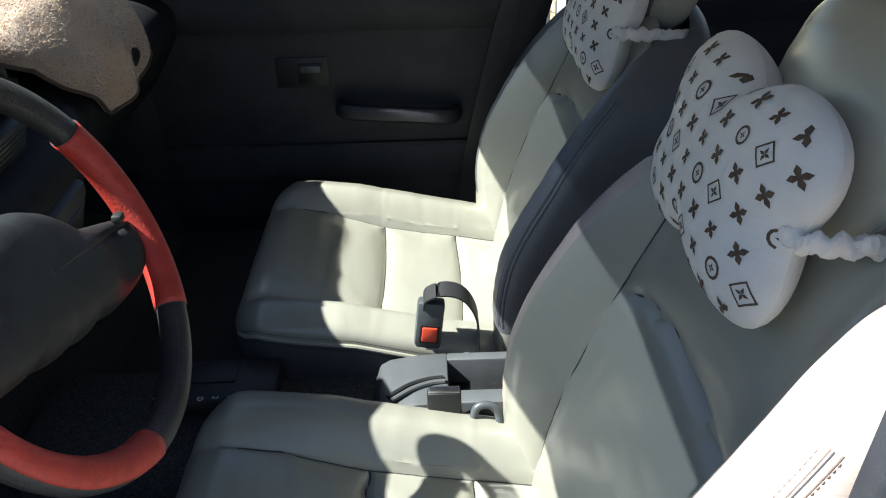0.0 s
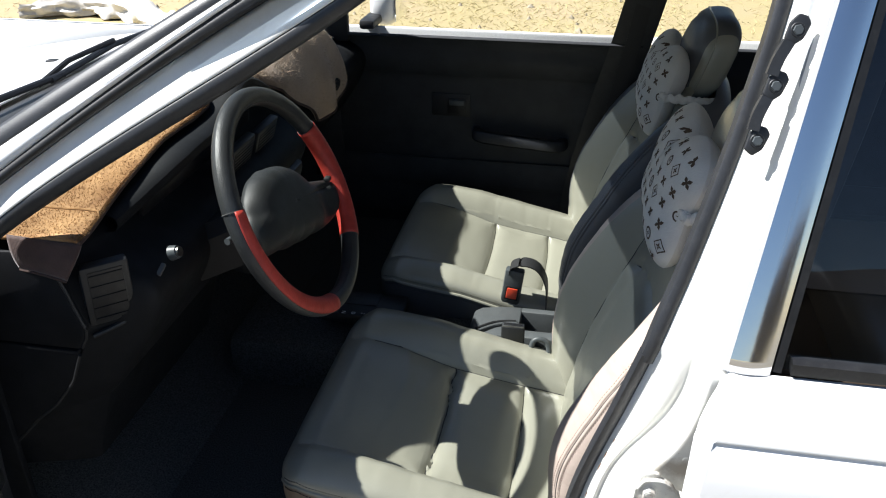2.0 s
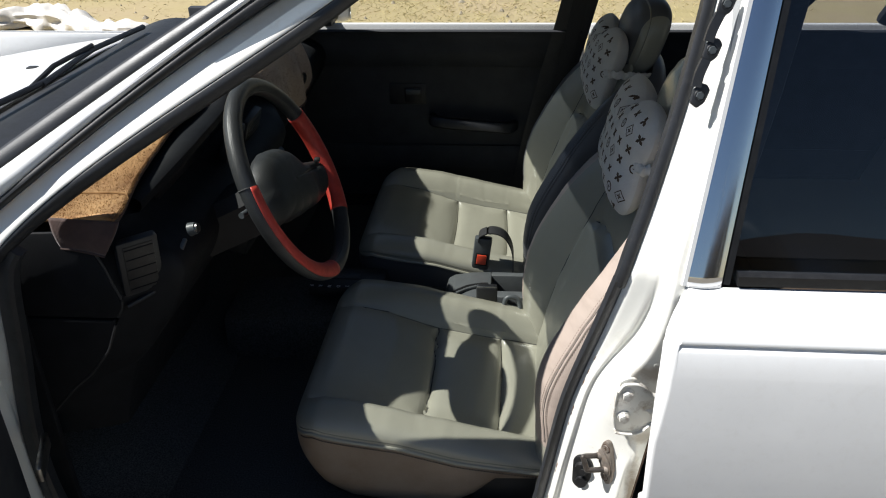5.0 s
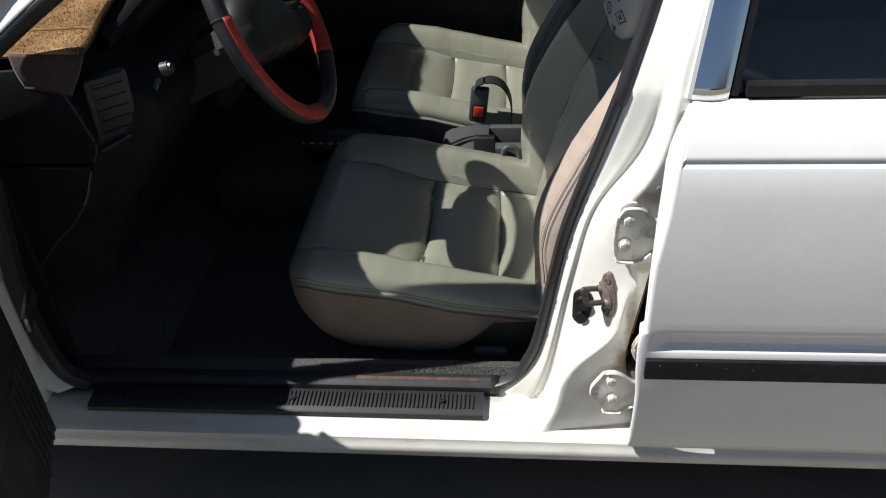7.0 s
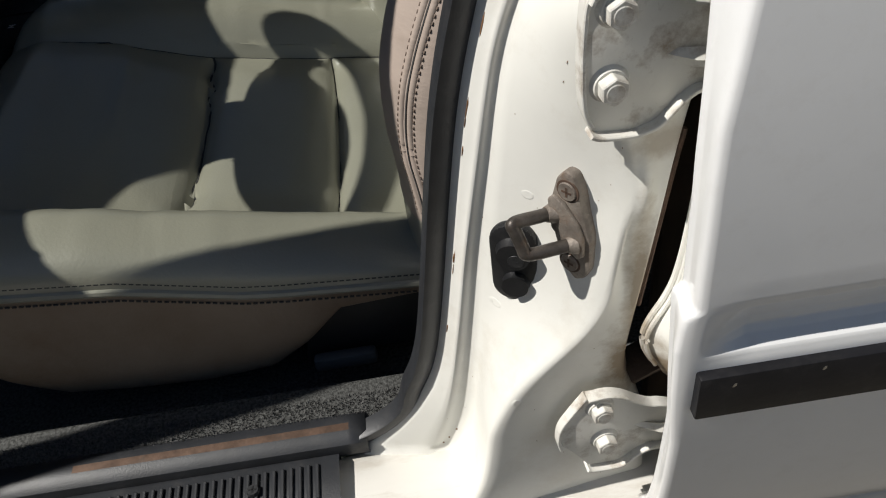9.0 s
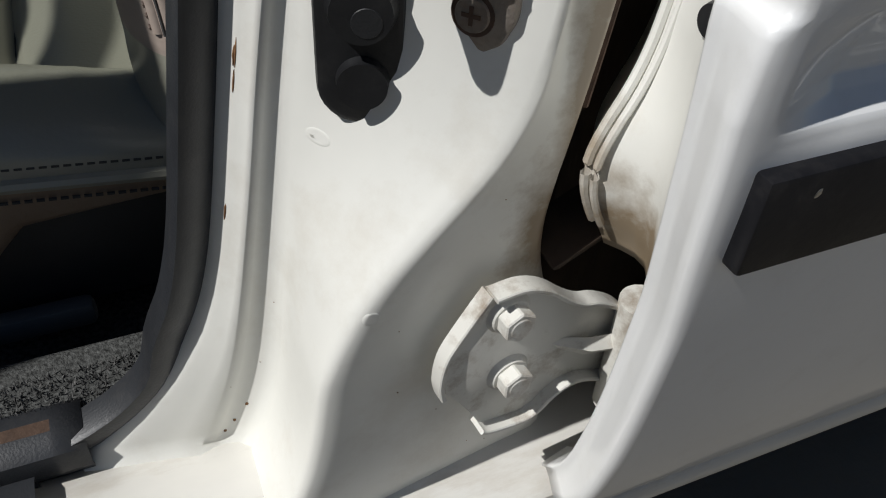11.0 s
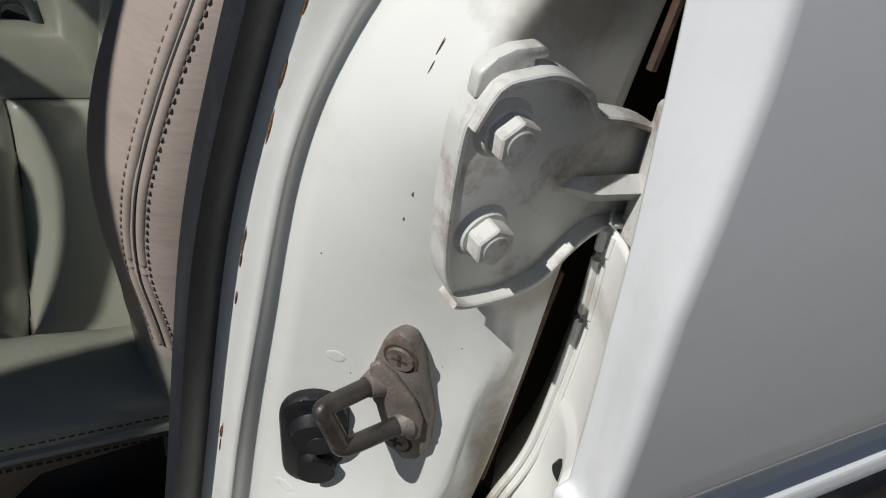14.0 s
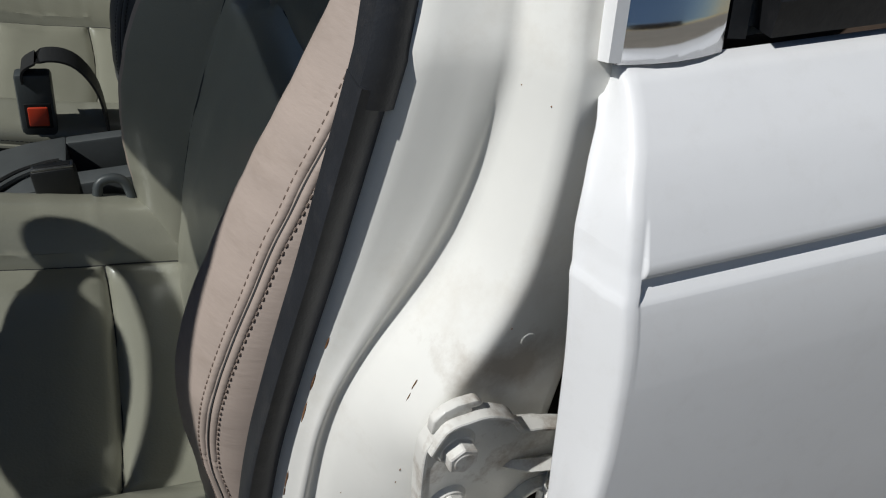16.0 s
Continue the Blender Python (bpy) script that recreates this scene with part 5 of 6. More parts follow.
    for z0, z1 in ((0.862, 0.724), (0.708, 0.45)):
        part("edge_moulding", tube([(lerp(END_X, z) + 0.0015, 0.1895, z) for z in lin(z0, z1, 26)], 0.0026, 8), PLASTIC, d, "smooth black edge moulding")
    part("knee_edge", tube(curve_pts([(-0.850, 0.200, 0.740), (-0.815, 0.235, 0.750), (-0.780, 0.30, 0.762), (-0.776, 0.40, 0.755), (-0.780, 0.52, 0.735), (-0.79, 0.66, 0.72)], 30), 0.004, 8), PLASTIC, d, "smooth black edge moulding")


build_dash()


EDGE_X = [(0.19, -0.828), (0.26, -0.842), (0.35, -0.862), (0.45, -0.850), (0.62, -0.838), (0.69, -0.842), (0.73, -0.900), (0.80, -0.912), (0.88, -0.885), (0.95, -0.842), (1.02, -0.822), (1.20, -0.806), (1.35, -0.806), (1.50, -0.825)]
EDGE_Z = [(0.19, 0.906), (0.26, 0.906), (0.35, 0.908), (0.42, 0.932), (0.49, 0.953), (0.62, 0.954), (0.69, 0.958), (0.73, 0.985), (0.78, 0.990), (0.84, 0.970), (0.90, 0.940), (0.95, 0.915), (1.00, 0.885), (1.14, 0.800), (1.21, 0.735), (1.42, 0.733), (1.49, 0.755), (1.50, 0.765)]
RIDGE = [(0.19, 0.912), (0.35, 0.914), (0.42, 0.936), (0.49, 0.958), (0.62, 0.961), (0.69, 0.966), (0.73, 0.992), (0.78, 0.996), (0.84, 0.978), (0.92, 0.945), (1.02, 0.932), (1.20, 0.936), (1.40, 0.934), (1.50, 0.928)]


def build_mat():
    m = thing("dash_cover", "brown plush dashboard cover draped over the dashboard", "dashboard cover")
    def fn(y, s):
        yy = max(0.19, y)
        xe, ze, zr = smooth_table(EDGE_X, yy, 0.012), smooth_table(EDGE_Z, yy, 0.012), smooth_table(RIDGE, yy, 0.012)
        drop = max(0.0, zr - ze)
        back_x = -1.20
        over = 0.03 * min(1.0, drop / 0.05) + 0.05 * min(1.0, max(0.0, (y - 0.95) / 0.2))
        if s < 0.72:
            q = s / 0.72
            x = back_x + (xe - over - back_x) * q
            rise = max(0.0, (x - xe + 0.16) / 0.16)
            z = 0.905 + (zr - 0.905) * rise * rise * (3 - 2 * rise)
        else:
            q = (s - 0.72) / 0.28
            x = xe - over + over * math.sin(q * math.pi / 2)
            z = zr - drop * (q ** 1.35 if drop > 0.02 else q)
        fold = (0.010 if y < 0.95 else 0.009) * noise.noise((x * 9, y * 8, 3.0)) + 0.0025 * noise.noise((x * 26, y * 26, 1.0))
        if drop > 0.05 and s > 0.72:
            x += 0.008 * math.sin(y * 38 + 2 * q) * q
        z += fold * (0.5 if y < 0.9 else 1.0)
        return (x, y, z + 0.006)
    ys = lin(0.19, 1.50, 172)
    ss = lin(0, 0.72, 44) + lin(0.735, 1.0, 24)
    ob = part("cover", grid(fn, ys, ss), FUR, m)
    solid(ob, 0.006, -1)
    def flap(u, v):
        x0, x1 = -0.945 + 0.012 * v, -0.826 - 0.034 * v ** 1.3
        bow = math.sin(math.pi * u)
        return (x0 + (x1 - x0) * u, 0.188 - 0.008 * math.sin(math.pi * v * 0.8) - 0.003 * bow * v, 0.917 - 0.006 * u - 0.055 * v - 0.008 * v * u + 0.004 * bow * v)
    solid(part("flap", grid(flap, lin(0, 1, 24), lin(0, 1, 10)), FLAP, m, "smooth dark brown end flap hanging down"), 0.004, -1)
    rim = [Vector(fn(y, 1.0)) for y in ys]
    part("hem", tube(rim, 0.0035, 6), MATBACK, m, "dark stitched hem")
    part("hem", tube([Vector(flap(u, 1.0)) for u in lin(0, 1, 24)], 0.0025, 6), MATBACK, m, "dark stitched hem")
    part("centre_seam", tube([Vector(fn(0.30 - 0.05 * (s - 0.3), s)) + Vector((0, 0, 0.0015)) for s in lin(0.30, 1.0, 40)], 0.0022, 6), FUR, m, "raised seam across the plush")
    # short pile standing off the cloth
    rnd = random.Random(21)
    vs, fs = [], []
    for i in range(42000):
        y, s = (rnd.uniform(0.19, 0.75) if rnd.random() < 0.45 else rnd.uniform(0.75, 1.5)), 1 - rnd.random() ** 1.2 * 0.75
        p = Vector(fn(y, s))
        n = (Vector(fn(y + 0.004, s)) - p).cross(Vector(fn(y, min(1.0, s + 0.01) if s < 0.985 else s - 0.01)) - p)
        if n.length == 0:
            continue
        n.normalize()
        if n.z + n.x < 0:
            n = -n
        lean = Vector((0.5 + 0.6 * noise.noise((y * 12, s * 12, 0)), 0.7 * noise.noise((y * 10, s * 10, 5)), -0.1))
        t = (n + lean + Vector((rnd.uniform(-.4, .4), rnd.uniform(-.4, .4), rnd.uniform(-.4, .4)))).normalized()
        side = t.cross(Vector((rnd.uniform(-1, 1), rnd.uniform(-1, 1), rnd.uniform(-1, 1)))).normalized() * 0.0006
        o = len(vs)
        vs += [p - side, p + side, p + t * rnd.uniform(0.0022, 0.0042)]
        fs.append((o, o + 1, o + 2))
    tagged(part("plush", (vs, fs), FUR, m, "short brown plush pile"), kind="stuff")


build_mat()


# ---- neck pillows ----
def pillow(name, c, tilt, label):
    p = thing(name, label, "neck pillow", "neck pillows")
    rot = Euler((0, tilt, 0)).to_matrix()
    A, B = 0.172, 0.109
    def outline(a):
        # bone outline: two lobed ends and a narrow waist
        cy, sz = math.cos(a), math.sin(a)
        r = 1.0 / (abs(cy / A) ** 4.0 + abs(sz / B) ** 4.0) ** 0.25
        waist = 1.0 - 0.26 * math.exp(-(cy / 0.36) ** 2) - 0.11 * math.exp(-(sz / 0.22) ** 2)
        return r * waist
    def surf(r, a, side):
        R = outline(a)
        th = 0.050 * max(0.0, 1 - r ** 2.6) ** 0.62
        wr = 0.0022 * noise.noise((math.cos(a) * r * 5, math.sin(a) * r * 5, side * 2.0)) * (1 - r)
        loc = Vector((-side * (th + wr), R * r * math.cos(a), R * r * math.sin(a)))
        return Vector(c) + rot @ loc
    us = [1 - (1 - i / 26) ** 1.6 for i in range(27)]
    an = lin(0, 2 * math.pi, 97)
    f = grid(lambda r, a: surf(r, a, 1), us, an)
    b = grid(lambda r, a: surf(r, a, -1), us, an)
    part("cushion", join(f, (b[0], [q[::-1] for q in b[1]])), CLOTH, p)
    # printed motifs laid on the cloth
    def on(y, z):
        a = math.atan2(z, y)
        r = math.hypot(y, z) / outline(a)
        if r > 0.97:
            return None
        q = surf(r, a, 1)
        n = (surf(min(r + 0.02, 0.99), a, 1) - q).cross(surf(r, a + 0.03, 1) - q)
        n = n.normalized() if n.length > 0 else rot @ Vector((-1, 0, 0))
        if (rot @ Vector((-1, 0, 0))).dot(n) < 0:
            n = -n
        return q + n * 0.0007
    vs, fs = [], []
    def poly(pts):
        q = [on(y, z) for y, z in pts]
        if None in q:
            return
        o = len(vs)
        vs.extend(q)
        fs.append(tuple(range(o, o + len(q))))
    def motif(y, z, kind, s):
        if kind == 0:      # four-petal flower
            for i in range(4):
                a = i * math.pi / 2 + math.pi / 4
                cx, cz = math.cos(a), math.sin(a)
                poly([(y + s * 0.12 * -cz, z + s * 0.12 * cx), (y + s * (0.55 * cx - 0.30 * cz), z + s * (0.55 * cz + 0.30 * cx)), (y + s * cx, z + s * cz), (y + s * (0.55 * cx + 0.30 * cz), z + s * (0.55 * cz - 0.30 * cx)), (y + s * 0.12 * cz, z - s * 0.12 * cx)])
        elif kind == 1:    # square frame with a star
            for i in range(4):
                a0, a1 = i * math.pi / 2, (i + 1) * math.pi / 2
                for f0, f1 in ((0.0, 0.5), (0.5, 1.0)):
                    g = lambda t, q: (y + s * q * (math.cos(a0) * (1 - t) + math.cos(a1) * t), z + s * q * (math.sin(a0) * (1 - t) + math.sin(a1) * t))
                    poly([g(f0, 1.25), g(f1, 1.25), g(f1, 1.02), g(f0, 1.02)])
            for i in range(4):
                a = i * math.pi / 2
                poly([(y, z), (y + s * 0.28 * math.cos(a + 0.6), z + s * 0.28 * math.sin(a + 0.6)), (y + s * 0.62 * math.cos(a), z + s * 0.62 * math.sin(a)), (y + s * 0.28 * math.cos(a - 0.6), z + s * 0.28 * math.sin(a - 0.6))])
        else:              # broad ring
            for i in range(12):
                a0, a1 = i * math.pi / 6, (i + 1) * math.pi / 6
                poly([(y + s * math.cos(a0), z + s * math.sin(a0)), (y + s * math.cos(a1), z + s * math.sin(a1)), (y + s * 0.72 * math.cos(a1), z + s * 0.72 * math.sin(a1)), (y + s * 0.72 * math.cos(a0), z + s * 0.72 * math.sin(a0))])
            for i in range(4):
                a = i * math.pi / 2
                poly([(y, z), (y + s * 0.2 * math.cos(a + 0.6), z + s * 0.2 * math.sin(a + 0.6)), (y + s * 0.45 * math.cos(a), z + s * 0.45 * math.sin(a)), (y + s * 0.2 * math.cos(a - 0.6), z + s * 0.2 * math.sin(a - 0.6))])
    i = 0
    for r in range(-4, 5):
        for q in range(-6, 7):
            yy, zz = q * 0.037 + (0.0185 if r % 2 else 0), r * 0.028
            motif(yy, zz, (q + 2 * r) % 3 if r % 2 == 0 else 0, 0.0105 if (q * 7 + r * 3) % 4 else 0.0090)
    tagged(part("printed_pattern", (vs, fs), PRINT, p, "brown printed flowers, squares and rings", smooth=False), kind="stuff")
    # gathered elastic strap to the headrest
    pts = [Vector(c) + rot @ Vector((-0.012, -0.134, 0.004)), Vector(c) + rot @ Vector((0.004, -0.160, 0.008)), Vector(c) + Vector((0.040, -0.168, 0.006)), Vector(c) + Vector((0.085, -0.155, 0.000)), Vector(c) + Vector((0.14, -0.12, -0.004))]
    cp = curve_pts(pts, 90)
    vs, fs = sweep(cp, circle(0.0100, 16, 0.0075))
    for i, v in enumerate(vs):
        b = cp[i // 16]
        k = 1 + 0.55 * noise.noise((i // 16 * 0.17, (i % 16) * 0.22, 2.0)) + 0.30 * noise.noise((i // 16 * 0.45, (i % 16) * 0.5, 7.0))
        vs[i] = b + (v - b) * k * (0.75 if i // 16 > 70 else 1.0)
    part("strap", (vs, fs), CLOTH, p, "crumpled elastic cloth strap")
    return p


pillow("neck_pillow", (0.043, 0.562, 0.920), 0.25, "white bone-shaped neck pillow with brown printed pattern")
pillow("neck_pillow", (0.050, 1.262, 0.886), 0.25, "white bone-shaped neck pillow with brown printed pattern, on the passenger seat")


# ---- centre console ----
def build_console():
    c = thing("centre_console", "dark grey console tray between the seats", "console")
    part("tunnel", bm_data(box((1.0, 0.24, 0.16), (-0.45, 0.915, 0.245), 0.03)), CARPET, c, "dark carpeted tunnel")
    CONS = mat("console_plastic", (0.085, 0.092, 0.096), 0.45, noise_scale=25, noise_amt=0.2, bump=0.2, bump_scale=900)
    front = [(-0.375, 0.29), (-0.352, 0.368), (-0.335, 0.378), (-0.29, 0.386), (-0.236, 0.389), (-0.236, 0.29)]
    part("body", extrude(front, "y", 0.835, 0.965, 0.005), CONS, c, "grey console front")
    for y0, y1 in ((0.835, 0.868), (0.944, 0.965)):
        part("side_rail", bm_data(box((0.36, y1 - y0, 0.098), (-0.058, (y0 + y1) / 2, 0.339), 0.004)), CONS, c, "grey console rail")
    part("tray", bm_data(box((0.34, 0.080, 0.006), (-0.06, 0.906, 0.335), 0.002)), RUBBER, c, "black recessed tray")
    part("groove", tube(curve_pts([(-0.335, 0.858, 0.384), (-0.300, 0.882, 0.388), (-0.268, 0.893, 0.3895), (-0.245, 0.896, 0.3895)], 20), 0.0045, 8), RUBBER, c, "dark curved groove")
    part("groove_lip", tube(curve_pts([(-0.330, 0.848, 0.385), (-0.296, 0.871, 0.389), (-0.266, 0.883, 0.3905), (-0.242, 0.886, 0.3905)], 20), 0.0045, 8), CONS, c, "raised lip beside the groove")
    hb = thing("hand_brake", "black hand brake lever beside the console", "hand brake")
    part("lever", tube([(-0.06, 0.822, 0.335), (-0.20, 0.822, 0.362), (-0.27, 0.822, 0.372)], 0.010, 12), PLASTIC, hb)
    part("grip", sweep(curve_pts([(-0.22, 0.822, 0.366), (-0.28, 0.822, 0.378), (-0.35, 0.822, 0.380)], 12), circle(0.013, 12)), TRIM, hb, "worn black grip")
    part("button", bm_data(cyl(0.006, 0.006, (-0.352, 0.822, 0.380), (-0.362, 0.822, 0.380), 14)), STEEL, hb, "steel release button")
    an = thing("belt_anchor", "black belt anchor fork with a worn steel tongue", "belt anchor")
    part("hoop", tube(curve_pts([(-0.200, 0.790, 0.330), (-0.200, 0.800, 0.385), (-0.192, 0.806, 0.405), (-0.170, 0.806, 0.405), (-0.160, 0.800, 0.385), (-0.158, 0.780, 0.330)], 26), 0.0065, 10), GREYPL, an, "grey plastic hoop")
    part("tongue", bm_data(box((0.014, 0.010, 0.060), (-0.176, 0.790, 0.355), 0.002, rot=Euler((0.3, 0.1, 0)).to_matrix())), STEEL, an, "worn steel tongue")
    part("base", bm_data(box((0.085, 0.030, 0.05), (-0.178, 0.785, 0.315), 0.006)), PLASTIC, an)
    gs = thing("gear_selector", "black gear selector gate with white letters", "gear selector")
    part("gate", bm_data(box((0.20, 0.11, 0.03), (-0.62, 0.915, 0.372), 0.008)), PLASTIC, gs)
    part("gate_recess", bm_data(box((0.12, 0.05, 0.003), (-0.65, 0.93, 0.388), 0.001)), RUBBER, gs)
    for i, ch in enumerate("PRND2L"):
        cu = bpy.data.curves.new("letter", "FONT")
        cu.body, cu.size, cu.extrude = ch, 0.014, 0.0003
        ob = new("letter", cu)
        ob.data.materials.append(INK)
        ob.parent = gs
        ob.location = (-0.715 + 0.024 * i, 0.870, 0.3885)
        ob.rotation_euler = (0, 0, -math.pi / 2)


build_console()


def build_buckle():
    b = thing("seat_belt_buckle", "grey seat belt buckle with red release button", "seat belt buckle")
    R = Euler((0, 0.12, 0)).to_matrix()
    h = part("housing", bm_data(box((0.047, 0.026, 0.100), (-0.266, 0.998, 0.426), 0.006, rot=R)), GREYPL, b)
    part("button_frame", bm_data(box((0.034, 0.004, 0.038), (-0.266, 0.9846, 0.414), 0.001, rot=R)), RUBBER, b, "dark inset round the button")
    part("button", bm_data(box((0.026, 0.006, 0.029), (-0.266, 0.9825, 0.414), 0.002, rot=R)), REDBTN, b, "red release button")
    part("strap", sweep(curve_pts([(-0.274, 1.0, 0.466), (-0.268, 1.0, 0.486), (-0.235, 1.0, 0.496), (-0.203, 1.0, 0.482), (-0.183, 1.0, 0.44), (-0.180, 1.0, 0.38)], 24), [(-0.021, 0.0014), (0.021, 0.0014), (0.021, -0.0014), (-0.021, -0.0014)], up=(1, 0, 0.3), scale=[1.0 + 0.15 * i / 23 for i in range(24)]), WEB, b, "black looped belt webbing")
    part("stem", bm_data(box((0.03, 0.012, 0.16), (-0.262, 1.0, 0.32), 0.004)), PLASTIC, b)
    d = thing("seat_belt_buckle", "black driver's belt buckle in the console gap", "seat belt buckle")
    part("housing", bm_data(box((0.053, 0.020, 0.062), (-0.2445, 0.818, 0.399), 0.005)), PLASTIC, d)
    part("slot_rim", bm_data(box((0.049, 0.015, 0.003), (-0.2445, 0.818, 0.4305), 0.001)), STEEL, d, "bright rim of the tongue slot")
    part("slot", bm_data(box((0.043, 0.008, 0.002), (-0.2445, 0.818, 0.4318), 0.0006)), RUBBER, d, "dark tongue slot")
    part("stem", bm_data(box((0.03, 0.014, 0.10), (-0.2445, 0.818, 0.345), 0.004)), PLASTIC, d)


build_buckle()


# ---- pillar hardware ----
def hinge(outline, bolts, yp, rims, label):
    """A bent steel hinge leaf on the pillar with its raised rims and bolts, under the rear door."""
    h = part("hinge", extrude(outline, "y", yp - 0.004, yp + 0.003, 0.001), HINGE, bpy.data.objects["rear_door"], label)
    for pts, out, back in rims:
        path = curve_pts([(x, yp - out, z) for x, z in pts], 26)
        part("rim", sweep(path, [(-0.0013, out + back), (0.0013, out + back), (0.0013, -0.0008), (0.0007, -0.0014), (-0.0007, -0.0014), (-0.0013, -0.0008)], up=(0, 1, 0)), HINGE, h)
    for x, z in bolts:
        bm = cyl(0.0087, 0.0087, (0, -0.002, 0), (0, -0.0110, 0), 6)
        bmesh.ops.bevel(bm, geom=list(bm.edges), offset=0.0007, segments=1, affect="EDGES")
        cyl(0.0116, 0.0094, (0, 0, 0), (0, -0.0034, 0), 28, bm)
        cyl(0.0058, 0.0050, (0, -0.0109, 0), (0, -0.0114, 0), 16, bm)
        bo = part("bolt", bm, HINGE, h, "painted hexagon bolt", smooth=False)
        bo.location = (x, yp - 0.004, z)
    # the leaf is set slightly back towards the rear
    pivot = Vector((bolts[0][0] + 0.025, yp, 0))
    h.matrix_world = Matrix.Translation(pivot + Vector((0.002, 0, 0))) @ Matrix.Rotation(radians(5.6), 4, "Z") @ Matrix.Translation(-pivot)
    return h


UP_OUT = [(-0.0160, 0.676), (-0.0165, 0.646), (-0.0145, 0.620), (-0.009, 0.6125), (0.012, 0.6105), (0.027, 0.614), (0.037, 0.624), (0.049, 0.631), (0.063, 0.629), (0.085, 0.625), (0.085, 0.668), (0.071, 0.669), (0.049, 0.682), (0.036, 0.687), (0.029, 0.698), (0.016, 0.7065), (-0.006, 0.7065), (-0.0145, 0.696)]


def build_hinges():
    h = hinge(UP_OUT, [(0.000, 0.6885), (-0.0025, 0.6445)], 0.0815,
              [([(-0.0145, 0.694), (-0.0065, 0.7070), (0.004, 0.7085), (0.016, 0.7072), (0.029, 0.6985), (0.036, 0.6875), (0.049, 0.6825), (0.062, 0.6765), (0.074, 0.668)], 0.0085, 0.0),
               ([(-0.0140, 0.6160), (-0.008, 0.6130), (0.009, 0.6105), (0.020, 0.6115), (0.028, 0.6150), (0.038, 0.6255), (0.049, 0.6320), (0.062, 0.6300), (0.085, 0.6260)], 0.0100, 0.0),
               ([(-0.0065, 0.7065), (-0.0130, 0.6975), (-0.0160, 0.689), (-0.0175, 0.660), (-0.0165, 0.632), (-0.0120, 0.6185)], 0.0050, 0.004)],
              "white painted upper rear door hinge with two bolts")
    part("rib", sweep([(0.026, 0.081, 0.656), (0.045, 0.074, 0.652), (0.070, 0.068, 0.650)], [(-0.006, 0.0), (0.0, 0.006), (0.006, 0.0), (0.0, -0.004)], up=(0, 1, 0), scale=[0.3, 1, 1.1]), HINGE, h)
    part("shim_tab", extrude([(-0.0130, 0.7020), (-0.0120, 0.7110), (-0.0060, 0.7155), (0.0005, 0.7172), (0.0105, 0.7165), (0.0140, 0.7138), (0.0135, 0.7115), (0.0085, 0.7118), (0.0095, 0.7060)], "y", 0.0775, 0.0835, 0.0012), HINGE, h, "folded second layer of the hinge leaf")
    part("knuckle", bm_data(cyl(0.0115, 0.0115, (0.073, 0.066, 0.612), (0.073, 0.066, 0.684), 20)), HINGE, h, "painted hinge knuckle")
    lo = [(-0.0335, 0.325), (-0.0350, 0.335), (-0.0325, 0.350), (-0.024, 0.366), (-0.014, 0.3815), (0.000, 0.3790), (0.012, 0.374), (0.026, 0.363), (0.036, 0.356), (0.057, 0.345), (0.075, 0.332), (0.075, 0.286), (0.060, 0.292), (0.045, 0.299), (0.031, 0.298), (0.023, 0.291), (0.012, 0.2865), (-0.012, 0.290), (-0.018, 0.302), (-0.026, 0.315)]
    h2 = hinge(lo, [(-0.004, 0.3665), (0.0005, 0.3240)], 0.0725,
               [([(-0.0145, 0.3825), (0.000, 0.3825), (0.013, 0.3765), (0.026, 0.3650), (0.036, 0.3580), (0.046, 0.3545), (0.060, 0.3450), (0.073, 0.330)], 0.0085, 0.0),
                ([(-0.014, 0.2915), (-0.008, 0.2885), (0.011, 0.2860), (0.019, 0.2885), (0.027, 0.2960), (0.036, 0.3005), (0.046, 0.3000), (0.060, 0.2930), (0.075, 0.286)], 0.0095, 0.0),
                ([(-0.0145, 0.3820), (-0.026, 0.3650), (-0.0345, 0.350), (-0.0368, 0.334), (-0.0350, 0.323)], 0.0050, 0.002)],
               "white painted lower rear door hinge with two bolts")
    part("rib", sweep([(0.020, 0.072, 0.333), (0.045, 0.064, 0.325), (0.070, 0.060, 0.322)], [(-0.006, 0.0), (0.0, 0.006), (0.006, 0.0), (0.0, -0.004)], up=(0, 1, 0), scale=[0.3, 1, 1.1]), HINGE, h2)
    part("knuckle", bm_data(cyl(0.0115, 0.0115, (0.068, 0.058, 0.276), (0.068, 0.058, 0.352), 20)), HINGE, h2, "painted hinge knuckle")

    cu = bpy.data.curves.new("stamped_mark", "FONT")
    cu.body, cu.size, cu.extrude = "5 L", 0.0085, 0.0002
    ob = new("stamped_mark", cu)
    ob.data.materials.append(TRIM)
    ob.parent = h2
    ob.location = (-0.008, 0.0698, 0.3455)
    ob.rotation_euler = (math.pi / 2, 0, 0)


build_hinges()

# frame of the sloping pillar face: FN stands off it
FN = Vector((-0.58, -0.81, 0.0)).normalized()
FZ = Vector((0, 0, 1))


def face_m(o, n=FN):
    """Local x along the face, y up, z off the face."""
    n = Vector(n).normalized()
    m = Matrix((FZ.cross(n), FZ, n)).transposed().to_4x4()
    return Matrix.Translation(o) @ m


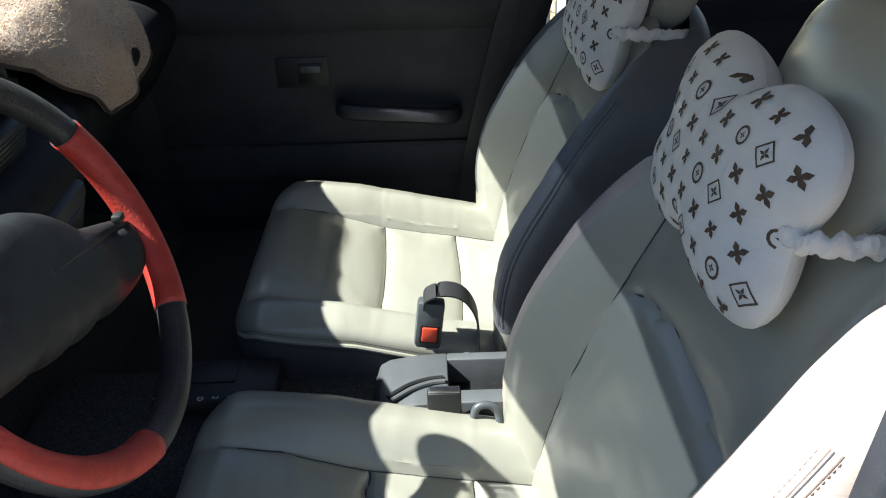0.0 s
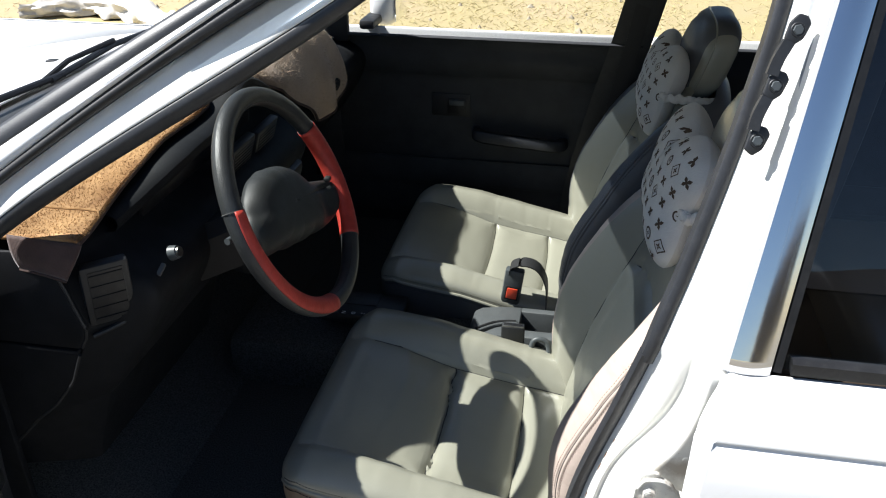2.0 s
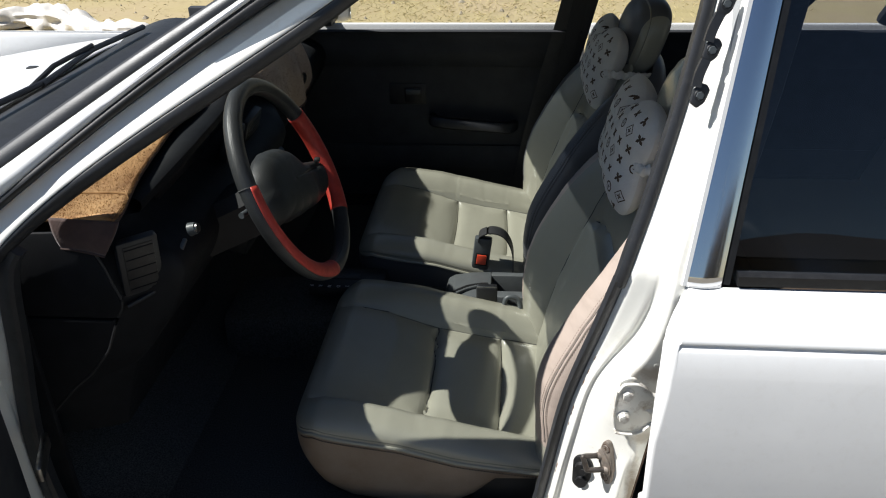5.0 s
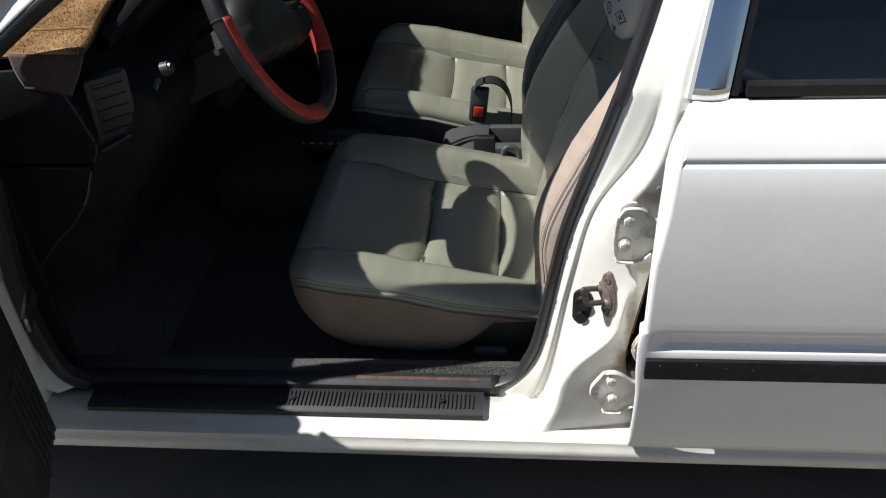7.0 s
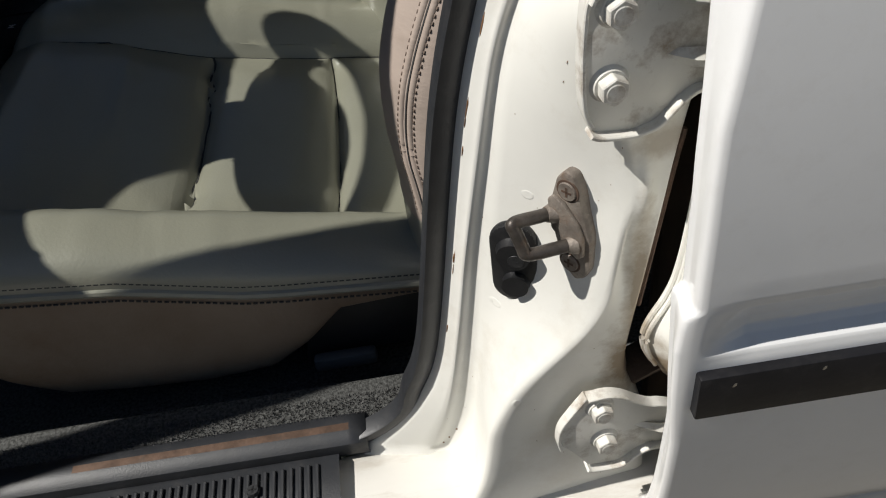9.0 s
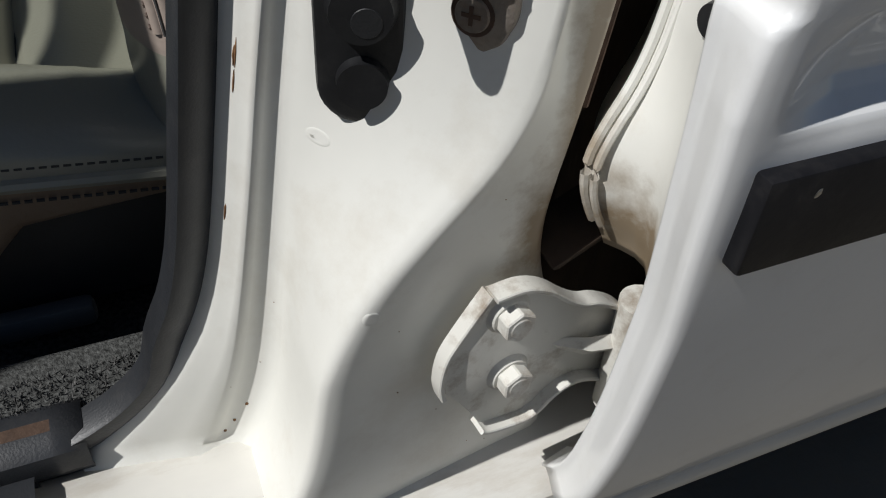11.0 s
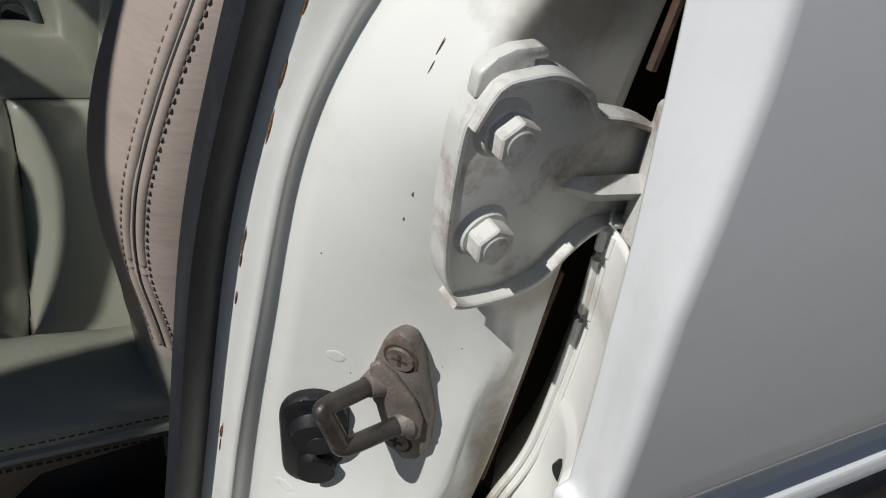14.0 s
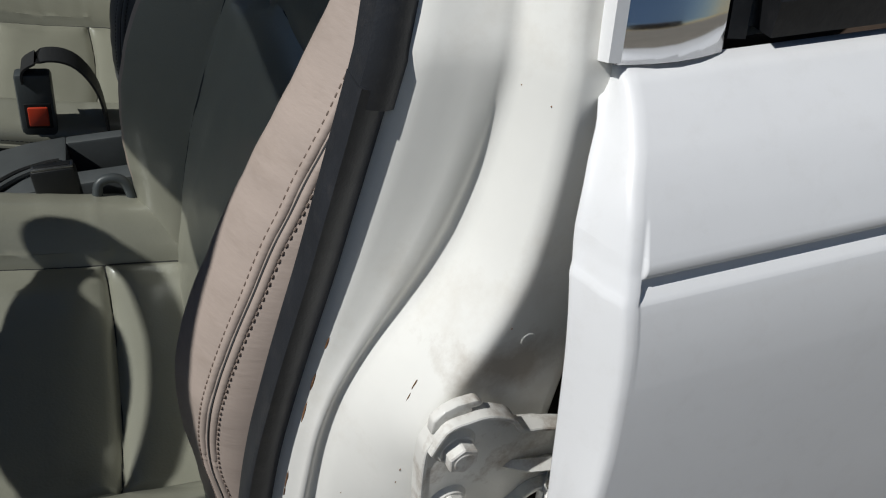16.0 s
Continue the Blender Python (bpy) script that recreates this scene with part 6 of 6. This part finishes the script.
def rounded(w, h, r, n=6, skew=0.0):
    pts = []
    for cx, cy, a0 in ((w - r, h - r, 0), (-w + r, h - r, 90), (-w + r, -h + r, 180), (w - r, -h + r, 270)):
        for i in range(n + 1):
            a = radians(a0 + 90 * i / n)
            x, y = cx + r * math.cos(a), cy + r * math.sin(a)
            pts.append((x + skew * y, y))
    return pts


def plate(outline, t, bevel):
    return extrude(outline, "z", 0.0, t, bevel)


def build_striker():
    s = thing("door_striker", "rusty steel door latch striker loop", "door striker")
    s.matrix_world = face_m((-0.0157, 0.1000, 0.5285), (-0.75, -0.66, 0.0))
    out = [(0.0008, 0.0452), (0.0068, 0.0435), (0.011, 0.0326), (0.0145, 0.0149), (0.0199, -0.0037), (0.0205, -0.0300), (0.0160, -0.0400), (0.0080, -0.0455), (-0.0012, -0.0365), (-0.0096, -0.0076), (-0.0112, 0.0177), (-0.0064, 0.037)]
    pl = part("base_plate", plate(out, 0.014, 0.0025), RUST, s)
    pl.location = (0, 0, -0.007)
    out2 = [(-0.0110, 0.0204), (-0.0066, 0.0252), (0.0017, 0.021), (0.013, 0.0079), (0.0173, -0.0034), (0.017, -0.0174), (0.0123, -0.0215), (0.0060, -0.0170), (-0.0083, -0.0027)]
    p = part("pressed_boss", plate(out2, 0.0042, 0.0015), RUST, s)
    p.location = (0.0, 0, 0.0065)
    for x, y in ((0.003, 0.0305), (0.0045, -0.0300)):
        part("countersink", bm_data(cyl(0.0088, 0.0084, (x, y, 0.0066), (x, y, 0.0073), 24)), WORN, s, "dark grimy ring round the screw")
        sc = part("screw", bm_data(cyl(0.0072, 0.0064, (x, y, 0.0065), (x, y, 0.0085), 22)), RUST, s, "rusty cross-head screw")
        bm = box((0.0016, 0.0074, 0.001), (x, y, 0.0083))
        box((0.0074, 0.0016, 0.001), (x, y, 0.0083), bm=bm)
        part("slot", bm, WORN, sc)
    a, b = Vector((-0.0075, 0.0085, 0.008)), Vector((0.0100, -0.0095, 0.008))
    ca, cb = Vector((-0.0200, 0.0130, 0.036)), Vector((-0.0090, -0.0095, 0.036))
    path = [a, a + (ca - a) * 0.45, a + (ca - a) * 0.84, ca + (cb - ca) * 0.06, ca + (cb - ca) * 0.24, ca + (cb - ca) * 0.76, ca + (cb - ca) * 0.94, b + (cb - b) * 0.84, b + (cb - b) * 0.45, b]
    part("loop", tube(curve_pts(path, 60), 0.0046, 14, up=(0.7, 0.7, 0.2)), LOOP, s, "worn dark steel loop")
    for q, e in ((a, ca), (b, cb)):
        part("weld", bm_data(cyl(0.0072, 0.0052, q, q + (e - q).normalized() * 0.006, 16)), RUST, s)


build_striker()


def build_switch():
    s = thing("door_switch", "black rubber door light switch boot", "door switch")
    s.matrix_world = face_m((-0.0505, pillar_y(-0.0505, 0.487) + 0.0015, 0.487), (-0.35, -0.93, 0.0))
    part("boot", plate([(x, y - 0.003) for x, y in rounded(0.0170, 0.0365, 0.0165)], 0.009, 0.0032), RUBBER, s)
    def dome(r0, h, at, flat):
        prof = [(r0, 0.0), (r0 * 0.98, h * 0.35), (r0 * 0.86, h * 0.75), (r0 * flat, h), (0.0, h * (1.0 if flat > 0.6 else 0.9))]
        vs, fs = [], []
        n = 28
        for r, z in prof:
            vs += [(at[0] + r * math.cos(2 * math.pi * i / n), at[1] + r * math.sin(2 * math.pi * i / n), 0.005 + z) for i in range(n)]
        for k in range(len(prof) - 1):
            fs += [(k * n + i, k * n + (i + 1) % n, (k + 1) * n + (i + 1) % n, (k + 1) * n + i) for i in range(n)]
        return vs, fs
    part("plunger_boot", dome(0.0138, 0.0105, (0.001, 0.010), 0.84), RUBBER, s, "domed black rubber plunger")
    part("plunger_tip", bm_data(cyl(0.0062, 0.0056, (0.003, 0.007, 0.0150), (0.003, 0.007, 0.0158), 24)), PLASTIC, s)
    part("blank_plug", dome(0.0108, 0.0095, (0.001, -0.0195), 0.90), RUBBER, s, "round black blank plug")


build_switch()


def build_marks():
    # spot-weld rings pressed in the paint
    for x, z, r in ((-0.0405, 0.5405, 0.0042), (-0.063, 0.377, 0.0044), (0.046, 0.730, 0.0046), (-0.068, 0.437, 0.0042)):
        bm = bmesh.new()
        bmesh.ops.create_uvsphere(bm, u_segments=20, v_segments=10, radius=1.0)
        for v in bm.verts:
            xx, zz = x + v.co.x * r, z + v.co.z * r * 0.9
            rim = math.hypot(v.co.x, v.co.z)
            v.co = Vector((xx, pillar_y(xx, zz) + 0.0002 - 0.0004 * (1 - rim ** 4) - 0.0003 * math.exp(-((rim - 0.8) / 0.12) ** 2), zz))
        part("weld_mark", bm, JAMB, car, "pressed spot-weld mark", sharp=0)
    rnd = random.Random(8)
    def blob(x, z, w, h, name, label, slope=0.0):
        bm = bmesh.new()
        bmesh.ops.create_icosphere(bm, subdivisions=2, radius=1.0)
        y = pillar_y(x, z)
        for v in bm.verts:
            k = 1 + 0.4 * noise.noise((v.co.x * 2 + z * 50, v.co.z * 3, x * 90))
            v.co = Vector((x + v.co.x * w * k + slope * v.co.z * h * k, y + v.co.y * 0.0004, z + v.co.z * h * k))
        part(name, bm, RUSTY, car, label)
    # rust creeping out along the weatherstrip
    for i in range(12):
        z = rnd.choice([rnd.uniform(0.33, 0.48), rnd.uniform(0.56, 0.62), rnd.uniform(0.64, 0.74)])
        slope = (smooth_table(EDGE, z + 0.01, 0.025) - smooth_table(EDGE, z - 0.01, 0.025)) / 0.02
        blob(smooth_table(EDGE, z, 0.025) + rnd.uniform(0.0002, 0.0010), z, rnd.uniform(0.0004, 0.0008), rnd.uniform(0.003, 0.009), "rust_mark", "orange-brown rust mark", slope)
    # scrapes in the paint beside the upper hinge
    for x, z, w, h in ((-0.0085, 0.702, 0.00022, 0.0045), (-0.0115, 0.696, 0.0002, 0.0025), (-0.0175, 0.648, 0.0002, 0.0012), (-0.0192, 0.634, 0.0002, 0.0009)):
        blob(x, z, w, h, "paint_chip", "dark scrape in the paint", 0.45)
    for i in range(26):
        z = rnd.uniform(0.24, 0.86)
        blob(rnd.uniform(lerp(BAND0, z), max(lerp(BAND1, z) + 0.02, lerp(GAPX, z) - 0.01)), z, rnd.uniform(0.0002, 0.0004), rnd.uniform(0.0002, 0.0005), "paint_chip", "small dark paint chip")
    for x, z in ((-0.112, 0.262), (-0.120, 0.250), (-0.126, 0.243), (-0.135, 0.236), (-0.139, 0.232), (-0.146, 0.234), (-0.150, 0.226), (-0.158, 0.228), (-0.165, 0.224)):
        blob(x, z, 0.0010, 0.0012, "paint_chip", "small dark paint chip")
    # chips on the rub strip
    for x, z, r in ((0.060, 0.473, 0.0018), (0.115, 0.476, 0.0018), (0.16, 0.469, 0.0012), (0.20, 0.466, 0.0012)):
        bm = bmesh.new()
        bmesh.ops.create_icosphere(bm, subdivisions=1, radius=1.0)
        for v in bm.verts:
            v.co = Vector((x + v.co.x * r * 0.8, -0.0096 + v.co.y * 0.0006, z + v.co.z * r + v.co.x * 0.001))
        part("scratch", bm, STEEL, bpy.data.objects["rear_door"], "pale scratch")
    # moulded bracket with three bolted ears on the upper pillar
    c = thing("trim_bracket", "dark plastic trim bracket with three bolted ears on the pillar", "bracket")
    ears = ((0.111, 1.25), (0.095, 1.19), (0.082, 1.13))
    def wall(x, z, off):
        return Vector((x, 0.108 + TUM * (z - 0.86) + off, z))
    for i, (x, z) in enumerate(ears):
        ear = part("ear", extrude([(-0.010, -0.016), (0.004, -0.021), (0.013, -0.008), (0.014, 0.014), (0.006, 0.021), (-0.006, 0.020), (-0.012, 0.006)], "y", -0.009, 0.004, 0.003), TRIM, c, "moulded ear")
        ear.location, ear.rotation_euler, ear.scale = wall(x - 0.004, z, 0.004), (-0.31, radians(20), 0), (0.86, 0.50, 0.86)
        bo = part("bolt", bm_data(cyl(0.0075, 0.0062, (0.001, -0.009, 0.0), (0.001, -0.014, 0.0), 6)), GREYPL, ear, "dark bolt head", smooth=False)
        part("washer", bm_data(cyl(0.0098, 0.0090, (0.001, -0.009, 0.0), (0.001, -0.0105, 0.0), 20)), PLASTIC, ear)
        if i:
            x0, z0 = ears[i - 1]
            part("web", sweep(curve_pts([wall(x0 - 0.011, z0 - 0.012, 0.001), wall((x0 + x) / 2 - 0.012, (z0 + z) / 2, 0.000), wall(x - 0.009, z + 0.012, 0.001)], 14), [(-0.0065, 0.005), (0.0065, 0.004), (0.0065, -0.004), (-0.0065, -0.004)], up=(0, -1, 0)), TRIM, c, "thin web between two ears")


build_marks()


# ---- closing panels of the cabin ----
def build_cabin():
    part("far_sill_wall", bm_data(box((2.9, 0.02, 0.34), (0.30, 1.775, 0.30), 0.005)), PANEL, car, "dark inner sill wall")
    part("far_kick_panel", bm_data(box((0.36, 0.03, 0.75), (-1.10, 1.752, 0.55), 0.005)), PANEL, car, "dark kick panel")
    part("far_front_wing", bm_data(box((1.2, 0.03, 0.60), (-1.72, 1.76, 0.54), 0.02)), PAINT, car, "white far front wing")
    part("near_kick_panel", bm_data(box((0.20, 0.015, 0.66), (-1.135, 0.185, 0.54), 0.004)), DASHPL, car, "black kick panel")
    part("engine_bay", bm_data(box((0.9, 1.5, 0.5), (-1.75, 0.9, 0.45), 0.05)), PLASTIC, car, "dark engine bay")
    for x, y in ((-1.62, 0.12), (-1.62, 1.68), (1.25, 0.12), (1.25, 1.68)):
        w = thing("wheel", "black tyre on a grey steel wheel", "wheel", "road wheels")
        tyre = part("tyre", sweep([(x + 0.235 * math.cos(a), y, 0.285 + 0.235 * math.sin(a)) for a in lin(0, 2 * math.pi, 41)[:-1]], [(-0.05, 0.075), (0.03, 0.085), (0.05, 0.06), (0.05, -0.06), (0.03, -0.085), (-0.05, -0.075)], closed=True, up=(0, 1, 0)), TYRE, w)
        part("rim", bm_data(cyl(0.19, 0.19, (x, y - 0.05, 0.285), (x, y + 0.05, 0.285), 32)), STEEL, w)


build_cabin()


# ---- open front door, hinged at the windscreen pillar ----
def build_front_door():
    d = thing("front_door", "open driver's door with black ribbed inner panel", "car door")
    d.location = (-1.04, 0.03, 0)
    d.rotation_euler = (0, 0, -radians(68))
    out = [(0.02, 0.25), (0.0, 0.32), (-0.005, 0.55), (0.0, 0.80), (0.03, 0.865), (1.02, 0.868), (1.03, 0.60), (1.0, 0.36), (0.93, 0.24)]
    part("outer_skin", extrude(out, "y", -0.055, -0.045, 0.003), PAINT, d, "white outer door skin")
    inn = [(0.035, 0.265), (0.02, 0.33), (0.015, 0.55), (0.02, 0.80), (0.05, 0.85), (0.99, 0.85), (1.0, 0.60), (0.97, 0.37), (0.91, 0.26)]
    part("inner_panel", extrude(inn, "y", -0.045, 0.030, 0.012), PANEL, d, "black vinyl inner panel")
    for i in range(6):
        r = part("rib", bm_data(box((0.008, 0.006, 0.20), (0.05 + 0.022 * i, 0.031, 0.38), 0.002)), PANEL, d)
    part("window_frame", sweep([(0.02, -0.02, 0.865), (0.36, 0.06, 1.11), (0.58, 0.10, 1.245), (0.70, 0.12, 1.285), (1.05, 0.12, 1.29), (1.01, 0.0, 0.868)], [(-0.014, 0.012), (0.014, 0.012), (0.014, -0.012), (-0.014, -0.012)], up=(0, 1, 0)), TRIM, d, "black window frame")
    part("armrest", bm_data(box((0.42, 0.05, 0.05), (0.55, 0.055, 0.58), 0.015)), PANEL, d, "black armrest")
    part("check_strap", bm_data(box((0.10, 0.012, 0.03), (0.0, 0.06, 0.52), 0.004)), STEEL, d, "steel check strap")
    m = part("mirror_foot", extrude([(0.02, 0.865), (0.15, 0.865), (0.15, 0.955)], "y", -0.05, -0.02, 0.003), PLASTIC, d, "black mirror base")


build_front_door()


# ---- surroundings ----
def build_surroundings():
    sack = thing("plastic_sack", "crumpled white plastic sheet lying on the grass", "plastic sheet")
    def fn(u, v):
        a = v * 2 * math.pi
        x = -4.6 + 1.7 * u
        r = (0.10 + 0.05 * noise.noise((u * 9, 0.5, 1.0))) * (0.4 + 0.6 * math.sin(math.pi * min(1, max(0, u))) ** 0.4)
        n = noise.noise((u * 14, math.cos(a) * 2, math.sin(a) * 2)) * 0.05
        return (x, 5.15 + 0.25 * math.sin(u * 5) + (r + n) * 1.3 * math.cos(a), 0.05 + max(-0.05, (r + n) * math.sin(a)))
    part("sheet", grid(fn, lin(0, 1, 60), lin(0, 1, 28)), mat("white_plastic", (0.70, 0.66, 0.60), 0.45, noise_scale=8, noise_amt=0.25), sack)
    # straw and dry grass
    rnd = random.Random(11)
    vs, fs = [], []
    for i in range(42000):
        y = rnd.uniform(2.3, 9.5)
        x = rnd.uniform(-8.0 if y > 3 else -6.0, 2.2)
        if noise.noise((x * 0.6, y * 0.6, 4.0)) < -0.12 and rnd.random() < 0.85:
            continue
        if x > 0.6 and rnd.random() < 0.75:
            continue
        h, a, l = rnd.uniform(0.002, 0.014), rnd.uniform(0, 6.28), rnd.uniform(0.01, 0.045)
        w = rnd.uniform(0.0012, 0.0026)
        dx, dy = math.cos(a), math.sin(a)
        o = len(vs)
        vs += [(x - dy * w, y + dx * w, -0.012), (x + dy * w, y - dx * w, -0.012), (x + dx * l + dy * w * 0.6, y + dy * l - dx * w * 0.6, h * 0.8), (x + dx * l * 1.5, y + dy * l * 1.5, h)]
        fs += [(o, o + 1, o + 2), (o, o + 2, o + 3)]
    g = part("dry_grass", (vs, fs), mat("straw", (0.56, 0.46, 0.25), 0.9, spec=0.1, noise_scale=3, color2=(0.42, 0.36, 0.17)))
    tagged(g, "short straw-coloured dry grass", "grass", kind="stuff")
    vs, fs = [], []
    for i in range(420):
        x, y = rnd.uniform(-6, 4), rnd.uniform(2.4, 9.5)
        r = rnd.uniform(0.008, 0.035)
        o = len(vs)
        k = 6
        for j in range(k):
            a = 6.283 * j / k
            vs.append((x + r * math.cos(a) * rnd.uniform(0.7, 1.2), y + r * math.sin(a) * rnd.uniform(0.7, 1.2), -0.012))
        vs.append((x, y, r * rnd.uniform(0.4, 0.8)))
        fs += [(o + j, o + (j + 1) % k, o + k) for j in range(k)]
    st = part("loose_stones", (vs, fs), mat("pale_stone", (0.42, 0.36, 0.27), 0.9, noise_scale=12, noise_amt=0.4), smooth=False)
    tagged(st, "small pale stones scattered on the ground", "stones", kind="stuff")
    # house and mast on the other side of the yard, seen mirrored in the tinted glass
    h = thing("house", "low house with a dark hipped roof", "house")
    # the wall stands in shade, which is put into its dark colour
    part("wall", bm_data(box((12, 7, 3.9), (9.5, -26.0, 1.95), 0.02)), mat("plaster", (0.06, 0.05, 0.042), 0.9, noise_scale=2, noise_amt=0.2), h, "plaster wall with its shade in the dark colour")
    vs = [(3.0, -22.0, 3.85), (16.0, -22.0, 3.85), (16.0, -30.0, 3.85), (3.0, -30.0, 3.85), (9.0, -26, 5.3), (10.0, -26, 5.3)]
    part("roof", (vs, [(0, 1, 5, 4), (1, 2, 5), (2, 3, 4, 5), (3, 0, 4), (3, 2, 1, 0)]), mat("roof_sheet", (0.05, 0.045, 0.045), 0.7, noise_scale=3, noise_amt=0.3), h, "dark hipped sheet roof", smooth=False)
    for x in (11.6, 12.8):
        part("window", bm_data(box((0.8, 0.08, 0.9), (x, -22.5, 2.6), 0.01)), mat("pane", (0.35, 0.38, 0.42), 0.2), h, "pale window")
    m = thing("lattice_mast", "tall steel lattice radio mast", "mast")
    for sx, sy in ((-1, -1), (1, -1), (1, 1), (-1, 1)):
        part("leg", tube([(7.2 + 0.9 * sx, -48 + 0.9 * sy, 0), (7.2 + 0.15 * sx, -48 + 0.15 * sy, 13)], 0.05, 6), STEEL, m)
    for i in range(10):
        z0, z1 = 1.3 * i, 1.3 * (i + 1)
        r0, r1 = 0.9 - 0.75 * z0 / 13, 0.9 - 0.75 * z1 / 13
        for k in range(4):
            a0, a1 = math.pi / 4 + k * math.pi / 2, math.pi / 4 + (k + 1) * math.pi / 2
            q = 1.414
            part("brace", tube([(7.2 + q * r0 * math.cos(a0), -48 + q * r0 * math.sin(a0), z0), (7.2 + q * r1 * math.cos(a1), -48 + q * r1 * math.sin(a1), z1)], 0.03, 4), STEEL, m)


build_surroundings()
